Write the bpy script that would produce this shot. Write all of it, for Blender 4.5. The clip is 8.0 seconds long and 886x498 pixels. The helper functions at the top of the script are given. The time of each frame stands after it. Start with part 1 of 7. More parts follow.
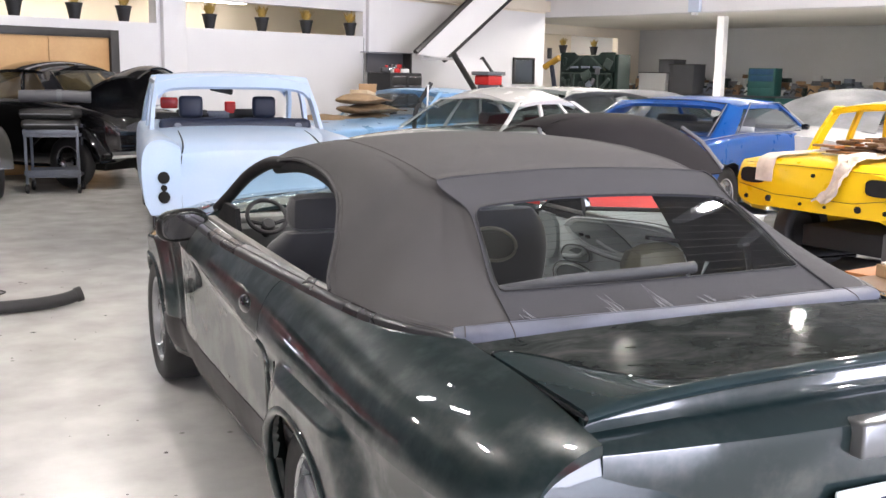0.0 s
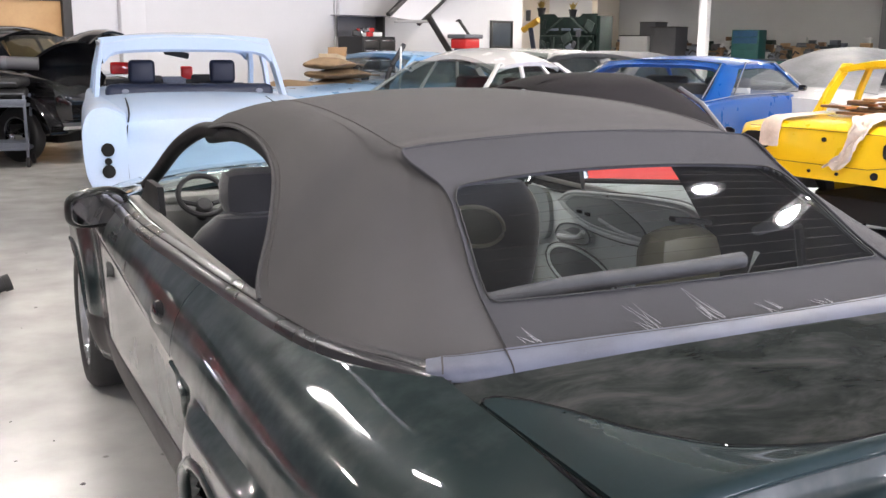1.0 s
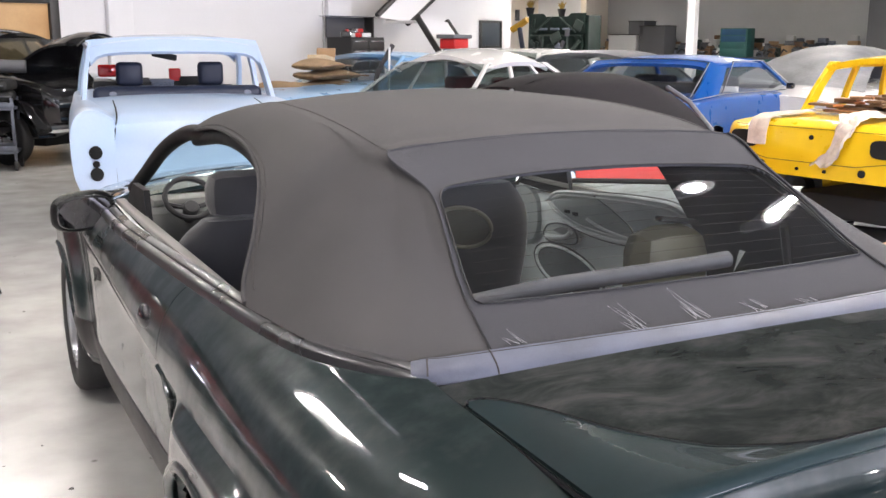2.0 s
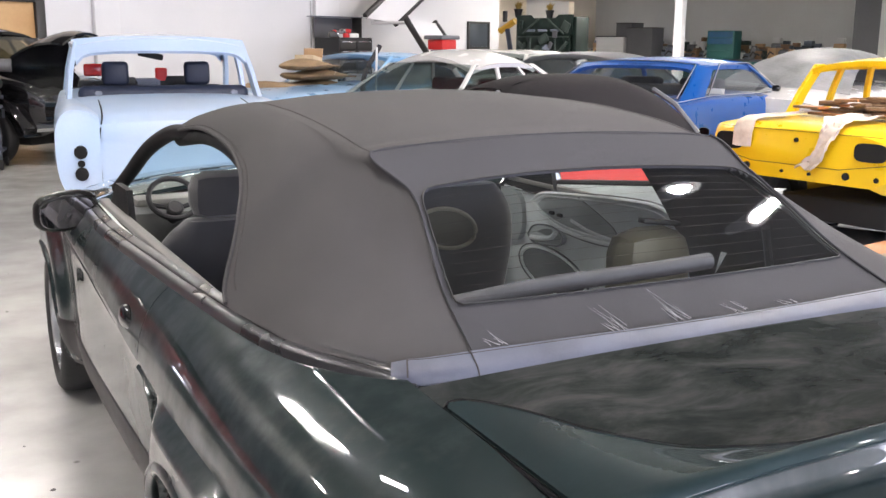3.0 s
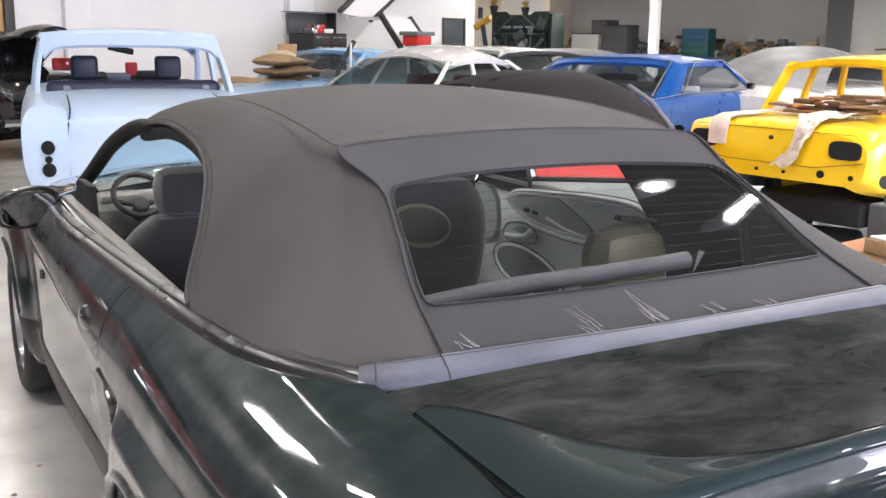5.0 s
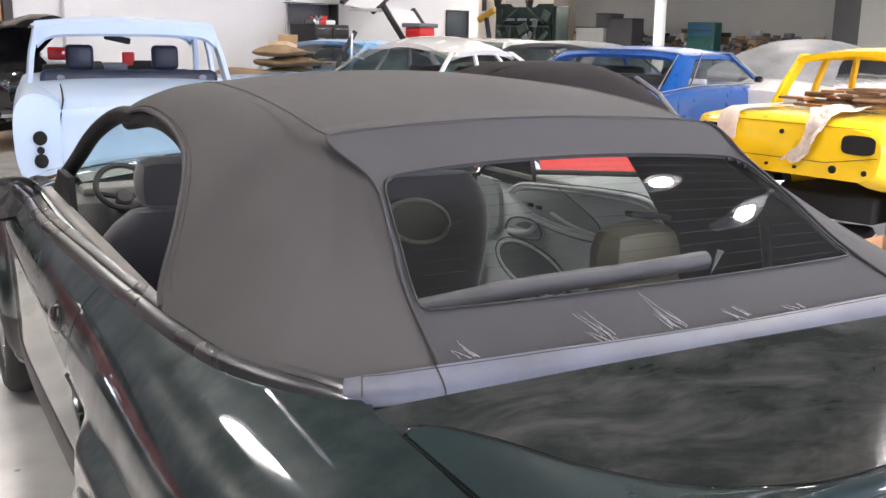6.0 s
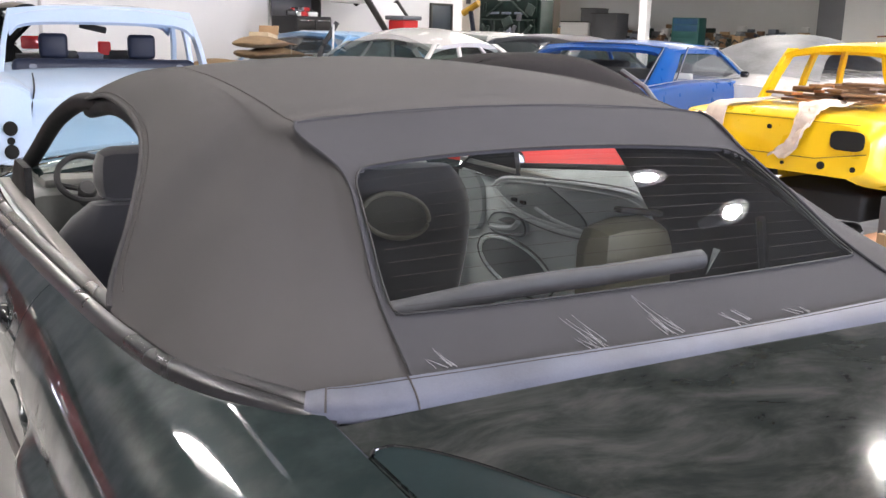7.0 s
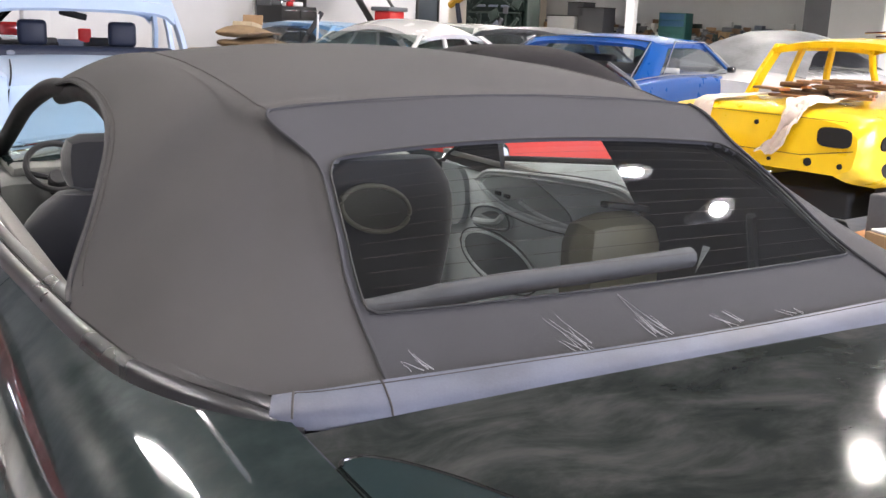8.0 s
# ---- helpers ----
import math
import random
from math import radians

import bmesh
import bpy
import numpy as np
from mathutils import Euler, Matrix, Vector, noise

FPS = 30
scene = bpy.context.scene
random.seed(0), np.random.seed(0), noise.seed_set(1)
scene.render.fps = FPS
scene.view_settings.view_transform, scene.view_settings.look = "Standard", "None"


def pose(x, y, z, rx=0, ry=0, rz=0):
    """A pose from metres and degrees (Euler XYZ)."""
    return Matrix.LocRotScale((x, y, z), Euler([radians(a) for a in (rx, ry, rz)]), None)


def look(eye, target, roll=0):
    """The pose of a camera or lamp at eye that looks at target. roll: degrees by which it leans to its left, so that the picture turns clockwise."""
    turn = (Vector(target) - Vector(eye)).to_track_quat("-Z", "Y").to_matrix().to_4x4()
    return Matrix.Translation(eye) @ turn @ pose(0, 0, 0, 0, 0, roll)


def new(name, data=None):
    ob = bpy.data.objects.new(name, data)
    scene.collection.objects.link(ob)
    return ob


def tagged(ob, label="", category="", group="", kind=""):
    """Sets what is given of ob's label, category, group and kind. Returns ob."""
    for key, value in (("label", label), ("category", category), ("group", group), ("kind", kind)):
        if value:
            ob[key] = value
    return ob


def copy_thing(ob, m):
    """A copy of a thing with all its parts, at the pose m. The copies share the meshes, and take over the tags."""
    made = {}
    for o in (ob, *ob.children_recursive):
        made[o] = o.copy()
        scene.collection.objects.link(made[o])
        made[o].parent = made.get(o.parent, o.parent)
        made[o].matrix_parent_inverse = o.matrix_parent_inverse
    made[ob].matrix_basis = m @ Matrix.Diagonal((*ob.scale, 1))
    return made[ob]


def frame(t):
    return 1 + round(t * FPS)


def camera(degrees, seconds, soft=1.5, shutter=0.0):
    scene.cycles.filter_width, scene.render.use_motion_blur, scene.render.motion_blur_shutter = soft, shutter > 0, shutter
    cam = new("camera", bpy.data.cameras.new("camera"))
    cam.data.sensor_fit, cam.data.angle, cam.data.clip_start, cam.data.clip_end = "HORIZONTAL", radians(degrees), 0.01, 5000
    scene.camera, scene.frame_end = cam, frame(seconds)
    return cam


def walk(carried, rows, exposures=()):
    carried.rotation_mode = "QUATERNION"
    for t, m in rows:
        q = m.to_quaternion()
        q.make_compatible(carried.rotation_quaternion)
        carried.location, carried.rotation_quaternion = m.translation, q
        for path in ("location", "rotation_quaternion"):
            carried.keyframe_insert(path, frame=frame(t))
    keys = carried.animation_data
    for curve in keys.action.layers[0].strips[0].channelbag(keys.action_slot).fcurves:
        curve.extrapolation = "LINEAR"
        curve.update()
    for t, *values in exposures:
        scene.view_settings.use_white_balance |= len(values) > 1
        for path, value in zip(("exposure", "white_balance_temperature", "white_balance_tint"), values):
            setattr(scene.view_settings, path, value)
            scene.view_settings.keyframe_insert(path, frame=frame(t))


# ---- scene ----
cam = camera(48.03, 8.0, soft=1.5)
PATH = [
    (0, (-1.6705, -2.4834, 1.5658), (-0.8398, -0.6971, 1.2165), 0.973),
    (0.25, (-1.6060, -2.3790, 1.5502), (-0.7720, -0.5957, 1.1949), 0.755),
    (0.5, (-1.5453, -2.2610, 1.5365), (-0.6977, -0.4865, 1.1711), 0.511),
    (0.75, (-1.4136, -2.0435, 1.5097), (-0.5775, -0.2683, 1.1226), 0.129),
    (1, (-1.3500, -1.8414, 1.4895), (-0.4849, -0.0853, 1.0795), 0.456),
    (1.5, (-1.3435, -1.8432, 1.4923), (-0.4723, -0.0903, 1.0814), 0.015),
    (2.2, (-1.3360, -1.8472, 1.4928), (-0.4502, -0.1015, 1.0832), 0.194),
    (3, (-1.3275, -1.8519, 1.4935), (-0.4251, -0.1143, 1.0853), 0.400),
    (3.5, (-1.3218, -1.8486, 1.4909), (-0.4088, -0.1162, 1.0845), 0.480),
    (4, (-1.3222, -1.8548, 1.4907), (-0.3973, -0.1285, 1.0850), 0.503),
    (4.5, (-1.3217, -1.8600, 1.4897), (-0.3912, -0.1366, 1.0849), 0.479),
    (4.7, (-1.3190, -1.8493, 1.4910), (-0.3742, -0.1342, 1.0838), 0.617),
    (5, (-1.2888, -1.7978, 1.4834), (-0.3437, -0.0844, 1.0697), 0.719),
    (5.5, (-1.2427, -1.7214, 1.4700), (-0.2987, -0.0093, 1.0486), 0.876),
    (6, (-1.1974, -1.6533, 1.4552), (-0.2580, 0.0603, 1.0297), 0.994),
    (6.5, (-1.1581, -1.5891, 1.4410), (-0.2023, 0.1146, 1.0123), 1.174),
    (7, (-1.1183, -1.5347, 1.4297), (-0.1506, 0.1606, 0.9944), 1.459),
    (7.5, (-1.0850, -1.4836, 1.4185), (-0.1084, 0.2054, 0.9785), 1.703),
    (8, (-1.0707, -1.4718, 1.4163), (-0.0776, 0.2055, 0.9685), 2.178),
]
walk(cam, [(t, look(eye, target, roll)) for t, eye, target, roll in PATH])

# ---- light ----
world = bpy.data.worlds.new("world")
scene.world = world
world.use_nodes = True
wn = world.node_tree.nodes
sky = wn.new("ShaderNodeTexSky")
sky.sky_type = "NISHITA"
sky.sun_disc = False
sky.sun_elevation, sky.sun_rotation = radians(50), radians(120)
wn["Background"].inputs["Strength"].default_value = 0.12
world.node_tree.links.new(sky.outputs["Color"], wn["Background"].inputs["Color"])

sun = new("sun", bpy.data.lights.new("sun", "SUN"))
sun.data.energy, sun.data.angle, sun.data.color = 2.0, radians(0.5), (1.0, 0.95, 0.88)
sun.matrix_world = look((0, 0, 30), (-8, 16, 0))

scene.view_settings.exposure = 0.0


# ---- materials ----
def material(name, color, rough=0.5, metal=0.0, vary=0.12, scale=6.0, fine=60.0, bump=0.02, coat=0.0, spec=0.5, tint=None, dirt=0.0, dirt_color=(0.2, 0.18, 0.16), rough_vary=0.1, sheen=0.0, soft=False):
    """Procedural surface: colour varied at two scales, fine relief, uneven gloss, optional stains."""
    m = bpy.data.materials.new(name)
    m.use_nodes = True
    n, l = m.node_tree.nodes, m.node_tree.links
    b = n["Principled BSDF"]
    tc = n.new("ShaderNodeTexCoord")
    big, small = n.new("ShaderNodeTexNoise"), n.new("ShaderNodeTexNoise")
    big.inputs["Scale"].default_value, big.inputs["Detail"].default_value = scale, 3
    small.inputs["Scale"].default_value, small.inputs["Detail"].default_value = fine, 4
    l.new(tc.outputs["Object"], big.inputs["Vector"])
    l.new(tc.outputs["Object"], small.inputs["Vector"])
    info = n.new("ShaderNodeObjectInfo")
    ramp = n.new("ShaderNodeValToRGB")
    c2 = tint or tuple(c * (1 - 2 * vary) for c in color)
    ramp.color_ramp.elements[0].position, ramp.color_ramp.elements[1].position = 0.3, 0.7
    ramp.color_ramp.elements[0].color = (*c2, 1)
    ramp.color_ramp.elements[1].color = (*color, 1)
    l.new(big.outputs["Fac"], ramp.inputs["Fac"])
    mix = n.new("ShaderNodeMix")
    mix.data_type, mix.blend_type = "RGBA", "MULTIPLY"
    mix.inputs["Factor"].default_value = min(1.0, vary * 2.5)
    l.new(ramp.outputs["Color"], mix.inputs["A"])
    g = n.new("ShaderNodeMapRange")
    g.inputs["To Min"].default_value, g.inputs["To Max"].default_value = 0.65, 1.25
    l.new(small.outputs["Fac"], g.inputs["Value"])
    l.new(g.outputs["Result"], mix.inputs["B"])
    out = mix.outputs["Result"]
    if dirt:
        spots = n.new("ShaderNodeTexNoise")
        spots.inputs["Scale"].default_value, spots.inputs["Detail"].default_value, spots.inputs["Roughness"].default_value = scale * 0.6, 8, 0.55 if soft else 0.7
        l.new(tc.outputs["Object"], spots.inputs["Vector"])
        edge = n.new("ShaderNodeMapRange")
        edge.inputs["From Min"].default_value, edge.inputs["From Max"].default_value = (0.38, 0.85) if soft else (0.5, 0.72)
        edge.inputs["To Max"].default_value = dirt
        l.new(spots.outputs["Fac"], edge.inputs["Value"])
        stain = n.new("ShaderNodeMix")
        stain.data_type = "RGBA"
        stain.inputs["B"].default_value = (*dirt_color, 1)
        l.new(edge.outputs["Result"], stain.inputs["Factor"])
        l.new(out, stain.inputs["A"])
        out = stain.outputs["Result"]
    l.new(out, b.inputs["Base Color"])
    rr = n.new("ShaderNodeMapRange")
    rr.inputs["To Min"].default_value, rr.inputs["To Max"].default_value = max(0.02, rough - rough_vary), min(1, rough + rough_vary)
    l.new(big.outputs["Fac"], rr.inputs["Value"])
    l.new(rr.outputs["Result"], b.inputs["Roughness"])
    b.inputs["Metallic"].default_value = metal
    b.inputs["Specular IOR Level"].default_value = spec
    b.inputs["Coat Weight"].default_value = coat
    b.inputs["Coat Roughness"].default_value = 0.04
    if sheen:
        b.inputs["Sheen Weight"].default_value = sheen
    if bump:
        bp = n.new("ShaderNodeBump")
        bp.inputs["Strength"].default_value, bp.inputs["Distance"].default_value = min(1.0, bump * 10), 0.004
        l.new(small.outputs["Fac"], bp.inputs["Height"])
        l.new(bp.outputs["Normal"], b.inputs["Normal"])
    return m


def glass(name, color=(0.9, 0.95, 0.93), rough=0.0, clear=0.9, gloss=0.06, dust=0.0):
    """Thin window glass: a tinted see-through sheet with mirror gloss that grows at grazing angles."""
    m = bpy.data.materials.new(name)
    m.use_nodes = True
    n, l = m.node_tree.nodes, m.node_tree.links
    n.remove(n["Principled BSDF"])
    t, s, mx = n.new("ShaderNodeBsdfTransparent"), n.new("ShaderNodeBsdfGlossy"), n.new("ShaderNodeMixShader")
    t.inputs["Color"].default_value = (*(c * clear for c in color), 1)
    s.inputs["Roughness"].default_value = rough
    s.inputs["Color"].default_value = (0.9, 0.95, 1, 1)
    f = n.new("ShaderNodeLayerWeight")
    f.inputs["Blend"].default_value = 0.5
    p = n.new("ShaderNodeMath")
    p.operation = "POWER"
    p.inputs[1].default_value = 4.0
    a = n.new("ShaderNodeMath")
    a.operation = "MULTIPLY_ADD"
    a.inputs[1].default_value, a.inputs[2].default_value = 0.75, gloss
    l.new(f.outputs["Facing"], p.inputs[0])
    l.new(p.outputs[0], a.inputs[0])
    l.new(a.outputs[0], mx.inputs["Fac"])
    l.new(t.outputs[0], mx.inputs[1])
    l.new(s.outputs[0], mx.inputs[2])
    out = mx.outputs[0]
    if dust:
        tc, cloud, amount = n.new("ShaderNodeTexCoord"), n.new("ShaderNodeTexNoise"), n.new("ShaderNodeMapRange")
        cloud.inputs["Scale"].default_value, cloud.inputs["Detail"].default_value, cloud.inputs["Distortion"].default_value = 7.0, 4, 0.6
        amount.inputs["From Min"].default_value, amount.inputs["From Max"].default_value = 0.35, 0.75
        amount.inputs["To Min"].default_value, amount.inputs["To Max"].default_value = dust * 0.25, dust
        film = n.new("ShaderNodeBsdfDiffuse")
        film.inputs["Color"].default_value = (0.55, 0.55, 0.55, 1)
        coat = n.new("ShaderNodeMixShader")
        l.new(tc.outputs["Object"], cloud.inputs["Vector"])
        l.new(cloud.outputs["Fac"], amount.inputs["Value"])
        l.new(amount.outputs["Result"], coat.inputs["Fac"])
        l.new(out, coat.inputs[1])
        l.new(film.outputs[0], coat.inputs[2])
        out = coat.outputs[0]
    l.new(out, n["Material Output"].inputs["Surface"])
    return m


def glow(name, color, strength):
    m = bpy.data.materials.new(name)
    m.use_nodes = True
    b = m.node_tree.nodes["Principled BSDF"]
    b.inputs["Base Color"].default_value = (0.9, 0.9, 0.9, 1)
    b.inputs["Emission Color"].default_value = (*color, 1)
    b.inputs["Emission Strength"].default_value = strength
    return m


M = {}
M["wall"] = material("white_wall_paint", (0.73, 0.72, 0.72), 0.7, vary=0.03, scale=0.8, fine=40, bump=0.02, dirt=0.10, dirt_color=(0.6, 0.57, 0.52))
M["cream"] = material("cream_wall_paint", (0.78, 0.70, 0.58), 0.7, vary=0.03, scale=0.8, fine=40, bump=0.02, dirt=0.1, dirt_color=(0.6, 0.52, 0.42))
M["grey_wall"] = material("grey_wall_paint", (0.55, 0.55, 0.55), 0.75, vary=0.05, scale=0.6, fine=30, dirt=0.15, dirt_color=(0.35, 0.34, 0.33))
M["roof_deck"] = material("dark_roof_deck", (0.17, 0.165, 0.16), 0.8, vary=0.15, scale=0.7, fine=25)
M["ceiling"] = material("ceiling_paint", (0.75, 0.72, 0.66), 0.8, vary=0.04, scale=0.7, fine=25)
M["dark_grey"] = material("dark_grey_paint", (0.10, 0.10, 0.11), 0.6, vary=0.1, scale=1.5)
M["oak"] = material("oak_veneer", (0.58, 0.36, 0.16), 0.45, vary=0.1, scale=2, fine=30, tint=(0.50, 0.29, 0.12))
M["dark_trim"] = material("dark_trim", (0.03, 0.028, 0.026), 0.45, vary=0.1)
M["lamp"] = glow("lamp_glow", (1.0, 0.93, 0.88), 1320.0)
M["lamp_strip"] = glow("strip_glow", (1.0, 0.975, 0.96), 110.0)
M["lamp_far"] = glow("lamp_tube_far", (1.0, 0.93, 0.82), 25.0)
M["steel"] = material("painted_steel", (0.16, 0.18, 0.23), 0.45, vary=0.12, scale=4, dirt=0.3, dirt_color=(0.10, 0.08, 0.06))
M["rubber"] = material("rubber", (0.030, 0.030, 0.032), 0.65, vary=0.15, scale=12, bump=0.03)
M["chrome"] = material("chrome", (0.75, 0.76, 0.78), 0.10, 1.0, vary=0.03, bump=0.0, rough_vary=0.05)
M["alloy"] = material("alloy_wheel", (0.55, 0.56, 0.58), 0.28, 1.0, vary=0.06, bump=0.0)
M["black_gloss"] = material("black_gloss", (0.008, 0.008, 0.009), 0.08, vary=0.1, bump=0, coat=1.0, rough_vary=0.03)
M["black_matt"] = material("black_matt", (0.015, 0.015, 0.016), 0.6, vary=0.1)
M["underside"] = material("underside", (0.025, 0.025, 0.025), 0.8, vary=0.1)
M["cloth_top"] = material("soft_top_cloth", (0.072, 0.0695, 0.0715), 0.85, vary=0.10, scale=3, fine=900, bump=0.05, sheen=0.04, rough_vary=0.05, spec=0.2)
# same cloth as the top; the rear's cooler, dimmer light is put into the colour
M["cloth_shaded"] = material("soft_top_cloth_shaded", (0.048, 0.048, 0.055), 0.8, vary=0.10, scale=3, fine=900, bump=0.05, sheen=0.04, rough_vary=0.05, spec=0.25)
M["vinyl_trim"] = material("faded_vinyl_trim", (0.102, 0.114, 0.160), 0.55, vary=0.16, scale=9, fine=300, bump=0.006, dirt=0.35, dirt_color=(0.14, 0.14, 0.18))
M["green_paint"] = material("dark_green_paint", (0.010, 0.020, 0.021), 0.30, 0.0, vary=0.02, scale=2, fine=500, bump=0.0, coat=1.0, spec=0.25, rough_vary=0.0)
M["green_paint"].node_tree.nodes["Principled BSDF"].inputs["Coat IOR"].default_value = 1.62


def polish_haze(m):
    """Uneven wiping of the lacquer: soft clouds in which the gloss is duller."""
    n, l = m.node_tree.nodes, m.node_tree.links
    b, tc = n["Principled BSDF"], n["Texture Coordinate"]
    cloud = n.new("ShaderNodeTexNoise")
    cloud.inputs["Scale"].default_value, cloud.inputs["Detail"].default_value, cloud.inputs["Roughness"].default_value = 5.0, 5, 0.6
    l.new(tc.outputs["Object"], cloud.inputs["Vector"])
    for socket, lo, hi, a, c in (("Coat Roughness", 0.42, 0.72, 0.006, 0.09), ("Specular IOR Level", 0.40, 0.75, 0.10, 0.55)):
        r = n.new("ShaderNodeMapRange")
        r.interpolation_type = "SMOOTHSTEP"
        r.inputs["From Min"].default_value, r.inputs["From Max"].default_value = lo, hi
        r.inputs["To Min"].default_value, r.inputs["To Max"].default_value = a, c
        l.new(cloud.outputs["Fac"], r.inputs["Value"])
        l.new(r.outputs["Result"], b.inputs[socket])


polish_haze(M["green_paint"])
M["skirt"] = material("skirt_paint", (0.032, 0.028, 0.030), 0.42, vary=0.1, scale=6, bump=0.0, spec=0.3)
M["wing_paint"] = material("dull_dark_green_paint", (0.014, 0.028, 0.031), 0.40, vary=0.15, scale=7, fine=120, bump=0.0, coat=1.0, spec=0.05)
M["maroon"] = material("maroon_vinyl", (0.085, 0.012, 0.018), 0.2, vary=0.15, scale=5, bump=0, coat=0.8)
M["belt_trim"] = material("satin_black_trim", (0.060, 0.060, 0.064), 0.30, 0.55, vary=0.08, scale=6, bump=0.0)
M["inner_black"] = material("black_interior", (0.038, 0.038, 0.041), 0.7, vary=0.1, scale=8, fine=200)
M["inner_grey"] = material("grey_interior", (0.82, 0.86, 0.88), 0.5, vary=0.06, scale=5, fine=300)
M["seat_cloth"] = material("charcoal_seat_cloth", (0.052, 0.052, 0.056), 0.9, vary=0.12, scale=6, fine=400, sheen=0.2)
M["tan_leather"] = material("tan_leather", (0.22, 0.20, 0.14), 0.5, vary=0.12, scale=6, fine=150)
M["tint_glass"] = glass("rear_window_glass", (0.86, 0.92, 0.90), clear=0.98, gloss=0.035, dust=0.016)
M["car_glass"] = glass("car_window_glass", (0.82, 0.92, 0.90), clear=0.55, gloss=0.05)
M["teal_glass"] = glass("teal_windscreen_glass", (0.76, 0.92, 0.93), clear=0.97)
# paler than the saloon's body: the lamp sheen on its roof put into colour
M["pale_roof"] = material("pale_tone", (0.56, 0.63, 0.75), 0.35, vary=0.03, bump=0.0, coat=0.4)
M["pale_glass"] = glass("pale_window_glass", (0.93, 0.97, 0.97), clear=0.80, gloss=0.05)
M["fill_store"] = glow("fill_tube_store", (1.0, 0.96, 0.92), 85.0)
M["cream_card"] = material("cream_card", (0.62, 0.50, 0.34), 0.8, vary=0.12, scale=8)
M["pale_blue"] = material("pale_blue_paint", (0.41, 0.55, 0.75), 0.4, vary=0.06, scale=1.6, tint=(0.49, 0.58, 0.72), bump=0.0, coat=0.25, dirt=0.2, dirt_color=(0.56, 0.61, 0.70))
M["white_paint"] = material("white_car_paint", (0.66, 0.65, 0.63), 0.25, vary=0.03, bump=0, coat=0.6)
M["sky_blue"] = material("sky_blue_paint", (0.22, 0.42, 0.68), 0.3, vary=0.05, bump=0, coat=0.6)
M["blue_paint"] = material("bright_blue_paint", (0.004, 0.075, 0.31), 0.3, 0.0, vary=0.03, bump=0, coat=0.6, spec=0.1)
M["yellow_paint"] = material("yellow_paint", (0.80, 0.52, 0.010), 0.3, vary=0.03, bump=0, coat=0.5)
M["red_paint"] = material("red_paint", (0.19, 0.011, 0.014), 0.2, vary=0.04, bump=0, coat=0.8)
M["olive_primer"] = material("olive_dark_paint", (0.045, 0.045, 0.040), 0.3, 0.3, vary=0.12, scale=3, bump=0, coat=0.5)
M["slate_primer"] = material("slate_primer", (0.045, 0.058, 0.075), 0.5, vary=0.15, scale=3)
M["silver_paint"] = material("silver_grey_paint", (0.135, 0.14, 0.155), 0.45, 0.1, vary=0.10, scale=3, bump=0, coat=0.1)
M["navy"] = material("navy_vinyl", (0.015, 0.021, 0.045), 0.5, vary=0.1)
# near-black colour that stands for the shade inside openings and gaps
M["hole"] = material("hole_shade", (0.004, 0.004, 0.004), 0.9, vary=0.05)
M["card"] = material("cardboard", (0.42, 0.27, 0.15), 0.8, vary=0.1, scale=5, fine=90)
M["orange_wood"] = material("orange_wood", (0.45, 0.17, 0.05), 0.45, vary=0.12, scale=4)
M["brown_wood"] = material("brown_wood", (0.20, 0.11, 0.055), 0.5, vary=0.15, scale=5)
M["blue_cloth"] = material("blue_cloth", (0.03, 0.14, 0.60), 0.9, vary=0.1, scale=15, fine=300)
M["pink_cloth"] = material("dirty_white_cloth", (0.68, 0.58, 0.49), 0.9, vary=0.12, scale=12, fine=250, dirt=0.4, dirt_color=(0.3, 0.2, 0.15))
M["red_plastic"] = material("red_plastic", (0.6, 0.02, 0.02), 0.35, vary=0.05)
M["paper"] = material("white_paper", (0.8, 0.8, 0.78), 0.7, vary=0.05)
M["teal"] = material("teal_paint", (0.022, 0.115, 0.105), 0.5, vary=0.1)
M["blue_drawer"] = material("blue_drawer_paint", (0.02, 0.09, 0.19), 0.5, vary=0.1)
M["engine_green"] = material("greasy_green_iron", (0.010, 0.026, 0.019), 0.45, 0.2, vary=0.3, scale=8)
M["plastic_sheet"] = material("cloudy_plastic_sheet", (0.23, 0.235, 0.245), 0.5, vary=0.2, scale=4, fine=30, bump=0.08)
M["straw"] = material("dry_leaves", (0.50, 0.33, 0.08), 0.8, vary=0.2, scale=20)
M["tan_foam"] = material("brown_padding", (0.30, 0.20, 0.11), 0.85, vary=0.2, scale=6)
M["rack_brace"] = material("worn_green_brace", (0.05, 0.07, 0.06), 0.45, 0.2, vary=0.2)
M["engine_yellow"] = material("hoist_yellow", (0.6, 0.33, 0.02), 0.45, vary=0.1)
M["red_lens"] = material("red_lens", (0.45, 0.01, 0.01), 0.08, vary=0.05, bump=0, coat=1)
M["plate"] = material("number_plate", (0.75, 0.82, 0.85), 0.35, vary=0.03)

M["seam_cloth"] = material("seam_cloth", (0.055, 0.050, 0.050), 0.85, vary=0.1)
M["padding"] = material("padding_vinyl", (0.078, 0.073, 0.085), 0.6, vary=0.15, scale=12, bump=0.05)
M["inner_pale"] = material("pale_lining_ridge", (0.80, 0.82, 0.84), 0.45, vary=0.05)
M["pillar_black"] = material("pillar_black", (0.009, 0.009, 0.010), 0.5, vary=0.1, spec=0.2)
M["channel_grey"] = material("channel_grey", (0.22, 0.21, 0.20), 0.45, vary=0.1, scale=8)
M["handle"] = material("satin_handle", (0.22, 0.225, 0.23), 0.28, 0.7, vary=0.06, bump=0)


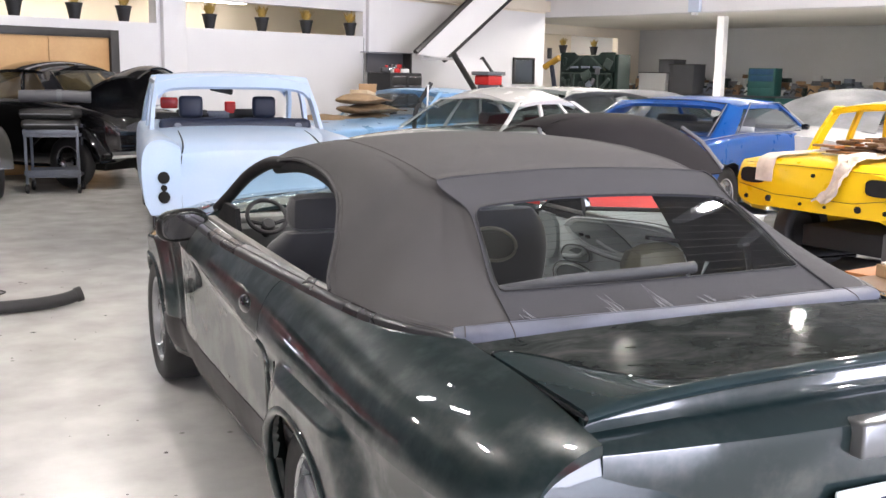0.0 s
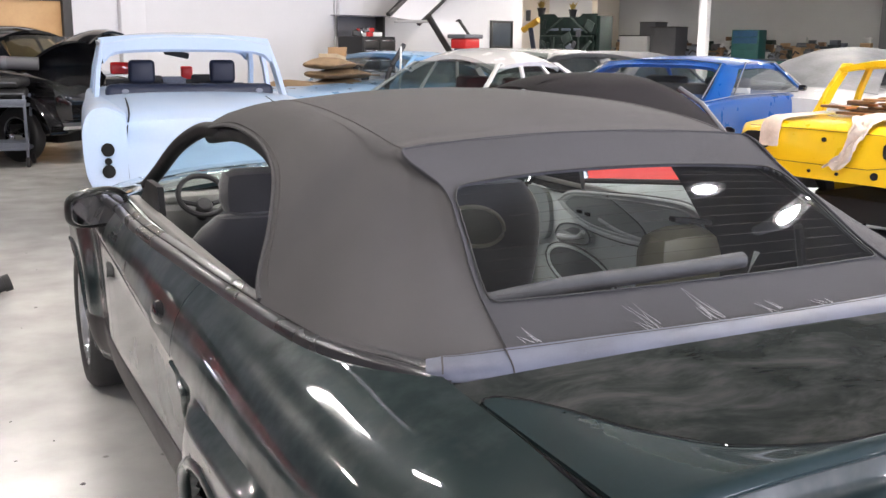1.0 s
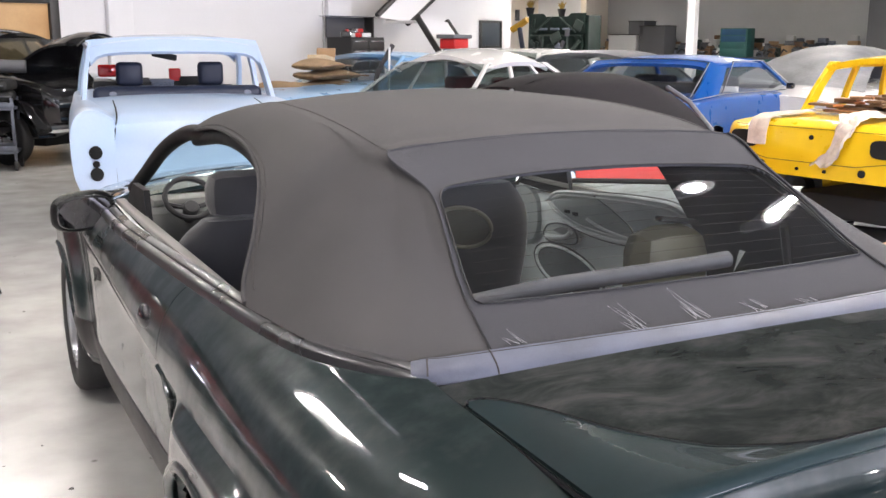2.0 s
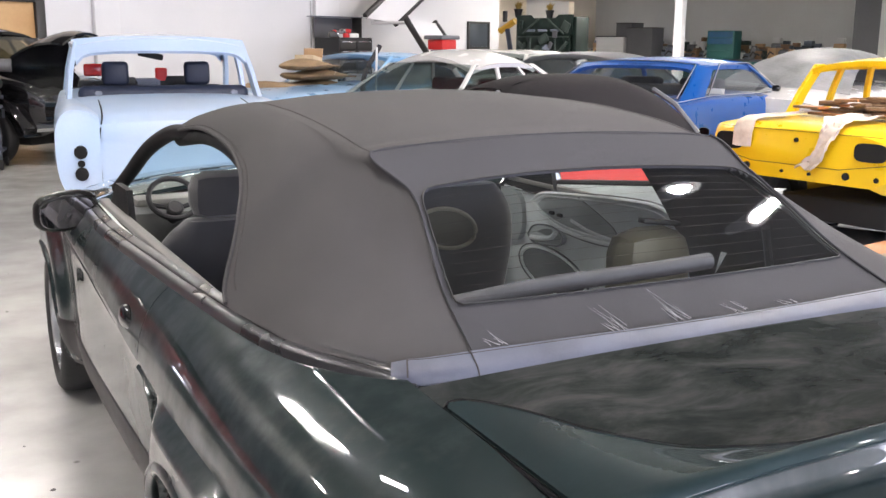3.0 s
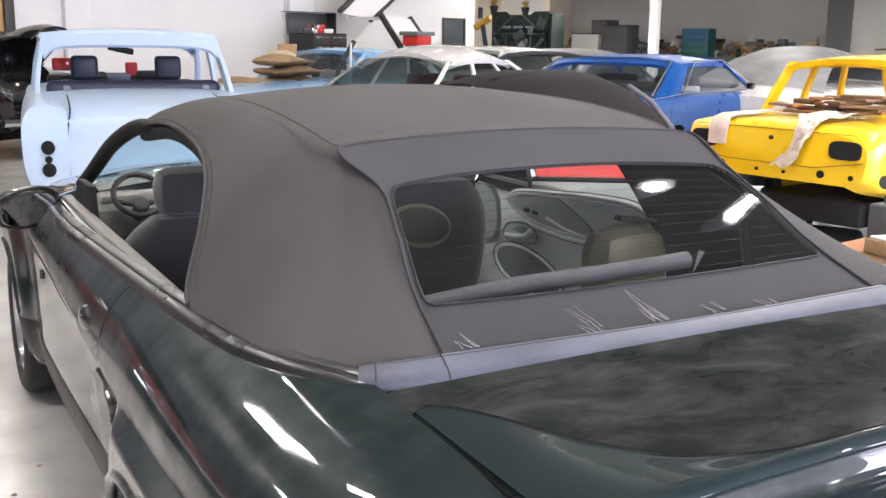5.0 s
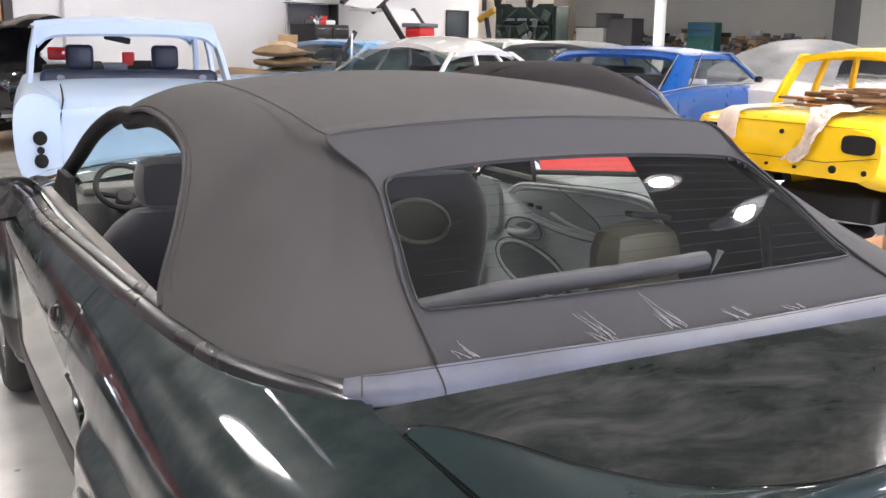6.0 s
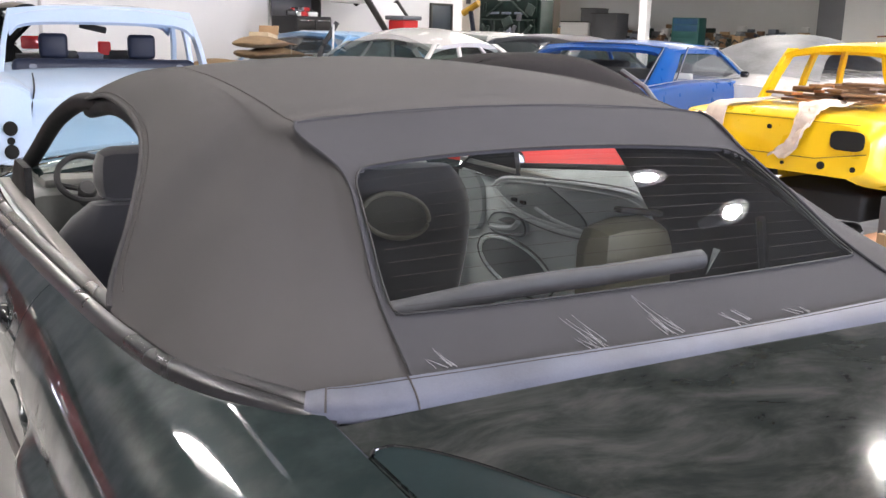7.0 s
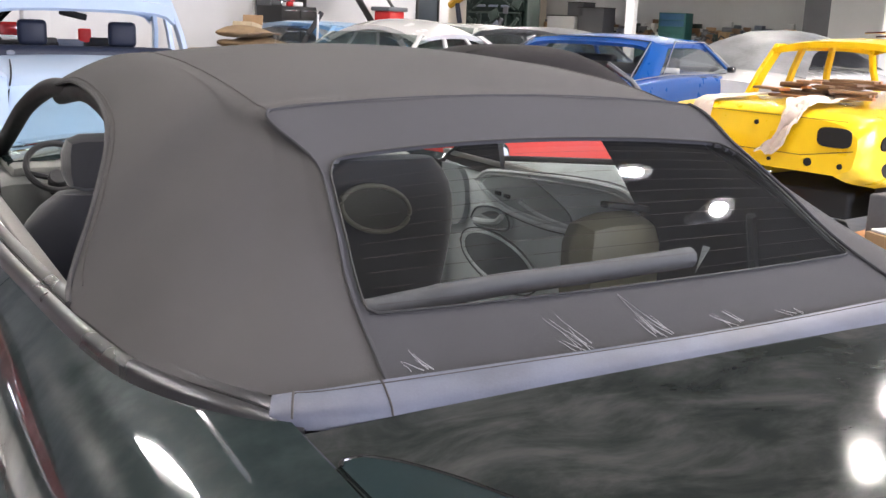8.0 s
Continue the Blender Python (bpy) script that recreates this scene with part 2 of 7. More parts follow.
def dusty_paint():
    """Dark lacquer under wiped dust: smeared clouds of pale grey that dull the gloss."""
    m = material("dusty_dark_green", (0.017, 0.021, 0.021), 0.6, 0.0, spec=0.0, vary=0.10, scale=2.5, fine=300, bump=0.0, rough_vary=0.05)
    n, l = m.node_tree.nodes, m.node_tree.links
    b = n["Principled BSDF"]
    tc = n["Texture Coordinate"]
    stretch = n.new("ShaderNodeMapping")
    stretch.inputs["Scale"].default_value = (2.3, 4.6, 3.0)
    stretch.inputs["Rotation"].default_value = (0, 0, 0.6)
    l.new(tc.outputs["Object"], stretch.inputs["Vector"])
    wipe = n.new("ShaderNodeTexNoise")
    wipe.inputs["Scale"].default_value, wipe.inputs["Detail"].default_value, wipe.inputs["Distortion"].default_value = 2.4, 8, 0.5
    wipe.inputs["Roughness"].default_value = 0.62
    l.new(stretch.outputs["Vector"], wipe.inputs["Vector"])
    r = n.new("ShaderNodeMapRange")
    r.interpolation_type = "SMOOTHSTEP"
    r.inputs["From Min"].default_value, r.inputs["From Max"].default_value = 0.36, 0.80
    l.new(wipe.outputs["Fac"], r.inputs["Value"])
    mix = n.new("ShaderNodeMix")
    mix.data_type = "RGBA"
    old = b.inputs["Base Color"].links[0].from_socket
    l.new(old, mix.inputs["A"])
    mix.inputs["B"].default_value = (0.064, 0.066, 0.066, 1)
    l.new(r.outputs["Result"], mix.inputs["Factor"])
    l.new(mix.outputs["Result"], b.inputs["Base Color"])
    c = n.new("ShaderNodeMapRange")
    c.inputs["To Min"].default_value, c.inputs["To Max"].default_value = 0.34, 0.02
    l.new(r.outputs["Result"], c.inputs["Value"])
    l.new(c.outputs["Result"], b.inputs["Coat Weight"])
    b.inputs["Coat Roughness"].default_value = 0.09
    return m


M["dusty_green"] = dusty_paint()
M["red_wire"] = material("copper_wire", (0.030, 0.011, 0.010), 0.8, vary=0.05, bump=0)
M["scuff"] = material("white_scuff", (0.42, 0.42, 0.45), 0.6, vary=0.1)
M["black_top"] = material("black_cloth_top", (0.014, 0.012, 0.014), 0.8, vary=0.1, scale=4, fine=500, spec=0.2)
M["lining"] = material("black_lining", (0.020, 0.020, 0.022), 0.9, vary=0.1, scale=5, fine=200)
M["dash_pad"] = material("dash_pad", (0.26, 0.265, 0.25), 0.6, vary=0.1)
M["pocket_grey"] = material("pocket_grey", (0.42, 0.45, 0.46), 0.45, vary=0.06, scale=5, fine=300)
M["reflection_olive"] = material("reflection_olive", (0.085, 0.080, 0.060), 0.9, vary=0.1, scale=8, fine=300)
M["red_dull"] = material("red_car_paint", (0.46, 0.035, 0.026), 0.45, vary=0.04, bump=0, spec=0.2)
M["speaker_grey"] = material("speaker_mesh", (0.16, 0.17, 0.18), 0.7, vary=0.1)
M["mirror_shell"] = material("mirror_shell", (0.010, 0.010, 0.010), 0.25, vary=0.1, bump=0, spec=0.25)
M["mirror"] = material("mirror_glass", (0.17, 0.165, 0.17), 0.03, 1.0, vary=0.01, bump=0, rough_vary=0.0)
M["inner_dash"] = material("dash_plastic", (0.11, 0.115, 0.112), 0.5, vary=0.1)


def floor_material():
    """Polished grey concrete: clouded tone, stains, worn spots and an uneven gloss."""
    m = material("polished_concrete", (0.42, 0.415, 0.405), 0.26, vary=0.0, scale=0.5, fine=14, bump=0.0, rough_vary=0.03, spec=0.6)
    n, l = m.node_tree.nodes, m.node_tree.links
    b = n["Principled BSDF"]
    tc = n["Texture Coordinate"]
    tone = None
    for size, detail, a0, a1 in ((0.45, 0.0, (0.43, 0.426, 0.416, 1), (0.57, 0.565, 0.553, 1)), (3.2, 6.0, (0.58, 0.575, 0.56, 1), (1.30, 1.30, 1.30, 1))):
        cloud = n.new("ShaderNodeTexNoise")
        cloud.inputs["Scale"].default_value, cloud.inputs["Detail"].default_value = size, detail
        l.new(tc.outputs["Object"], cloud.inputs["Vector"])
        wash = n.new("ShaderNodeMix")
        wash.data_type = "RGBA"
        wash.inputs["A"].default_value, wash.inputs["B"].default_value = a0, a1
        l.new(cloud.outputs["Fac"], wash.inputs["Factor"])
        if tone is None:
            tone = wash.outputs["Result"]
        else:
            both = n.new("ShaderNodeMix")
            both.data_type, both.blend_type = "RGBA", "MULTIPLY"
            both.inputs["Factor"].default_value = 1.0
            l.new(tone, both.inputs["A"])
            l.new(wash.outputs["Result"], both.inputs["B"])
            tone = both.outputs["Result"]
    l.new(tone, b.inputs["Base Color"])
    v = n.new("ShaderNodeTexVoronoi")
    v.inputs["Scale"].default_value = 4.5
    warp = n.new("ShaderNodeTexNoise")
    warp.inputs["Scale"].default_value = 3.0
    l.new(tc.outputs["Object"], warp.inputs["Vector"])
    l.new(warp.outputs["Color"], v.inputs["Vector"])
    l.new(tc.outputs["Object"], v.inputs["Vector"])
    sp = n.new("ShaderNodeMapRange")
    sp.inputs["From Min"].default_value, sp.inputs["From Max"].default_value = 0.03, 0.07
    sp.inputs["To Min"].default_value, sp.inputs["To Max"].default_value = 0.55, 0.0
    l.new(v.outputs["Distance"], sp.inputs["Value"])
    src = b.inputs["Base Color"].links[0].from_socket
    mx = n.new("ShaderNodeMix")
    mx.data_type = "RGBA"
    mx.inputs["B"].default_value = (0.06, 0.055, 0.05, 1)
    l.new(sp.outputs["Result"], mx.inputs["Factor"])
    l.new(src, mx.inputs["A"])
    l.new(mx.outputs["Result"], b.inputs["Base Color"])
    return m


M["floor"] = floor_material()


# ---- mesh tools ----
def mesh_object(name, verts, faces, mat, parent=None, label="", smooth=True, m=None):
    me = bpy.data.meshes.new(name)
    if m is not None:
        verts = [m @ Vector(v) for v in verts]
    me.from_pydata([tuple(v) for v in verts], [], faces)
    me.materials.append(mat)
    if smooth:
        me.shade_smooth()
    me.update()
    ob = new(name, me)
    if parent is not None:
        ob.parent = parent
    if label:
        ob["label"] = label
    return ob


def part(name, bm, mat, parent=None, label="", smooth=True, sharp=40):
    """Links a bmesh as one mesh object under a thing."""
    me = bpy.data.meshes.new(name)
    bmesh.ops.recalc_face_normals(bm, faces=bm.faces)
    bm.to_mesh(me)
    bm.free()
    me.materials.append(mat)
    if smooth:
        me.shade_smooth()
        me.set_sharp_from_angle(angle=radians(sharp))
    ob = new(name, me)
    if parent is not None:
        ob.parent = parent
    if label:
        ob["label"] = label
    return ob


def thing(name, m, label, category, group="", kind=""):
    """An Empty at the base of a thing, which parents its parts."""
    ob = new(name)
    ob.matrix_world = m
    return tagged(ob, label, category, group, kind)


def box(bm, lo, hi, m=None, bevel=0.0):
    """Adds a box between two corners; with bevel its edges are rounded."""
    c = [(a + b) / 2 for a, b in zip(lo, hi)]
    s = [abs(b - a) for a, b in zip(lo, hi)]
    r = bmesh.ops.create_cube(bm, size=1.0, matrix=Matrix.Translation(c) @ Matrix.Diagonal((*s, 1)))
    vs = r["verts"]
    if bevel:
        es = list({e for v in vs for e in v.link_edges})
        r = bmesh.ops.bevel(bm, geom=es, offset=bevel, segments=2, affect="EDGES", profile=0.5)
        vs = list({v for f in r["faces"] for v in f.verts} | {v for v in vs if v.is_valid})
    if m is not None:
        bmesh.ops.transform(bm, matrix=m, verts=[v for v in vs if v.is_valid])
    return vs


def box_part(name, lo, hi, mat, parent=None, label="", bevel=0.004, m=None):
    bm = bmesh.new()
    box(bm, lo, hi, m, bevel)
    return part(name, bm, mat, parent, label, sharp=50)


def tube(bm, pts, r, seg=10, closed=False, r_end=None):
    """A round bar along points, capped at both ends."""
    pts = [Vector(p) for p in pts]
    n = len(pts)
    rings = []
    for i, p in enumerate(pts):
        a, b = pts[max(0, i - 1)], pts[min(n - 1, i + 1)]
        if closed:
            a, b = pts[i - 1], pts[(i + 1) % n]
        d = (b - a).normalized()
        up = Vector((0, 0, 1)) if abs(d.z) < 0.9 else Vector((1, 0, 0))
        s = d.cross(up).normalized()
        u = s.cross(d)
        rad = r if r_end is None else r + (r_end - r) * i / (n - 1)
        rings.append([bm.verts.new(p + rad * (math.cos(k * 2 * math.pi / seg) * s + math.sin(k * 2 * math.pi / seg) * u)) for k in range(seg)])
    for i in range(n if closed else n - 1):
        A, B = rings[i], rings[(i + 1) % n]
        for k in range(seg):
            bm.faces.new((A[k], A[(k + 1) % seg], B[(k + 1) % seg], B[k]))
    if not closed:
        bm.faces.new(rings[0][::-1])
        bm.faces.new(rings[-1])


def lathe(bm, prof, m=None, seg=32):
    """Turns a profile of (radius, height) round the local z axis."""
    vs, rings = [], []
    for r, z in prof:
        ring = [bm.verts.new((r * math.cos(k * 2 * math.pi / seg), r * math.sin(k * 2 * math.pi / seg), z)) for k in range(seg)] if r > 1e-5 else [bm.verts.new((0, 0, z))]
        rings.append(ring)
        vs += ring
    for A, B in zip(rings, rings[1:]):
        for k in range(seg):
            q = [A[k % len(A)], A[(k + 1) % len(A)], B[(k + 1) % len(B)], B[k % len(B)]]
            q = list(dict.fromkeys(q))
            if len(q) > 2:
                bm.faces.new(q)
    if m is not None:
        bmesh.ops.transform(bm, matrix=m, verts=vs)


def spline(pts, n):
    """n points along a smooth curve through the given ones."""
    P = [np.array(p, float) for p in pts]
    P = [2 * P[0] - P[1], *P, 2 * P[-1] - P[-2]]
    out = []
    for k in range(n):
        u = k / (n - 1) * (len(P) - 3)
        i = min(int(u), len(P) - 4)
        f = u - i
        a, b, c, d = P[i:i + 4]
        out.append(0.5 * (2 * b + (c - a) * f + (2 * a - 5 * b + 4 * c - d) * f * f + (3 * b - a - 3 * c + d) * f ** 3))
    return out


def curve_at(xs, ys, x):
    """Smooth interpolation of a table."""
    if x <= xs[0]:
        return ys[0]
    if x >= xs[-1]:
        return ys[-1]
    i = max(k for k in range(len(xs) - 1) if xs[k] <= x)
    h = xs[i + 1] - xs[i]
    f = (x - xs[i]) / h

    def slope(k):
        if k == 0 or k == len(xs) - 1:
            return (ys[min(k + 1, len(xs) - 1)] - ys[max(k - 1, 0)]) / (xs[min(k + 1, len(xs) - 1)] - xs[max(k - 1, 0)])
        a, b = (ys[k] - ys[k - 1]) / (xs[k] - xs[k - 1]), (ys[k + 1] - ys[k]) / (xs[k + 1] - xs[k])
        return 0.0 if a * b <= 0 else 2 * a * b / (a + b)
    m0, m1 = slope(i) * h, slope(i + 1) * h
    return (2 * f ** 3 - 3 * f * f + 1) * ys[i] + (f ** 3 - 2 * f * f + f) * m0 + (-2 * f ** 3 + 3 * f * f) * ys[i + 1] + (f ** 3 - f * f) * m1


def grid_faces(nu, nv, keep=None):
    return [(i * nv + j, (i + 1) * nv + j, (i + 1) * nv + j + 1, i * nv + j + 1) for i in range(nu - 1) for j in range(nv - 1) if keep is None or keep(i, j)]


def sheet(name, rows, mat, parent=None, label="", thick=0.0, keep=None, inward=1.0, gap=0.0):
    """A smooth skin from rows of points; thick gives its rim a depth, gap draws its rim in."""
    nu, nv = len(rows), len(rows[0])
    bm = bmesh.new()
    vs = [bm.verts.new(tuple(p)) for r in rows for p in r]
    for f in grid_faces(nu, nv, keep):
        q = list(dict.fromkeys(vs[k] for k in f))
        try:
            bm.faces.new(q)
        except ValueError:
            pass
    bmesh.ops.delete(bm, geom=[v for v in bm.verts if not v.link_faces], context="VERTS")
    bmesh.ops.remove_doubles(bm, verts=bm.verts, dist=0.0004)
    bmesh.ops.recalc_face_normals(bm, faces=bm.faces)
    bm.normal_update()
    if sum(f.normal.dot(f.calc_center_median() - Vector(INSIDE)) for f in bm.faces) * inward < 0:
        bmesh.ops.reverse_faces(bm, faces=bm.faces)
        bm.normal_update()
    if gap:
        for v in [v for v in bm.verts if v.is_boundary]:
            inner = [e.other_vert(v).co for e in v.link_edges if not e.is_boundary]
            if inner:
                d = sum(inner, Vector()) / len(inner) - v.co
                v.co += d.normalized() * min(gap, d.length * 0.6)
    if thick:
        nrm = {v: v.normal.copy() for v in bm.verts}
        rim = [e for e in bm.edges if e.is_boundary]
        r = bmesh.ops.extrude_edge_only(bm, edges=rim)
        moved = [v for v in r["geom"] if isinstance(v, bmesh.types.BMVert)]
        for v in moved:
            near = min((e.other_vert(v) for e in v.link_edges if e.other_vert(v) in nrm), key=lambda w: (w.co - v.co).length)
            v.co -= nrm[near] * thick
    me = bpy.data.meshes.new(name)
    bm.to_mesh(me)
    bm.free()
    me.materials.append(mat)
    me.shade_smooth()
    me.set_sharp_from_angle(angle=radians(42))
    ob = new(name, me)
    if parent is not None:
        ob.parent = parent
    if label:
        ob["label"] = label
    return ob


INSIDE = (0, 1.2, 0.5)


# ---- the hall ----
MA = Matrix.Translation((0.267, 13.714, 0)) @ pose(0, 0, 0, 0, 0, 23)
MB = Matrix.Translation((10.37, 18.0, 0)) @ pose(0, 0, 0, 0, 0, -71)
CEIL = 5.2


def wall(name, m, x0, x1, z0, z1, y0, y1, mat, holes=(), label=""):
    """A thick wall with openings right through it."""
    xs = sorted({x0, x1, *(h[0] for h in holes), *(h[1] for h in holes)})
    zs = sorted({z0, z1, *(h[2] for h in holes), *(h[3] for h in holes)})
    bm = bmesh.new()
    vs = {}

    def solid(i, k):
        if not (0 <= i < len(xs) - 1 and 0 <= k < len(zs) - 1):
            return False
        cx, cz = (xs[i] + xs[i + 1]) / 2, (zs[k] + zs[k + 1]) / 2
        return not any(h[0] < cx < h[1] and h[2] < cz < h[3] for h in holes)

    def v(x, y, z):
        key = (round(x, 4), y, round(z, 4))
        if key not in vs:
            vs[key] = bm.verts.new(m @ Vector((x, y, z)))
        return vs[key]
    for i in range(len(xs) - 1):
        for k in range(len(zs) - 1):
            if not solid(i, k):
                continue
            a, b, c, d = xs[i], xs[i + 1], zs[k], zs[k + 1]
            bm.faces.new((v(a, y0, c), v(b, y0, c), v(b, y0, d), v(a, y0, d)))
            bm.faces.new((v(a, y1, d), v(b, y1, d), v(b, y1, c), v(a, y1, c)))
            if not solid(i - 1, k):
                bm.faces.new((v(a, y0, c), v(a, y0, d), v(a, y1, d), v(a, y1, c)))
            if not solid(i + 1, k):
                bm.faces.new((v(b, y0, d), v(b, y0, c), v(b, y1, c), v(b, y1, d)))
            if not solid(i, k - 1):
                bm.faces.new((v(a, y0, c), v(a, y1, c), v(b, y1, c), v(b, y0, c)))
            if not solid(i, k + 1):
                bm.faces.new((v(a, y0, d), v(b, y0, d), v(b, y1, d), v(a, y1, d)))
    ob = part(name, bm, mat, smooth=False)
    return tagged(ob, label or "painted wall of the workshop", "wall", kind="structure")


floor = box_part("floor", (-20, -26, -0.2), (24, 8, 0), M["floor"], bevel=0, m=MA)
tagged(floor, "polished grey concrete floor with stains and scuffs", "floor", kind="structure")
ceiling = box_part("ceiling", (-20, -26, CEIL), (24, 8, CEIL + 0.2), M["roof_deck"], bevel=0, m=MA)
tagged(ceiling, "high dark roof deck", "ceiling", kind="structure")

W1, W2 = (-2.86, 0.74, 2.26, 2.73), (1.28, 5.2, 2.22, 2.68)
# unseen stretch of wall, coloured dark so the car's shoulder reflects dark
wall("wall_north_west", MA, -20, -3.13, 0, CEIL, 0, 0.22, M["dark_grey"], (), "unseen wall, dark to give the green car dark reflections")
wall("wall_north", MA, -3.13, 10.97, 0, 2.95, 0, 0.22, M["wall"], [(-2.08, 0.0, -0.01, 2.08), W1, W2], "white painted wall with long interior windows")
wall("wall_north_upper", MA, -3.13, 10.97, 2.95, CEIL, -0.004, 0.22, M["cream"], [(5.6, 10.2, 4.05, 4.75)], "cream upper wall with a high window band")
tagged(box_part("trim_beam", (-3.13, -0.16, 2.98), (10.97, -0.006, 3.22), M["cream"], bevel=0.01, m=MA), "cream beam along the wall", "beam", kind="structure")
for k, (x0, x1) in enumerate(((-3.12, -2.92), (0.80, 1.22), (5.26, 5.85))):
    tagged(box_part("column_%d" % (k + 1), (x0, -0.10, 0), (x1, -0.003, 2.975), M["wall"], bevel=0.01, m=MA), "white painted wall column", "column", kind="structure")
for k, (x0, x1) in enumerate(((0.80, 1.22), (5.26, 5.85))):
    tagged(box_part("upper_column_%d" % (k + 1), (x0, -0.12, 3.225), (x1, -0.006, CEIL), M["cream"], bevel=0.01, m=MA), "cream pilaster above the beam", "column", kind="structure")

# under the gallery
tagged(box_part("gallery_beam", (0, 0, 2.86), (9.35, 0.35, 3.27), M["wall"], bevel=0.012, m=MB), "white gallery edge beam over the opening", "beam", kind="structure")
wall("wall_gallery", MB, 0.0, 9.35, 3.27, CEIL, 0.03, 0.3, M["wall"], (), "white wall above the gallery beam")
wall("wall_east", MB, 9.35, 30, 0, CEIL, -0.25, 0.3, M["wall"], (), "white wall beside the gallery opening")
tagged(box_part("gallery_ceiling", (-4, 0.36, 2.95), (10.5, 9, 3.1), M["ceiling"], bevel=0, m=MB), "low ceiling under the gallery", "ceiling", kind="structure")
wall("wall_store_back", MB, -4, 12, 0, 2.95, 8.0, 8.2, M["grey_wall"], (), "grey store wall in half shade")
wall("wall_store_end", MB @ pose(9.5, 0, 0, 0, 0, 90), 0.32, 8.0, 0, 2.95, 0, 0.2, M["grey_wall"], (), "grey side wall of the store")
wall("wall_store_far", MB @ pose(-3.0, 0, 0, 0, 0, 90), 0.0, 8.0, 0, 2.95, 0, 0.2, M["cream"], [(3.3, 6.9, 2.15, 2.68)], "cream store wall with an interior window")
tagged(box_part("store_column", (5.40, 6.5, 0), (6.02, 7.1, 2.948), M["dark_grey"], bevel=0.01, m=MB), "dark grey square column in the store", "column", kind="structure")
tagged(box_part("store_pier", (6.03, 6.45, 0), (7.25, 6.75, 2.948), M["grey_wall"], bevel=0.01, m=MB), "grey wall pier in the store", "column", kind="structure")
post = box_part("gallery_post", (2.93, 2.6, 0), (3.12, 2.79, 2.948), M["wall"], bevel=0.01, m=MB)
tagged(post, "slim white square post under the gallery", "post", kind="structure")

wall("wall_office", MB @ pose(-6.0, 0, 0, 0, 0, 90), 0.0, 9.0, 0, 2.95, 0, 0.2, M["cream"], (), "cream office wall behind the store window")

# corridor behind the interior windows
wall("wall_corridor", MA, -20, 10.9, 0, 3.3, 5.0, 5.2, M["cream"], (), "cream corridor wall seen through the windows")
tagged(box_part("corridor_ceiling", (-20, 0.22, 3.2), (10.9, 5.0, 3.3), M["ceiling"], bevel=0, m=MA), "cream corridor ceiling", "ceiling", kind="structure")
tagged(box_part("corridor_beam", (-6, 1.5, 2.85), (1.0, 1.9, 3.195), M["dark_grey"], bevel=0.01, m=MA), "dark ceiling beam in the corridor", "beam", kind="structure")

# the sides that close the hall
# wall_west is unseen; its grey keeps reflections in the car side dim
wall("wall_west", MA @ pose(-16, 0, 0, 0, 0, 90), -24, 0, 0, CEIL, 0, 0.25, M["grey_wall"], (), "unseen grey side wall of the hall")
wall("wall_south", MA, -16, 24, 0, CEIL, -24.25, -24.0, M["wall"], [(-11, -5.5, 0, 4.0), (-2, 3.5, 0, 4.0), (6, 9, 1.2, 3.6)], "white front wall with open vehicle doors")
wall("wall_east_far", MA @ pose(20, 0, 0, 0, 0, 90), -24, 6, 0, CEIL, 0, 0.25, M["wall"], (), "white end wall of the hall")
tagged(box_part("ground", (-80, -120, -0.6), (80, 60, -0.21), M["grey_wall"], bevel=0, m=MA), "plain paved ground outside", "ground", kind="structure")


def window_frame(m, h, mat, name, label, panes=3, pane_mat=None):
    w = tagged(new(name), label, "window", kind="structure")
    x0, x1, z0, z1 = h
    for n, lo, hi in (("window_sill", (x0, -0.05, z0 - 0.03), (x1, 0.2, z0 + 0.004)),):
        box_part(n, lo, hi, M["wall"], w, m=m)
    for k in range(panes + 1):
        x = x0 + (x1 - x0) * k / panes
        if 0 < k < panes:
            box_part("window_frame", (x - 0.02, 0.06, z0 + 0.006), (x + 0.02, 0.14, z1 - 0.006), mat, w, m=m)
    return w


window_frame(MA, (5.6, 10.2, 4.05, 4.75), M["wall"], "window_3", "bright high window band in the upper wall", 5)

# closed double door
door = tagged(new("door_1"), "closed pair of oak veneer doors in a dark frame", "door", kind="structure")
for x0, x1 in ((-2.0, -1.045), (-1.035, -0.08)):
    leaf = box_part("door_leaf", (x0, 0.03, 0.01), (x1, 0.075, 2.0), M["oak"], door, bevel=0.003, m=MA)
box_part("frame", (-2.14, -0.03, 0), (-2.003, 0.1, 2.12), M["dark_trim"], door, m=MA)
box_part("frame", (-0.077, -0.03, 0), (0.06, 0.1, 2.12), M["dark_trim"], door, m=MA)
box_part("frame", (-2.002, -0.03, 2.003), (-0.078, 0.1, 2.12), M["dark_trim"], door, m=MA)
bm = bmesh.new()
lathe(bm, [(0, 0), (0.028, 0), (0.03, 0.05), (0.0, 0.07)], MA @ pose(-1.28, 0.03, 1.02, 90), 16)
part("door_handle", bm, M["black_matt"], door, "dark round door knob")


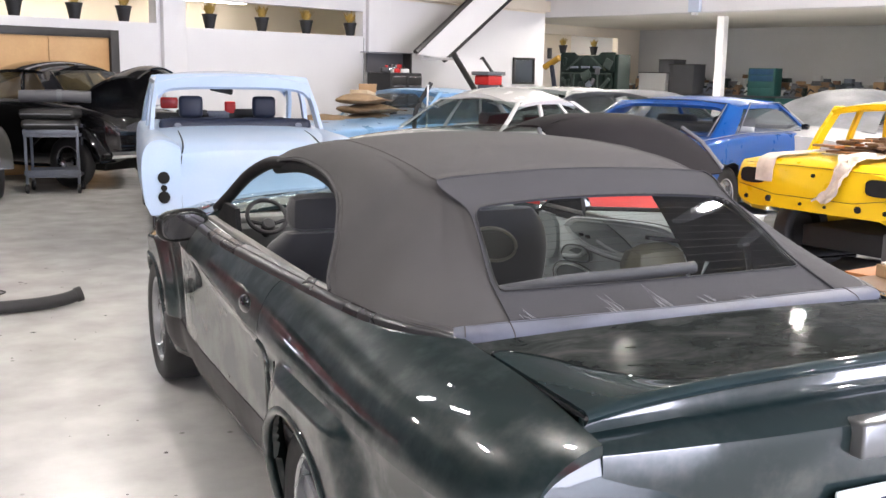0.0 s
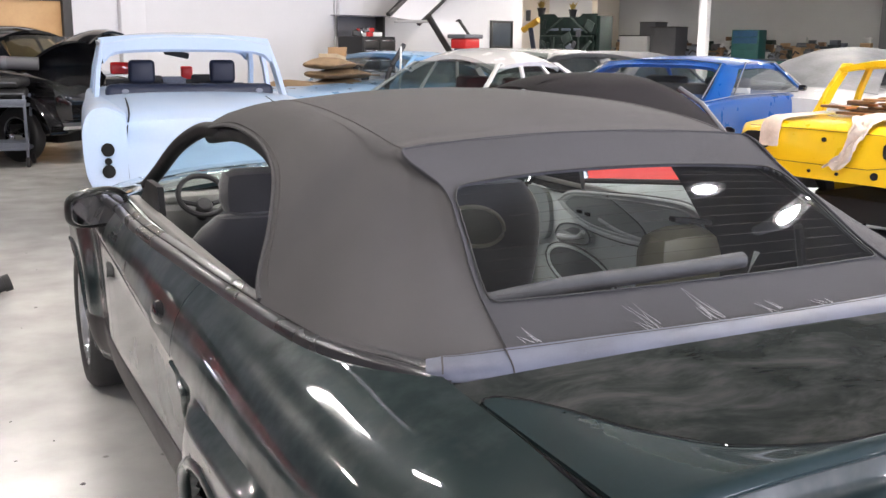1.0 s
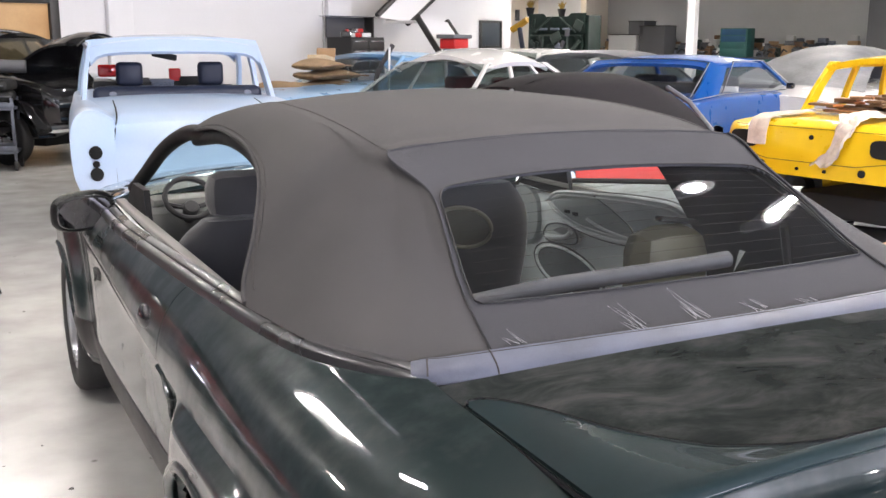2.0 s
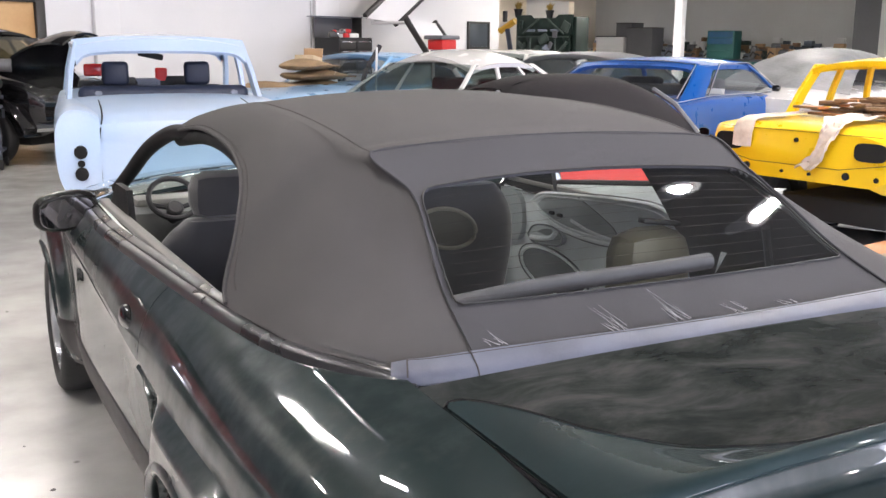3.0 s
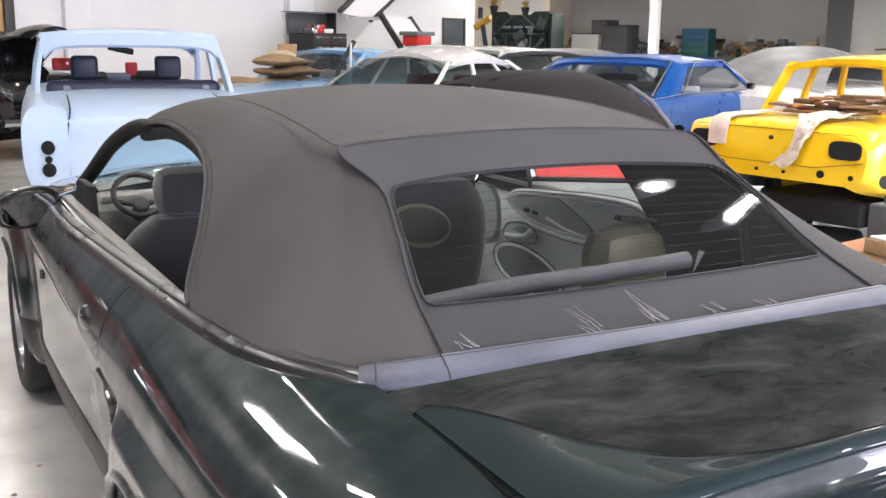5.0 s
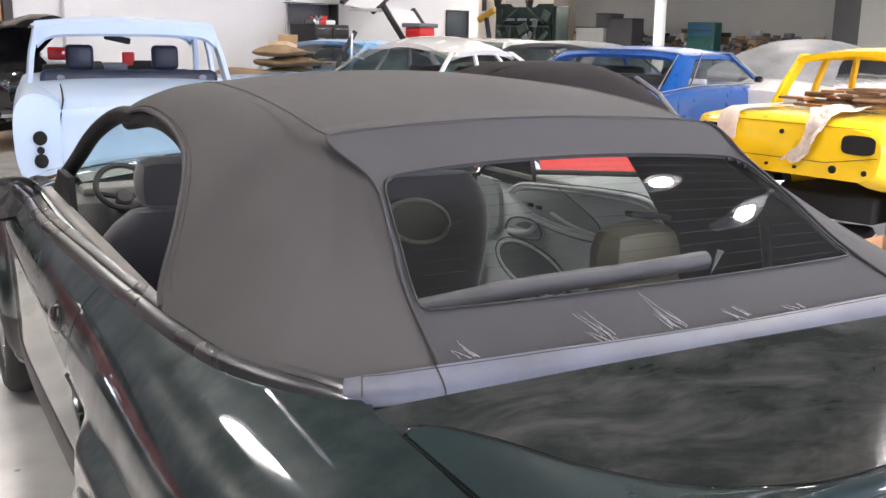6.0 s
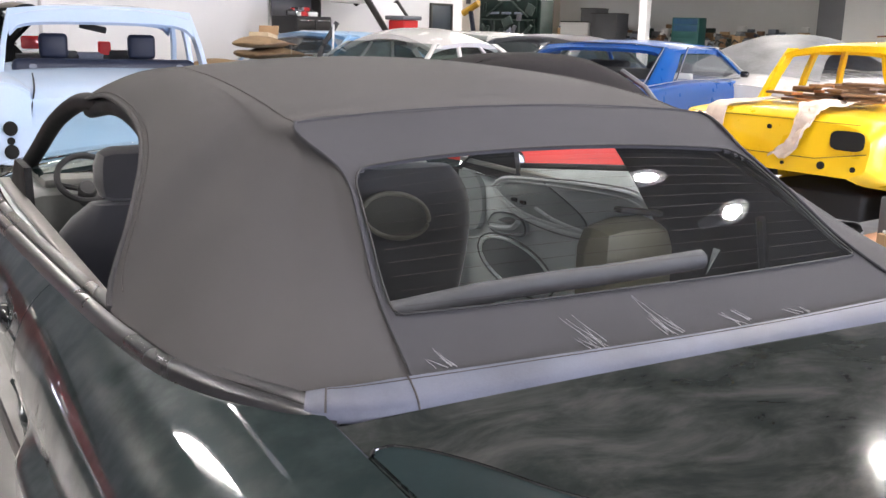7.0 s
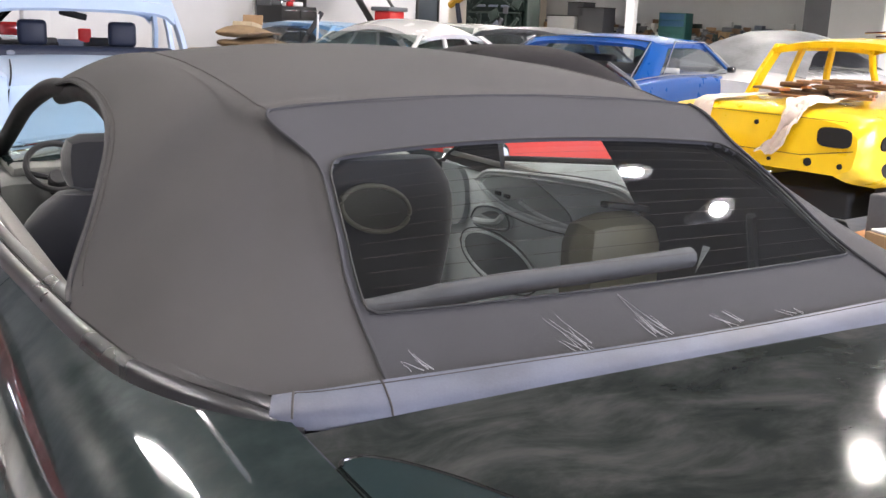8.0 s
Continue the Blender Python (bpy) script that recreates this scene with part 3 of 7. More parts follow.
# ---- ceiling lights ----
def ceiling_light(m):
    """A round high-bay lamp: bell shade, glowing lens, rod to the ceiling."""
    t = thing("ceiling_light", m, "round white high-bay ceiling light, switched on", "ceiling light", "ceiling lights")
    bm = bmesh.new()
    lathe(bm, [(0.06, 0.32), (0.08, 0.30), (0.10, 0.16), (0.145, 0.04), (0.15, 0.0), (0.145, 0.0), (0.138, 0.03), (0.09, 0.14)], None, 32)
    part("shade", bm, M["wall"], t)
    bm = bmesh.new()
    lathe(bm, [(0.0, -0.010), (0.055, -0.007), (0.082, 0.004), (0.088, 0.02), (0, 0.03)], None, 32)
    part("lens", bm, M["lamp"], t, "glowing round lens")
    bm = bmesh.new()
    tube(bm, [(0, 0, 0.3), (0, 0, CEIL - m.translation.z)], 0.012, 8)
    part("rod", bm, M["steel"], t)
    return t


# the first lamps follow reflections in the glass; the rest are added fill, unseen
LAMPS = [(3.28, 1.69), (3.84, 0.90), (5.76, 3.07), (7.7, 4.1), (-0.6, 0.6), (-3.3, 2.3), (-5.6, 7.0), (-0.9, 9.4), (3.7, 10.9), (8.3, 12.8), (5.4, 7.6), (10.2, 9.0),
         (-6.9, -3.2), (-5.2, -6.9), (-0.7, -5.4), (4.0, -3.2), (1.0, -8.8), (5.6, -6.8), (8.6, -1.0), (10.2, -4.8), (-3.6, -10.6)]
light0 = ceiling_light(Matrix.Translation((*LAMPS[0], 4.3)))
for x, y in LAMPS[1:]:
    copy_thing(light0, Matrix.Translation((x, y, 4.3)))


def strip_light(m, length=2.4, lamp=None, drop=None, width=0.16):
    t = thing("strip_light", m, "long white strip light, switched on", "strip light", "strip lights")
    box_part("housing", (-length / 2, -0.10, 0), (length / 2, 0.10, 0.07), M["wall"], t)
    box_part("diffuser", (-length / 2 + 0.03, -width / 2, -0.03), (length / 2 - 0.03, width / 2, -0.001), lamp or M["lamp_strip"], t, "glowing white diffuser", 0.01)
    for s in (-1, 1):
        bm = bmesh.new()
        tube(bm, [(s * length * 0.4, 0, 0.07), (s * length * 0.4, 0, drop if drop else CEIL - m.translation.z)], 0.008, 6)
        part("rod", bm, M["steel"], t)
    return t


strip0 = strip_light(pose(-2.50, 4.66, 4.3, 0, 0, -40), 1.05, width=0.06)
strip_light(pose(-1.87, 3.30, 4.3, 0, 0, -66), 0.80, width=0.14)
# short stand-in strip, unseen, sized only for one highlight on the quarter
strip_light(pose(-0.86, 4.13, 4.3, 0, 0, 0), 0.14, width=0.03)
far0 = strip_light(MA @ pose(-2.0, 2.6, 3.0), 2.4, M["lamp_far"], 0.19)
for x, y in ((1.2, 2.6), (4.4, 2.6), (-5.0, 2.6), (-2.0, 4.2), (1.2, 4.2), (4.4, 4.2)):
    copy_thing(far0, MA @ pose(x, y, 3.0))
# added fill strips: hidden behind the gallery beam, and beyond the store window
store_fill0 = strip_light(MB @ pose(2.0, 0.62, 2.93), 2.4, M["fill_store"], 0.019)
for x in (5.0, 8.0):
    copy_thing(store_fill0, MB @ pose(x, 0.62, 2.93))
copy_thing(store_fill0, MB @ pose(-4.5, 5.0, 2.93))

# daylight in the two vehicle doorways
for x in (-8.25, 0.75):
    d = new("doorway_daylight", bpy.data.lights.new("doorway_daylight", "AREA"))
    d.data.shape, d.data.size, d.data.size_y, d.data.energy, d.data.color = "RECTANGLE", 5.4, 3.9, 1550, (0.80, 0.81, 1.0)
    d.matrix_world = MA @ pose(x, -23.95, 2.0, 90, 0, 0)


# ---- the green convertible ----
XC = 0.02
HANDLE = (0.625, 0.818)
green_car = thing("convertible_car", pose(XC, 0, 0), "dark green convertible with a raised grey soft top", "car")

YS = [-1.02, -0.98, -0.9, -0.8, -0.6, -0.43, -0.2, 0.0, 0.45, 1.0, 1.6, 2.0, 2.57, 3.1, 3.4, 3.52]
SIDE_X = [0.835, 0.868, 0.900, 0.918, 0.934, 0.943, 0.952, 0.957, 0.958, 0.958, 0.956, 0.952, 0.955, 0.89, 0.76, 0.63]
BELT_Y = [-1.02, -0.97, -0.93, -0.88, -0.75, -0.43, -0.29, -0.16, 0.06, 0.41, 0.76, 1.26, 1.8, 2.1, 2.57, 3.1, 3.4, 3.52]
BELT_X = [0.677, 0.677, 0.677, 0.677, 0.677, 0.676, 0.765, 0.81, 0.84, 0.862, 0.878, 0.895, 0.88, 0.70, 0.66, 0.60, 0.55, 0.5]
BELT_Z = [0.868, 0.888, 0.914, 0.928, 0.932, 0.938, 0.94, 0.94, 0.94, 0.935, 0.93, 0.92, 0.915, 0.93, 0.90, 0.82, 0.74, 0.68]
CROWN_Y = [-1.02, -0.88, -0.75, -0.43, -0.16, 0.06, 0.41, 0.76, 1.26, 1.8, 2.1, 2.57, 3.52]
CROWN_X = [0.54, 0.545, 0.55, 0.56, 0.58, 0.61, 0.66, 0.70, 0.74, 0.74, 0.5, 0.4, 0.3]
CROWN_N = [2.4, 2.4, 2.4, 2.4, 2.5, 2.6, 2.7, 2.8, 2.8, 2.8, 2.3, 1.9, 1.85]


WAIST = 0.70  # height at which the round of the shoulder begins, hidden below the crease


def crease_height(y):
    """Height of the sharp line along the body side."""
    return curve_at((-1.02, -0.5, 0.0, 0.49, 1.0, 1.35, 1.83, 2.2, 2.6, 3.52), (0.735, 0.738, 0.745, 0.758, 0.790, 0.808, 0.818, 0.80, 0.77, 0.66), y)


def crown_height(y):
    """Height of the shoulder above the waist at which it meets the belt, at a station of the table."""
    x, bx, bz = (curve_at(*t, y) for t in ((YS, SIDE_X), (BELT_Y, BELT_X), (BELT_Y, BELT_Z)))
    n, xi = curve_at(CROWN_Y, CROWN_N, y), curve_at(CROWN_Y, CROWN_X, y)
    return (bz - WAIST) / (1 - min(0.95, (bx - xi) / (x - xi)) ** n) ** (1 / n)


CROWN_H = [crown_height(y) for y in CROWN_Y]


def eased(table, y, reach=0.30):
    """A table of the shoulder averaged over a stretch of the body, so that no kink is left."""
    return sum(curve_at(CROWN_Y, table, y + reach * (k - 6) / 6) * (7 - abs(k - 6)) for k in range(13)) / 49


ARCH_R, ARCH_Z = 0.337, 0.310  # wheel openings
LIFT = CROWN_H[2] / eased(CROWN_H, -0.75) - 1  # lets the shoulder meet the edge of the boot lid


def side_section(y, n=38):
    """Half section of the body side at y: sill, recessed flank with wheel flares, crease, rounded shoulder cut off at the belt line."""
    reach = max(0.0, min(0.18, y + 1.02, 3.52 - y))
    x = sum(curve_at(YS, SIDE_X, y + reach * (k - 4) / 4) * (5 - abs(k - 4)) for k in range(9)) / 25
    bx, bz = curve_at(BELT_Y, BELT_X, y), curve_at(BELT_Y, BELT_Z, y)
    waist = WAIST if y < 2.6 else WAIST - 0.16 * min(1.0, (y - 2.6) / 0.92)
    zc = min(crease_height(y), bz - 0.06)
    xi = eased(CROWN_X, y)
    u = min(0.95, max(0.05, (bx - xi) / (x - xi)))
    e = 2 / eased(CROWN_N, y)
    top = math.acos(u ** (1 / e))
    g = min(1.0, max(0.0, (0.10 - y) / 0.85))
    h = eased(CROWN_H, y) * (1 + LIFT * g * g * (3 - 2 * g)) if y < 1.5 else (bz - waist) / math.sin(top) ** e
    first = min(top * 0.6, math.asin(min(1.0, max(0.0, (zc - waist) / h)) ** (1 / e)))
    arc = [(xi + (x - xi) * math.cos(first + (top - first) * k / 17) ** e, waist + h * math.sin(first + (top - first) * k / 17) ** e) for k in range(18)]
    xc, zc = arc[0]
    depth = curve_at((-1.02, 0.20, 0.36, 0.44, 0.47, 1.0, 1.8, 3.52), (0.016, 0.016, 0.018, 0.044, 0.046, 0.030, 0.012, 0.010), y)
    low = []
    for k in range(n):
        z = 0.20 + (zc - 0.20) * (1 - (1 - k / n) ** 1.5)
        d = zc - z
        r = min(math.hypot((y + 0.07) / 0.86, (z - ARCH_Z) / 1.08), math.hypot((y - 2.50) / 0.86, (z - ARCH_Z) / 1.08))
        q = min(1.0, max(0.0, (0.56 - r) / 0.15))
        flare = 0.046 * q * q * (3 - 2 * q) * min(1.0, d / 0.03)
        tuck = 0.10 * max(0.0, (0.27 - z) / 0.07) ** 1.6
        low.append((xc - depth * (1 - math.exp(-d / 0.055)) - 0.03 * max(0.0, d - 0.1) - 0.26 * max(0.0, 0.45 - z) ** 1.3 + flare - tuck, z))
    return [Vector((p[0], y, p[1])) for p in [*low, *arc]]


def side_panel(name, y0, y1, side, step=0.03, holes=(), label="", mat=None):
    n = max(3, round((y1 - y0) / step) + 1)
    ys = [y0 + (y1 - y0) * k / (n - 1) for k in range(n)]
    rows = [[Vector((p.x * side, p.y, p.z)) for p in side_section(y)] for y in ys]
    R = ARCH_R

    def keep(i, j):
        c = (rows[i][j] + rows[i + 1][j] + rows[i + 1][j + 1] + rows[i][j + 1]) / 4
        return not any(math.hypot(c.y - hy, c.z - ARCH_Z) < R for hy in holes)
    if holes:
        for r in rows:
            for p in r:
                for hy in holes:
                    dy, dz = p.y - hy, p.z - ARCH_Z
                    d = math.hypot(dy, dz)
                    if R - 0.030 < d < R + 0.030:
                        p.y, p.z = hy + dy / d * R, ARCH_Z + dz / d * R
    return sheet(name, rows, mat or M["green_paint"], green_car, label, thick=0.03, keep=keep, gap=0.0018)


for side in (-1, 1):
    side_panel("quarter_panel", -1.02, 0.452, side, 0.025, (0.0,))
    side_panel("door_panel", 0.452, 1.66, side, 0.03)
    side_panel("front_fender", 1.66, 3.52, side, 0.025, (2.57,))


def lid_section(x):
    """The boot lid along y at x: crowned deck, crease, raised tail lip, tail shelf, rear face."""
    a = abs(x) / 0.68
    front = -0.490 + 0.03 * a * a
    lip = -0.975 + 0.035 * a * a
    crease = lip + 0.022
    back = -1.062 + 0.055 * a * a

    def base(y):
        return 0.962 - 0.024 * a * a - 0.030 * (front - y)
    rise = 0.004
    pts = []
    for k in range(22):
        y = front + (crease - front) * k / 22
        pts.append((y, base(y)))
    for k in range(9):
        f = k / 8
        y = crease + (lip - crease) * f
        pts.append((y, base(y) + rise * f * (2 - f)))
    z = pts[-1][1]
    pts += [(lip - 0.002, z - 0.012), (lip - 0.006, z - 0.028), (lip - 0.014, z - 0.040)]
    z0 = pts[-1][1]
    for k in range(1, 8):
        f = k / 7
        pts.append((lip - 0.014 + (back - lip + 0.014) * f, z0 + (0.872 - z0) * f ** 1.3))
    pts += [(back - 0.008, 0.866), (back - 0.011, 0.85), (back - 0.010, 0.80), (back - 0.004, 0.74), (back + 0.004, 0.70)]
    return [Vector((x, *p)) for p in pts]


rows = [lid_section(-0.674 + 1.348 * i / 90) for i in range(91)]
sheet("boot_lid", [r[:23] for r in rows], M["dusty_green"], green_car, "dusty dark green boot lid", thick=0.012, gap=0.0015)
sheet("tail_lip", [r[22:] for r in rows], M["green_paint"], green_car, "glossy dark green raised tail lip", thick=0.012, gap=0.0015)


def wing_front(a):
    """Front edge of the tail wing at the distance a from the middle: it sweeps forward to a point at each side."""
    return curve_at((0, 0.275, 0.431, 0.526, 0.577, 0.620, 0.648, 0.662, 0.670), (-0.936, -0.926, -0.869, -0.753, -0.640, -0.572, -0.550, -0.550, -0.562), a)


wing = []
for i in range(121):
    u = -1 + 2 * i / 120
    x = 0.670 * math.copysign(1 - (1 - abs(u)) ** 1.5, u)
    a = abs(x) / 0.68
    y0, y1 = wing_front(abs(x)), -0.982 + 0.040 * a * a
    skin = []
    for k in range(19):
        f = k / 18
        y = y0 + (y1 - y0) * f
        z = 0.962 - 0.024 * a * a - 0.030 * (-0.490 + 0.03 * a * a - y)
        skin.append(Vector((x, y, z + 0.0055 + 0.029 * (1 - a ** 4) * f ** 1.6)))
    end = skin[-1]
    skin += [end + Vector((0, dy, dz)) for dy, dz in ((-0.008, -0.002), (-0.015, -0.007), (-0.018, -0.014), (-0.014, -0.023), (-0.004, -0.031), (0.010, -0.036))]
    wing.append(skin)
INSIDE = (0, -0.8, 0.5)
bm = bmesh.new()
tube(bm, [r[0] + Vector((0, 0.004, -0.004)) for r in wing], 0.0026, 5)
part("wing_gap", bm, M["hole"], green_car)
bm = bmesh.new()
tube(bm, [r[0] + Vector((0, -0.001, 0.0)) for r in wing], 0.0024, 8)
part("wing_edge", bm, M["black_gloss"], green_car, "rolled glossy front edge of the wing")
for side in (-1, 1):
    bm = bmesh.new()
    tube(bm, [(side * 0.6758, -0.46 - 0.50 * k / 20, 0.962 - 0.024 - 0.030 * (-0.46 + 0.46 + 0.50 * k / 20) - 0.001) for k in range(21)], 0.0042, 8)
    part("boot_seal", bm, M["black_gloss"], green_car, "black rubber seal beside the boot lid")
sheet("tail_wing", wing, M["wing_paint"], green_car, "glossy dark green tail wing with pointed ends", thick=0.016)
INSIDE = (0, 1.2, 0.5)
box_part("plate_hood", (-0.10, -1.105, 0.80), (0.16, -0.99, 0.878), M["handle"], green_car, "square housing over the number plate", 0.008)
plate = box_part("number_plate", (-0.135, -1.083, 0.60), (0.175, -1.074, 0.73), M["plate"], green_car, "pale number plate", 0.004)
for k in range(6):
    box_part("plate_bar", (-0.09 + k * 0.04, -1.0855, 0.63), (-0.068 + k * 0.04, -1.0832, 0.70), M["navy"], plate, bevel=0)

# rear fascia
rows = []
for i in range(41):
    u = -1 + 2 * i / 40
    y = -1.012 - 0.036 * (1 - abs(u) ** 3)
    rows.append([Vector((u * (0.832 - 0.10 * max(0.0, (z - 0.74) / 0.13) ** 1.5), y + 0.01 * max(0.0, (z - 0.76) / 0.1), z)) for z in (0.63, 0.68, 0.73, 0.78, 0.83, 0.862)])
sheet("rear_panel", rows, M["wing_paint"], green_car, "dark green panel between the tail lamps", thick=0.02)
rows = []
for i in range(41):
    x = -0.84 + 1.68 * i / 40
    a = abs(x) / 0.84
    y = -1.075 + 0.06 * a ** 4
    rows.append([Vector((x, y + dy, z)) for dy, z in ((0.05, 0.655), (-0.01, 0.65), (-0.03, 0.60), (-0.03, 0.45), (0.0, 0.30), (0.1, 0.22))])
sheet("rear_bumper", rows, M["green_paint"], green_car, thick=0.02)
for side in (-1, 1):
    box_part("tail_lamp", (side * 0.48, -1.062, 0.655), (side * 0.74, -1.0, 0.735), M["red_lens"], green_car, "red tail lamp", 0.012)

# bonnet and nose
rows = []
for i in range(41):
    u = -1 + 2 * i / 40
    r = []
    for k in range(40):
        y = 1.9 + 1.62 * k / 39
        bx, bz = curve_at(BELT_Y, BELT_X, max(y, 2.1)), curve_at(BELT_Y, BELT_Z, max(y, 2.1))
        r.append(Vector((u * bx, y, bz + 0.055 * (1 - u * u) * (1 - 0.5 * max(0, (y - 2.9) / 0.6)))))
    rows.append(r)
sheet("bonnet", rows, M["green_paint"], green_car, thick=0.015, gap=0.002)
rows = []
for i in range(31):
    u = -1 + 2 * i / 30
    x = u * 0.63
    rows.append([Vector((x, 3.54 - 0.12 * u * u + dy, z)) for dy, z in ((-0.04, 0.70), (0.0, 0.62), (0.05, 0.5), (0.05, 0.35), (-0.02, 0.22))])
sheet("front_bumper", rows, M["green_paint"], green_car, thick=0.02)


# soft top: the cover from the left edge over the roof to the right edge
TOP = [  # edge, ridge, crown
    ((-0.630, 1.45, 1.200), (-0.470, 1.42, 1.262), (0, 1.47, 1.285)),
    ((-0.645, 1.05, 1.243), (-0.475, 1.05, 1.312), (0, 1.05, 1.342)),
    ((-0.655, 0.75, 1.235), (-0.480, 0.75, 1.312), (0, 0.75, 1.348)),
    ((-0.668, 0.57, 1.205), (-0.483, 0.55, 1.300), (0, 0.55, 1.338)),
    ((-0.700, 0.42, 1.160), (-0.485, 0.41, 1.287), (0, 0.42, 1.322)),
    ((-0.755, 0.28, 1.080), (-0.484, 0.32, 1.275), (0, 0.34, 1.308)),
    ((-0.830, 0.11, 0.962), (-0.482, 0.26, 1.265), (0, 0.285, 1.297)),
    ((-0.800, -0.15, 0.957), (-0.480, 0.22, 1.258), (0, 0.25, 1.288)),
    ((-0.758, -0.28, 0.957), (-0.481, 0.193, 1.257), (0, 0.217, 1.282)),
    ((-0.705, -0.355, 0.957), (-0.481, 0.177, 1.255), (0, 0.20, 1.279)),
    ((-0.620, -0.395, 0.958), (-0.482, 0.165, 1.254), (0, 0.190, 1.277)),
    ((-0.535, -0.405, 0.960), (-0.484, 0.157, 1.255), (0, 0.185, 1.276)),
]


def top_row(e, r, c, k):
    """One line of the cover from the left edge to the right edge."""
    e, r, c = np.array(e), np.array(r), np.array(c)
    t = max(0.0, min(1.0, (k - 5) / 3))
    out = np.array((-0.35 - 0.45 * t, -0.2 - 0.4 * t, 0.30))
    b = 0.050 - 0.078 * t
    if k > 9.5:
        b *= max(0.0, 1 - (k - 9.5) / 1.5)
    p1 = e + (r - e) * 0.30 + out * b * 0.70
    p2 = e + (r - e) * 0.62 + out * b * 1.0
    p3 = e + (r - e) * 0.86 + out * b * 0.55
    if k > 6.5:  # the seam beside the rear window bends in towards the glass
        f = min(1.0, (k - 6.5) / 4.5) ** 1.3
        p1 = p1 * (1 - f) + np.array((-0.512, -0.245, 1.033)) * f
        p2 = p2 * (1 - f) + np.array((-0.486, -0.125, 1.115)) * f
        p3 = p3 * (1 - f) + np.array((-0.466, -0.010, 1.185)) * f
    q = r + (c - r) * 0.5
    q[2] = r[2] + (c[2] - r[2]) * 0.75
    left = [e, p1, p2, p3, r, q, c]
    pts = left + [np.array((-p[0], p[1], p[2])) for p in left[-2::-1]]
    return spline(pts, 97)


keys = []
for k in range(12 * 6 - 5):
    u = k / 6
    i = min(int(u), 10)
    cols = []
    for c in range(3):
        P = [np.array(TOP[max(0, min(11, i + d))][c]) for d in (-1, 0, 1, 2)]
        f = u - i
        a, b, cc, d = P
        cols.append(0.5 * (2 * b + (cc - a) * f + (2 * a - 5 * b + 4 * cc - d) * f * f + (3 * b - a - 3 * cc + d) * f ** 3))
    keys.append(top_row(*cols, u))
INSIDE = (0, 0.6, 0.9)
soft_top = sheet("soft_top", keys, M["cloth_top"], green_car, "grey cloth folding roof, raised and taut", thick=0.006)

lining = [[Vector(p) + (Vector((0, 0.55, 0.93)) - Vector(p)).normalized() * 0.016 for p in r] for r in keys]
sheet("head_lining", lining, M["lining"], green_car, "black cloth roof lining", inward=-1)

# rear curtain with the glass window
MID_C = [(0, -0.445, 0.962), (0, -0.262, 1.040), (0, -0.085, 1.135), (0, 0.045, 1.202), (0, 0.185, 1.276)]


def curtain_point(u, w):
    """u from -1 (left seam) to 1, w from 0 (bottom) to 4 (rear bow)."""
    i = min(int(w), 3)
    f = w - i

    def cat(P):
        a, b, c, d = (np.array(P[max(0, min(4, i + k))]) for k in (-1, 0, 1, 2))
        return 0.5 * (2 * b + (c - a) * f + (2 * a - 5 * b + 4 * c - d) * f * f + (3 * b - a - 3 * c + d) * f ** 3)
    k = min(int(w * 8), 31)
    s = keys[-1][k] + (keys[-1][k + 1] - keys[-1][k]) * (w * 8 - k)
    m = cat(MID_C)
    t = abs(u) ** 2.2
    p = m + (s - m) * t
    return Vector((-s[0] * u * 1.001, p[1], p[2]))


def in_window(u, w):
    """Inside the rear window opening: rounded above, nearly square below."""
    a, lo, hi = 0.972, 0.74, 3.03
    ru, rw = (0.085, 0.40) if w > 1.5 else (0.03, 0.10)
    du = max(0.0, abs(u) - (a - ru)) / ru
    dw = max(0.0, w - (hi - rw)) / rw if w > 1.5 else max(0.0, lo + rw - w) / rw
    return du * du + dw * dw < 1 and abs(u) < a and lo < w < hi


NU, NW = 120, 96
grid = [[curtain_point(-1 + 2 * i / NU, 4 * j / NW) for j in range(NW + 1)] for i in range(NU + 1)]


def cell(i, j):
    return in_window(-1 + 2 * (i + 0.5) / NU, 4 * (j + 0.5) / NW)


sheet("rear_curtain", grid, M["cloth_shaded"], green_car, "grey rear curtain with white scuff marks", thick=0.006, keep=lambda i, j: not cell(i, j))


def pane_point(u, w):
    """The glass: straight from its lower to its upper edge, with a slight outward bow."""
    a, b = curtain_point(u, 0.74), curtain_point(u, 3.03)
    f = (w - 0.74) / 2.29
    bow = 0.010 * 4 * f * (1 - f) if 0 < f < 1 else 0.0
    return a + (b - a) * f + Vector((0, 0.004 - bow * 0.5, -0.004 + bow * 0.85))


lower = [[pane_point(-1 + 2 * i / NU, 4 * j / NW) for j in range(NW + 1)] for i in range(NU + 1)]
near = lambda i, j: any(cell(min(NU - 1, max(0, i + a)), min(NW - 1, max(0, j + b))) for a in (-1, 0, 1) for b in (-1, 0, 1))
pane = sheet("rear_window", lower, M["tint_glass"], green_car, "tinted glass rear window with fine heating wires", keep=near)
pane.visible_shadow = False
edge = []
for k in range(160):
    ang = 2 * math.pi * k / 160
    lo, hi = 0.0, 2.2
    cu, cw = 0.0, 1.85
    for _ in range(22):
        mid = (lo + hi) / 2
        if in_window(cu + mid * math.cos(ang), cw + mid * math.sin(ang)):
            lo = mid
        else:
            hi = mid
    edge.append(curtain_point(cu + lo * math.cos(ang), cw + lo * math.sin(ang)) + Vector((0, -0.001, 0.003)))
bm = bmesh.new()
tube(bm, edge, 0.0022, 6, closed=True)
part("window_welt", bm, M["black_matt"], green_car)
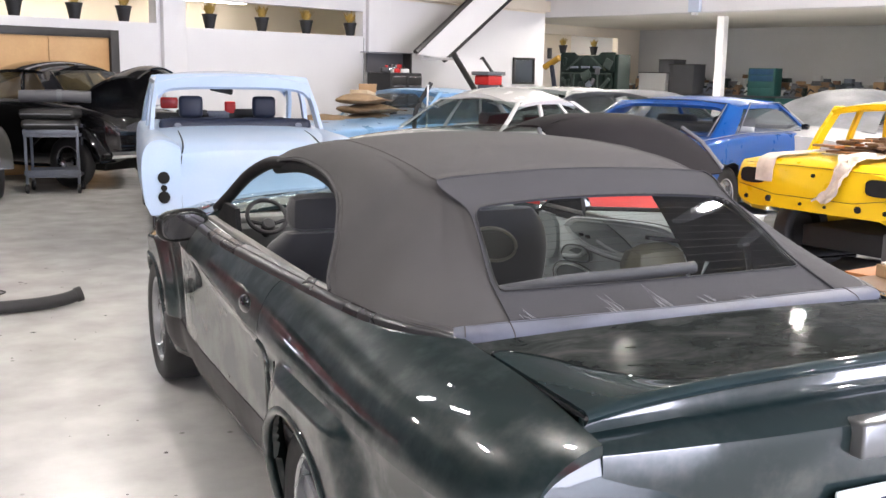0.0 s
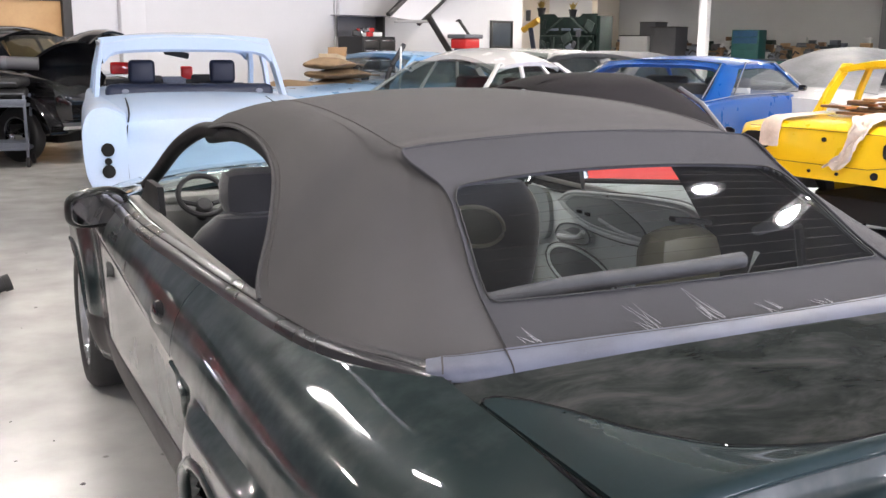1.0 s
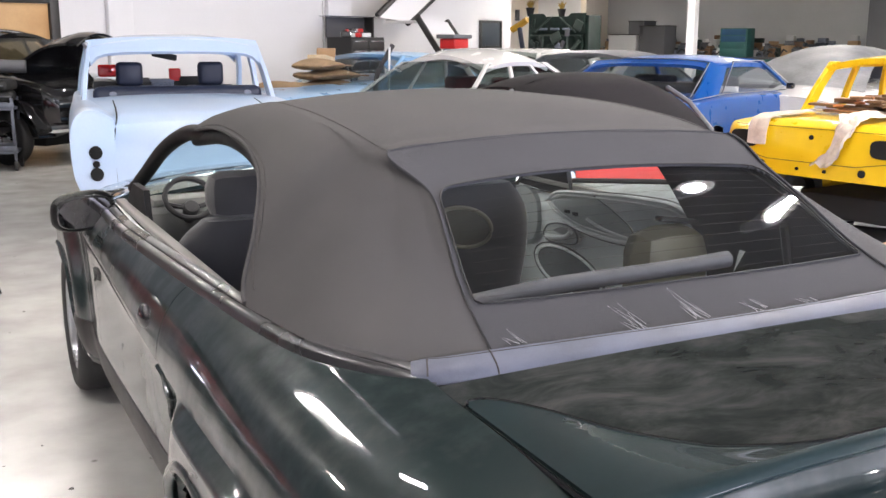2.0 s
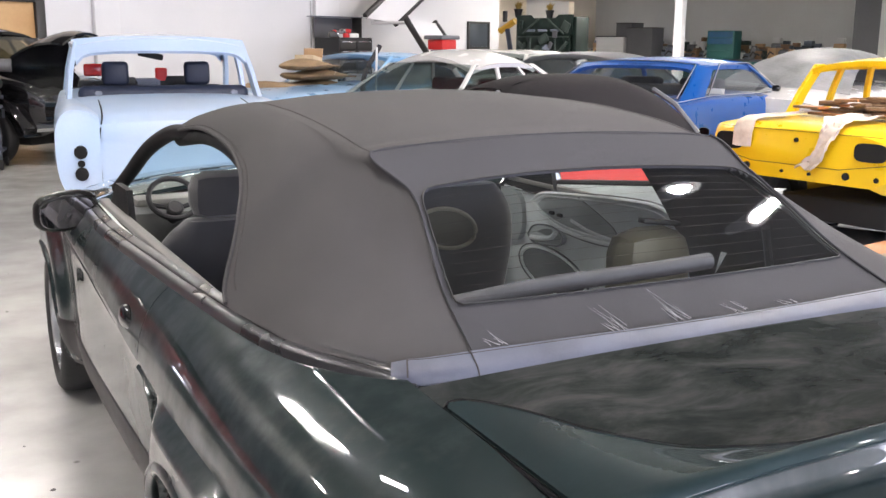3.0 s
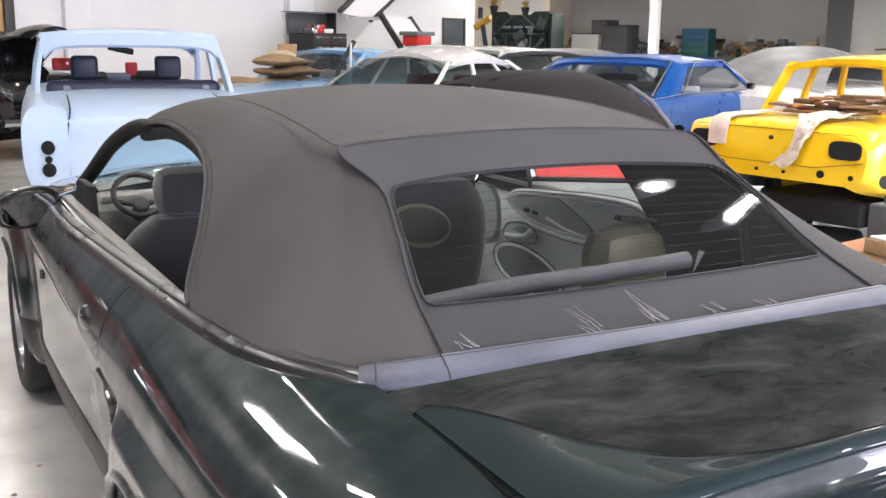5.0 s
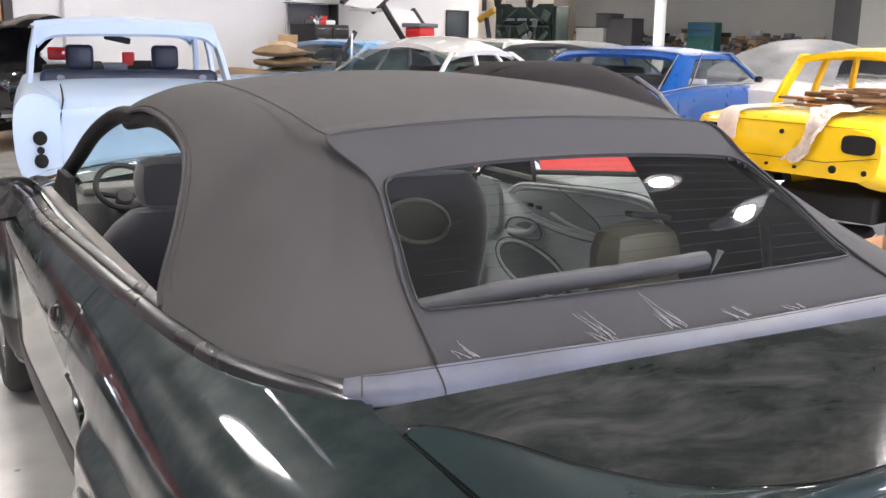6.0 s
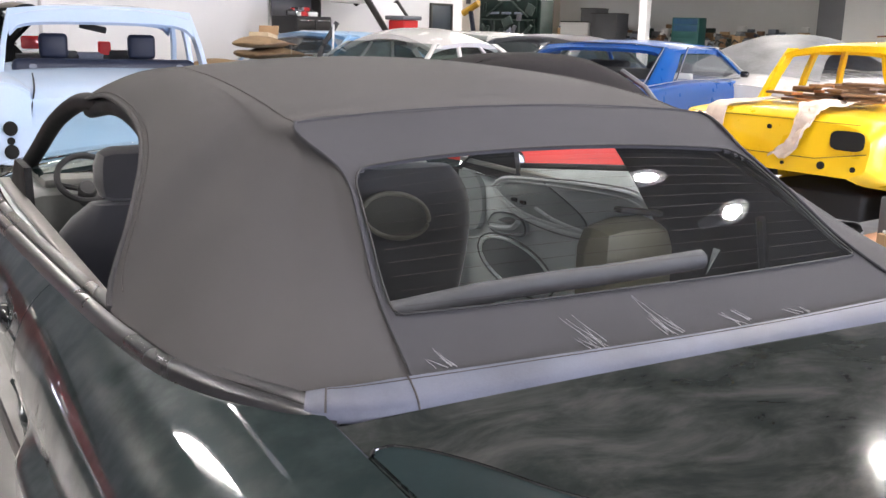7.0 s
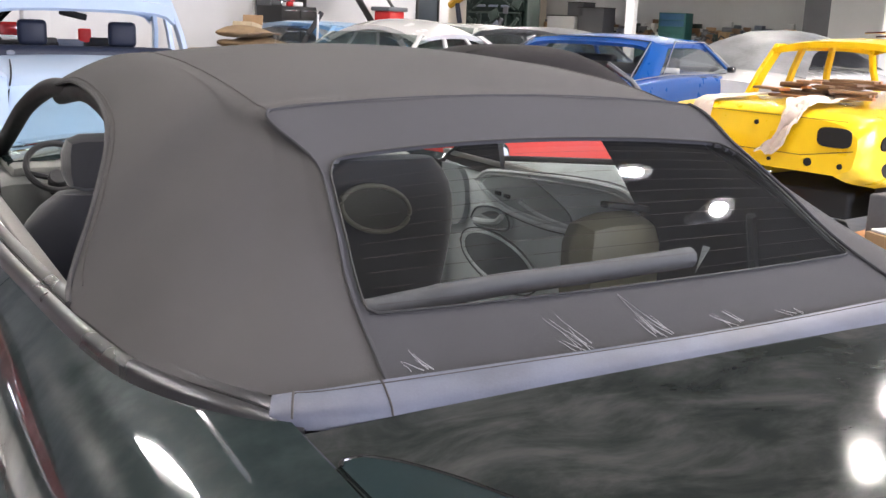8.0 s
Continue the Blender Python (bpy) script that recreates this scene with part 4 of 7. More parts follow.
for k in range(11):
    w = 0.9 + 1.94 * k / 10
    bm = bmesh.new()
    tube(bm, [pane_point(-0.93 + 1.86 * i / 24, w) + Vector((0, 0.002, -0.003)) for i in range(25)], 0.00028, 4)
    part("heating_wire", bm, M["red_wire"], green_car)

# seams and bindings
for side in (-1, 1):
    def flip(pts):
        return [Vector((p[0] * -side, p[1], p[2])) for p in pts]
    bm = bmesh.new()
    tube(bm, flip([Vector(keys[-1][k]) + Vector((0, -0.002, 0.003)) for k in range(0, 33)]), 0.0032, 6)
    part("seam", bm, M["cloth_shaded"], green_car)
    bm = bmesh.new()
    tube(bm, flip([Vector(keys[j][32]) + Vector((0, 0, 0.0005)) for j in range(len(keys) - 1, -1, -1)]), 0.0018, 6)
    part("seam", bm, M["seam_cloth"], green_car)
    bm = bmesh.new()
    tube(bm, flip([Vector(keys[j][0]) + Vector((-0.001, 0, 0)) for j in range(0, 37)]), 0.0055, 8)
    part("edge_binding", bm, M["cloth_top"], green_car)
    bm = bmesh.new()
    tube(bm, flip([Vector(keys[j][2]) + Vector((-0.001, 0, 0.001)) for j in range(0, 37)]), 0.0015, 6)
    part("seam", bm, M["seam_cloth"], green_car)
    bm = bmesh.new()
    tube(bm, flip([Vector(keys[j][0]) + Vector((0.026, 0.0, -0.026)) for j in range(0, 30)]), 0.024, 10)
    part("roof_seal", bm, M["pillar_black"], green_car)
bm = bmesh.new()
tube(bm, [curtain_point(-1 + 2 * i / 40, 4.0) + Vector((0, 0, 0.0)) for i in range(41)], 0.003, 6)
part("seam", bm, M["cloth_shaded"], green_car)

# scuff marks on the curtain: creased bright threads
random.seed(5)
for u0, w0, n, hgt in ((-0.90, 0.10, 6, 0.28), (-0.43, 0.10, 8, 0.50), (-0.15, 0.10, 10, 0.65), (0.13, 0.12, 6, 0.32), (0.40, 0.12, 4, 0.2)):
    for k in range(n):
        u, w = u0 + random.uniform(-0.035, 0.035), w0 + random.uniform(0, 0.25) * hgt
        du, dw = random.uniform(-0.055, -0.01), random.uniform(0.3, 0.7) * hgt
        bm = bmesh.new()
        tube(bm, [curtain_point(u + du * f + 0.0015 * math.sin(7 * f + k), w + dw * f) + Vector((0, -0.0005, 0.0008)) for f in (0, 0.25, 0.5, 0.75, 1)], random.uniform(0.0004, 0.0009), 5, r_end=0.0002)
        part("scuff_mark", bm, M["scuff"], green_car)

# boot trim strip and belt mouldings
half_lo = [(-0.697, -0.414, 0.946), (-0.660, -0.448, 0.943), (-0.55, -0.472, 0.939), (-0.36, -0.489, 0.943), (-0.12, -0.500, 0.947)]
half_hi = [(-0.678, -0.374, 0.957), (-0.640, -0.398, 0.958), (-0.54, -0.412, 0.963), (-0.36, -0.430, 0.967), (-0.12, -0.446, 0.969)]
lo_line = half_lo + [(-x, y, z) for x, y, z in half_lo[::-1]]
hi_line = half_hi + [(-x, y, z) for x, y, z in half_hi[::-1]]
TRIM_PROFILE = [(-0.03, -0.006), (0.0, 0.006), (0.08, 0.012), (0.25, 0.015), (0.7, 0.015), (0.92, 0.011), (1.0, 0.004), (1.02, -0.006)]
trim_lo, trim_hi = spline(lo_line, 80), spline(hi_line, 80)


def trim_row(k, n=80):
    """One cross-section of the padded strip; it thins out towards its ends."""
    e = min(1.0, 0.25 + 0.75 * min(k, n - 1 - k) / 7)
    a, b = Vector(trim_lo[k]), Vector(trim_hi[k])
    return [a + (b - a) * f + Vector((0, 0, h * e if h > 0 else h)) for f, h in TRIM_PROFILE]


trim_rows = [trim_row(k) for k in range(len(trim_lo))]
sheet("boot_trim", trim_rows, M["vinyl_trim"], green_car, "faded blue-grey padded vinyl trim strip", thick=0.008)
for goal in (-0.672, -0.55, 0.55, 0.672):
    k = min(range(len(trim_rows)), key=lambda j: abs(trim_rows[j][3].x - goal))
    bm = bmesh.new()
    tube(bm, [p + Vector((0, 0, 0.0006)) for p in trim_rows[k][1:7]], 0.0015, 6)
    part("trim_joint", bm, M["seam_cloth"], green_car)
bm = bmesh.new()
tube(bm, [r[4] + (r[5] - r[4]) * 0.3 + Vector((0, 0, 0.0002)) for r in trim_rows[6:-6]], 0.0009, 5)
part("trim_crease", bm, M["seam_cloth"], green_car)
for side in (-1, 1):
    out = [(-0.885, 1.78, 0.917), (-0.898, 1.26, 0.925), (-0.881, 0.76, 0.935), (-0.865, 0.41, 0.939), (-0.842, 0.06, 0.944), (-0.812, -0.16, 0.944), (-0.767, -0.295, 0.944), (-0.724, -0.375, 0.943), (-0.690, -0.424, 0.938), (-0.664, -0.446, 0.934)]
    line = spline([(x * -side, y, z) for x, y, z in out], 70)
    f = [], []
    line = [sum((Vector(line[min(69, max(0, k + j))]) for j in (-2, -1, 0, 1, 2)), Vector()) / 5 if 2 < k < 67 else Vector(line[k]) for k in range(70)]
    for k, p in enumerate(line):
        d = line[min(69, k + 3)] - line[max(0, k - 3)]
        d = Vector((d[0], d[1], 0)).normalized()
        n = Vector((d.y, -d.x, 0)) * side
        f[0].append(p - n * 0.008)
        f[1].append(p + n * 0.042 + Vector((0, 0, 0.014 * min(1.0, (69 - k) / 26))))
    BELT_PROFILE = [(0, -0.014), (0.03, 0.003), (0.09, 0.006), (0.25, 0.0085), (0.42, 0.007), (0.45, 0.001), (0.49, 0.001), (0.52, 0.007), (0.70, 0.0105), (0.90, 0.009), (0.97, 0.004), (1.0, -0.006)]
    sheet("belt_moulding", [[a + (b - a) * q + Vector((0, 0, h)) for q, h in BELT_PROFILE] for a, b in zip(*f)], M["belt_trim"], green_car, "satin grey belt moulding with a groove", thick=0.008)
    for nm, q, h, r, mt in (("belt_groove", 0.47, 0.0045, 0.0028, "hole"),):
        bm = bmesh.new()
        tube(bm, [a + (b - a) * q + Vector((0, 0, h)) for a, b in list(zip(*f))[:66]], r, 6)
        part(nm, bm, M[mt], green_car)
    # sill cladding below the flank
    rows = []
    for k in range(44):
        y = 0.355 + 1.87 * k / 43
        sec = side_section(y)
        xs = lambda z: float(np.interp(z, [p.z for p in sec], [p.x for p in sec]))
        rows.append([Vector((side * (xs(z) + d), y, z)) for d, z in ((-0.04, 0.175), (0.004, 0.19), (0.009, 0.25), (0.010, 0.33), (0.009, 0.41), (0.003, 0.432), (-0.008, 0.437))])
    sheet("side_skirt", rows, M["skirt"], green_car, "dark satin side skirt", thick=0.004)
    bm = bmesh.new()
    lip = []
    for y, z in ((0.455, 0.742), (0.42, 0.722), (0.38, 0.708), (0.345, 0.700), (0.352, 0.685), (0.375, 0.66), (0.395, 0.60), (0.405, 0.52)):
        sec = side_section(y)
        lip.append((side * (float(np.interp(z, [p.z for p in sec], [p.x for p in sec])) + 0.004), y, z))
    tube(bm, spline(lip, 30), 0.010, 8, r_end=0.005)
    part("scoop_lip", bm, M["green_paint"], green_car, "rounded glossy lip of the side scoop")
    # air scoop ahead of the rear wheel: a dark sheet on the flank paints its shade, behind a rounded lip
    for nm, w0, dx, dy0, mt in (("side_scoop", 0.022, 0.006, 0.0, "hole"),):
        rows = []
        for k in range(17):
            z = 0.43 + 0.28 * k / 16
            w = w0 * math.sin(math.pi * (0.01 + 0.98 * k / 16)) ** 1.2
            r = []
            for q in range(7):
                y = 0.470 + 0.03 * (1 - k / 16) + dy0 + w * (q / 3 - 1)
                sec = side_section(y)
                x = float(np.interp(z, [p.z for p in sec], [p.x for p in sec]))
                r.append(Vector((side * (x + dx * (0.6 + 0.4 * math.sin(math.pi * q / 6)) + 0.003), y, z)))
            rows.append(r)
        sheet(nm, rows, M[mt], green_car, thick=0.004)
    # rolled lips of the wheel arches
    for hub in (0.0, 2.57):
        ring = []
        for k in range(41):
            q = math.pi * (-0.06 + 1.12 * k / 40)
            y, z = hub + (ARCH_R + 0.003) * math.cos(q), ARCH_Z + (ARCH_R + 0.003) * math.sin(q)
            sec = side_section(y)
            ring.append((side * (float(np.interp(z, [p.z for p in sec], [p.x for p in sec])) - 0.006), y, z))
        bm = bmesh.new()
        tube(bm, ring, 0.016, 10)
        part("arch_lip", bm, M["green_paint"], green_car)
    # door handle
    bm = bmesh.new()
    bmesh.ops.create_uvsphere(bm, u_segments=20, v_segments=14, radius=1.0, matrix=Matrix.Translation((side * 0.944, HANDLE[0], HANDLE[1])) @ Matrix.Diagonal((0.020, 0.060, 0.031, 1)))
    for v in bm.verts:
        v.co.z = max(v.co.z, HANDLE[1] - 0.022)
    part("door_handle", bm, M["black_gloss"], green_car, "glossy dark flap door handle")
    bm = bmesh.new()
    lathe(bm, [(0, 0.003), (0.010, 0.003), (0.012, 0)], Matrix.Translation((side * 0.915, HANDLE[0] - 0.10, HANDLE[1] - 0.085)) @ pose(0, 0, 0, 0, 90 * side, 0), 14)
    part("door_lock", bm, M["black_matt"], green_car)
    # mirror
    bm = bmesh.new()
    for nm, back, w, h, d in (("shell", 1.655, 0.106, 0.068, 0.09),):
        bmesh.ops.create_uvsphere(bm, u_segments=32, v_segments=20, radius=1.0)
        for v in bm.verts:
            c = v.co.copy()
            q = (abs(c.x) ** 2.9 + abs(c.z) ** 2.9) ** (1 / 2.9) or 1.0
            k = math.hypot(c.x, c.z) / q
            v.co = Vector((side * 0.950 + w * c.x * k, max(back, 1.70 + d * c.y), 0.922 + h * c.z * k + 0.010 * side * -c.x))
    mir = part("wing_mirror", bm, M["mirror_shell"], green_car, "glossy black door mirror")
    bm = bmesh.new()
    lathe(bm, [(0, 0.003), (0.95, 0.002), (1.0, -0.002)], None, 40)
    for v in bm.verts:
        c = v.co.copy()
        q = (abs(c.x) ** 2.9 + abs(c.y) ** 2.9) ** (1 / 2.9) or 1.0
        k = math.hypot(c.x, c.y) / q
        v.co = Vector((side * 0.950 + 0.088 * c.x * k, 1.652 - c.z, 0.922 + 0.052 * c.y * k + 0.010 * side * -c.x))
    part("mirror_glass", bm, M["mirror"], mir)
    box_part("mirror_foot", (side * 0.85, 1.67, 0.88), (side * 0.89, 1.76, 0.93), M["black_gloss"], mir, bevel=0.012)
    # windscreen pillar, sail plate and glass channel
    bm = bmesh.new()
    tube(bm, spline([(side * 0.70, 2.15, 0.925), (side * 0.685, 1.95, 1.01), (side * 0.665, 1.70, 1.12), (side * 0.635, 1.47, 1.192), (side * 0.612, 1.30, 1.205), (side * 0.60, 1.10, 1.215)], 30), 0.026, 12)
    part("windscreen_pillar", bm, M["pillar_black"], green_car)
    rows = [[Vector((side * 0.805, 1.75 - 0.20 * k / 6 - (0.43 - 0.24 * k / 6) * f, 0.90 + 0.128 * k / 6)) for f in (0, 0.5, 1)] for k in range(7)]
    sheet("sail_plate", rows, M["pillar_black"], green_car, thick=0.02)
    box_part("window_channel", (side * 0.80, 0.12, 0.93), (side * 0.832, 1.75, 0.949), M["channel_grey"], green_car, "pale grey window channel lip")


# wheels
def wheel(parent, x, y, z=0.312, r=0.312, w=0.22, side=-1, spokes=5, rim_mat=None, rim_r=0.215, name="wheel"):
    m = Matrix.Translation((x, y, z)) @ pose(0, 0, 0, 0, 90 * side, 0)
    bm = bmesh.new()
    h = w / 2
    lathe(bm, [(rim_r, -h * 0.9), (rim_r + 0.02, -h), (r * 0.9, -h), (r * 0.97, -h * 0.86), (r, -h * 0.6), (r * 1.0, 0), (r, h * 0.6), (r * 0.97, h * 0.86), (r * 0.9, h), (rim_r + 0.02, h), (rim_r, h * 0.9)], m, 40)
    tyre = part(name, bm, M["rubber"], parent, "black rubber tyre")
    bm = bmesh.new()
    lathe(bm, [(rim_r, -h * 0.9), (rim_r, h * 0.9), (rim_r * 0.93, h * 0.86), (rim_r * 0.9, h * 0.5), (rim_r * 0.88, 0.0), (0, 0.0)], m, 40)
    part("rim", bm, rim_mat or M["alloy"], tyre)
    for k in range(spokes):
        bm = bmesh.new()
        a = 2 * math.pi * k / spokes
        box(bm, (0.02, -0.03, h * 0.45), (rim_r * 0.93, 0.03, h * 0.72), m @ Matrix.Rotation(a, 4, "Z"), 0.01)
        part("spoke", bm, rim_mat or M["alloy"], tyre)
    bm = bmesh.new()
    lathe(bm, [(0.05, h * 0.4), (0.05, h * 0.8), (0, h * 0.82)], m, 20)
    part("hub_cap", bm, rim_mat or M["alloy"], tyre)
    return tyre


for side in (-1, 1):
    for y in (0.0, 2.57):
        wheel(green_car, side * (0.81 if y < 1 else 0.825), y, side=side)
        bm = bmesh.new()
        lathe(bm, [(0.337, 0.13), (0.345, -0.14), (0.05, -0.14)], Matrix.Translation((side * 0.76, y, ARCH_Z)) @ pose(0, 0, 0, 0, 90 * side, 0), 36)
        bmesh.ops.delete(bm, geom=[v for v in bm.verts if v.co.z < 0.17], context="VERTS")
        part("wheel_arch_liner", bm, M["underside"], green_car)
box_part("underbody", (-0.60, -0.95, 0.17), (0.60, 3.4, 0.26), M["underside"], green_car, bevel=0.02)

# glass and cabin
INSIDE = (0, 0.8, 0.6)
rows = [[Vector((u * (0.70 - 0.055 * f), 2.15 - 0.70 * f + 0.10 * (1 - u * u), 0.93 + 0.275 * f + 0.03 * math.sin(math.pi * f))) for f in (0, 0.25, 0.5, 0.75, 1)] for u in [k / 10 - 1 for k in range(21)]]
ws = sheet("windscreen", rows, M["teal_glass"], green_car, "clear windscreen glass")
ws.visible_shadow = False
box_part("windscreen_header", (-0.59, 1.43, 1.19), (0.59, 1.50, 1.225), M["inner_black"], green_car, bevel=0.01)
box_part("floor_pan", (-0.78, -0.35, 0.26), (0.78, 1.95, 0.30), M["inner_black"], green_car, bevel=0.01)
box_part("rear_bulkhead", (-0.70, -0.40, 0.28), (0.70, -0.30, 0.93), M["inner_black"], green_car, bevel=0.02)
bm = bmesh.new()
box(bm, (-0.76, 1.72, 0.60), (0.76, 2.12, 0.90), None, 0.05)
part("dashboard", bm, M["inner_dash"], green_car, "dark dashboard with a pale top")
bm = bmesh.new()
box(bm, (-0.70, 1.80, 0.885), (0.70, 2.14, 0.93), None, 0.02)
part("dash_top", bm, M["dash_pad"], green_car)
for side in (-1, 1):
    rows = []
    for k in range(40):
        y = 0.18 + 1.55 * k / 39
        up = 0.118 * max(0.0, 1.5 - y) * (side > 0)
        rows.append([Vector((side * (curve_at(BELT_Y, BELT_X, y) - d), y, z)) for d, z in ((0.045, 0.937 + up), (0.058, 0.932 + up), (0.085, 0.90 + up * 0.6), (0.092, 0.80), (0.085, 0.70), (0.075, 0.60), (0.09, 0.35))])
    card = sheet("door_card", rows, M["inner_grey"], green_car, "pale grey moulded door lining", inward=-1)
    if side < 0:
        continue
    xi = 0.80

    def lining_line(name, pts, r, mat, closed=False, lift=0.018, n=48):
        """A moulded line on the door lining along (y, z) points."""
        bm = bmesh.new()
        q = spline([*pts, pts[0]] if closed else pts, n)
        tube(bm, [(xi - lift, p[0], p[1]) for p in (q[:-1] if closed else q)], r, 6, closed=closed)
        return part(name, bm, M[mat], green_car)

    def lining_panel(name, pts, mat, lift, n=40):
        """A slightly raised inlay of the door lining."""
        bm = bmesh.new()
        q = spline([*pts, pts[0]], n)[:-1]
        face = [bm.verts.new((xi - lift, p[0], p[1])) for p in q]
        back = [bm.verts.new((xi + 0.004, p[0], p[1])) for p in q]
        bm.faces.new(face)
        for k in range(len(q)):
            bm.faces.new((face[k], back[k], back[(k + 1) % len(q)], face[(k + 1) % len(q)]))
        return part(name, bm, M[mat], green_car)
    ARM = [(1.482, 0.872), (1.413, 0.910), (1.300, 0.926), (1.164, 0.938), (0.893, 0.958), (0.690, 0.958), (0.60, 0.90), (0.690, 0.812), (0.898, 0.793), (1.083, 0.784), (1.288, 0.796), (1.431, 0.838)]
    mid = (1.08, 0.868)
    lining_panel("arm_rest", [(mid[0] + (y - mid[0]) * 0.97, mid[1] + (z - mid[1]) * 0.94) for y, z in ARM], "inner_grey", 0.012)
    lining_line("lining_ridge", ARM, 0.007, "inner_pale", True)
    lining_line("lining_ridge", [(mid[0] + (y - mid[0]) * 0.95, mid[1] + (z - mid[1]) * 0.80) for y, z in ARM], 0.004, "inner_pale", True)
    # grey line that draws the shade round the arm rest
    lining_line("lining_shadow_gap", [(mid[0] + (y - mid[0]) * 1.025, mid[1] + (z - mid[1]) * 1.12) for y, z in ARM], 0.0025, "speaker_grey", True, 0.015)
    lining_panel("map_pocket", [(1.44, 0.868), (1.38, 0.900), (1.28, 0.914), (1.164, 0.924), (1.02, 0.880), (0.934, 0.845), (0.925, 0.812), (1.083, 0.802), (1.270, 0.812), (1.40, 0.846)], "pocket_grey", 0.016)
    lining_line("pocket_lip", [(1.164, 0.932), (1.02, 0.884), (0.934, 0.845), (0.915, 0.808)], 0.0022, "speaker_grey", lift=0.018, n=20)
    lining_line("lining_ridge", [(1.20, 0.838), (1.08, 0.815), (0.93, 0.806)], 0.006, "inner_pale", lift=0.020, n=16)
    lining_panel("pull_cup", [(1.505, 0.735), (1.47, 0.770), (1.39, 0.788), (1.30, 0.785), (1.265, 0.755), (1.28, 0.728), (1.38, 0.714), (1.47, 0.712)], "pocket_grey", 0.014)
    lining_line("pull_rim", [(1.505, 0.735), (1.47, 0.772), (1.39, 0.790), (1.30, 0.787), (1.262, 0.755), (1.28, 0.726), (1.38, 0.712), (1.47, 0.710)], 0.0035, "speaker_grey", True, 0.016)
    lining_line("door_pull", [(1.47, 0.728), (1.40, 0.735), (1.33, 0.748), (1.295, 0.772)], 0.010, "inner_pale", lift=0.024, n=16)
    # grey inlay that paints the shade inside the pull cup
    lining_panel("pull_shadow", [(1.44, 0.755), (1.38, 0.776), (1.33, 0.776), (1.36, 0.752)], "speaker_grey", 0.017, 20)
    SPK = [(1.33 + 0.225 * math.cos(a), 0.610 + 0.080 * math.sin(a) + 0.02 * math.cos(a)) for a in [2 * math.pi * k / 16 for k in range(16)]]
    lining_panel("door_speaker", SPK, "speaker_grey", 0.010)
    lining_line("speaker_rim", SPK, 0.005, "inner_grey", True, 0.012)
    lining_line("speaker_rim", [(1.33 + (y - 1.33) * 1.1, 0.61 + (z - 0.61) * 1.16) for y, z in SPK], 0.003, "speaker_grey", True, 0.012)
    lining_panel("mirror_bezel", [(1.72, 0.90), (1.64, 0.905), (1.57, 0.87), (1.545, 0.80), (1.555, 0.73), (1.60, 0.69), (1.70, 0.70)], "pocket_grey", 0.020)
    bm = bmesh.new()
    tube(bm, [(curve_at(BELT_Y, BELT_X, y) - 0.045, y, 0.942 + 0.118 * max(0.0, 1.5 - y)) for y in [0.3 + 1.4 * k / 20 for k in range(21)]], 0.011, 8)
    part("window_seal", bm, M["black_matt"], green_car, "black rubber window seal")
    for k in range(2):
        box_part("window_switch", (xi - 0.026, 1.262 + 0.055 * k, 0.838 + 0.002 * k), (xi - 0.012, 1.292 + 0.055 * k, 0.852 + 0.002 * k), M["black_gloss"], green_car, bevel=0.003)


def seat(x, y, dz=0.0, name="front_seat", rest=True):
    """A cloth bucket seat: cushion, shaped backrest, headrest."""
    bm = bmesh.new()
    box(bm, (x - 0.26, y - 0.05, 0.36), (x + 0.26, y + 0.48, 0.50), None, 0.05)
    s = part(name, bm, M["seat_cloth"], green_car, "charcoal cloth bucket seat")
    rows = []
    for k in range(15):
        f = k / 14
        z = 0.44 + (0.50 + dz) * f
        hw = (0.25 + 0.015 * math.sin(3 * f)) * (1 - 0.42 * f ** 7)
        yy = y - 0.02 - 0.16 * f
        ring = []
        for q in range(24):
            t = 2 * math.pi * q / 24
            cx, cy = math.cos(t), math.sin(t)
            ring.append(Vector((x + hw * math.copysign(abs(cx) ** 0.5, cx), yy + 0.075 * (1 - 0.3 * f) * math.copysign(abs(cy) ** 0.7, cy), z)))
        rows.append(ring + [ring[0]])
    rows.append([Vector((x, y - 0.18, 0.945 + dz))] * 25)
    b = sheet("backrest", rows, M["seat_cloth"], s)
    if rest:
        bm = bmesh.new()
        box(bm, (x - 0.135, y - 0.25, 0.945 + dz), (x + 0.135, y - 0.13, 1.085 + dz), None, 0.045)
        part("headrest", bm, M["seat_cloth"], s)
    return s


seat(-0.535, 1.28, 0.025)
seat(0.25, 1.32, 0.075, rest=False)
# an oval reflection, modelled as a disc with a rim on the seat back
ring = [(0.165 + 0.105 * math.cos(q) * 0.92 + 0.05 * math.sin(q), 1.03, 0.885 + 0.052 * math.sin(q) - 0.045 * math.cos(q)) for q in [2 * math.pi * k / 32 for k in range(32)]]
bm = bmesh.new()
tube(bm, ring, 0.007, 8, closed=True)
part("reflection_rim", bm, M["tan_leather"], green_car, "pale rim of an oval reflection, modelled on the seat back")
bm = bmesh.new()
f0 = [bm.verts.new((p[0], p[1] + 0.004, p[2])) for p in ring]
f1 = [bm.verts.new((p[0], p[1] + 0.03, p[2])) for p in ring]
bm.faces.new(f0)
for k in range(32):
    bm.faces.new((f0[k], f1[k], f1[(k + 1) % 32], f0[(k + 1) % 32]))
part("reflection_disc", bm, M["reflection_olive"], green_car, "olive disc that stands for an oval reflection")
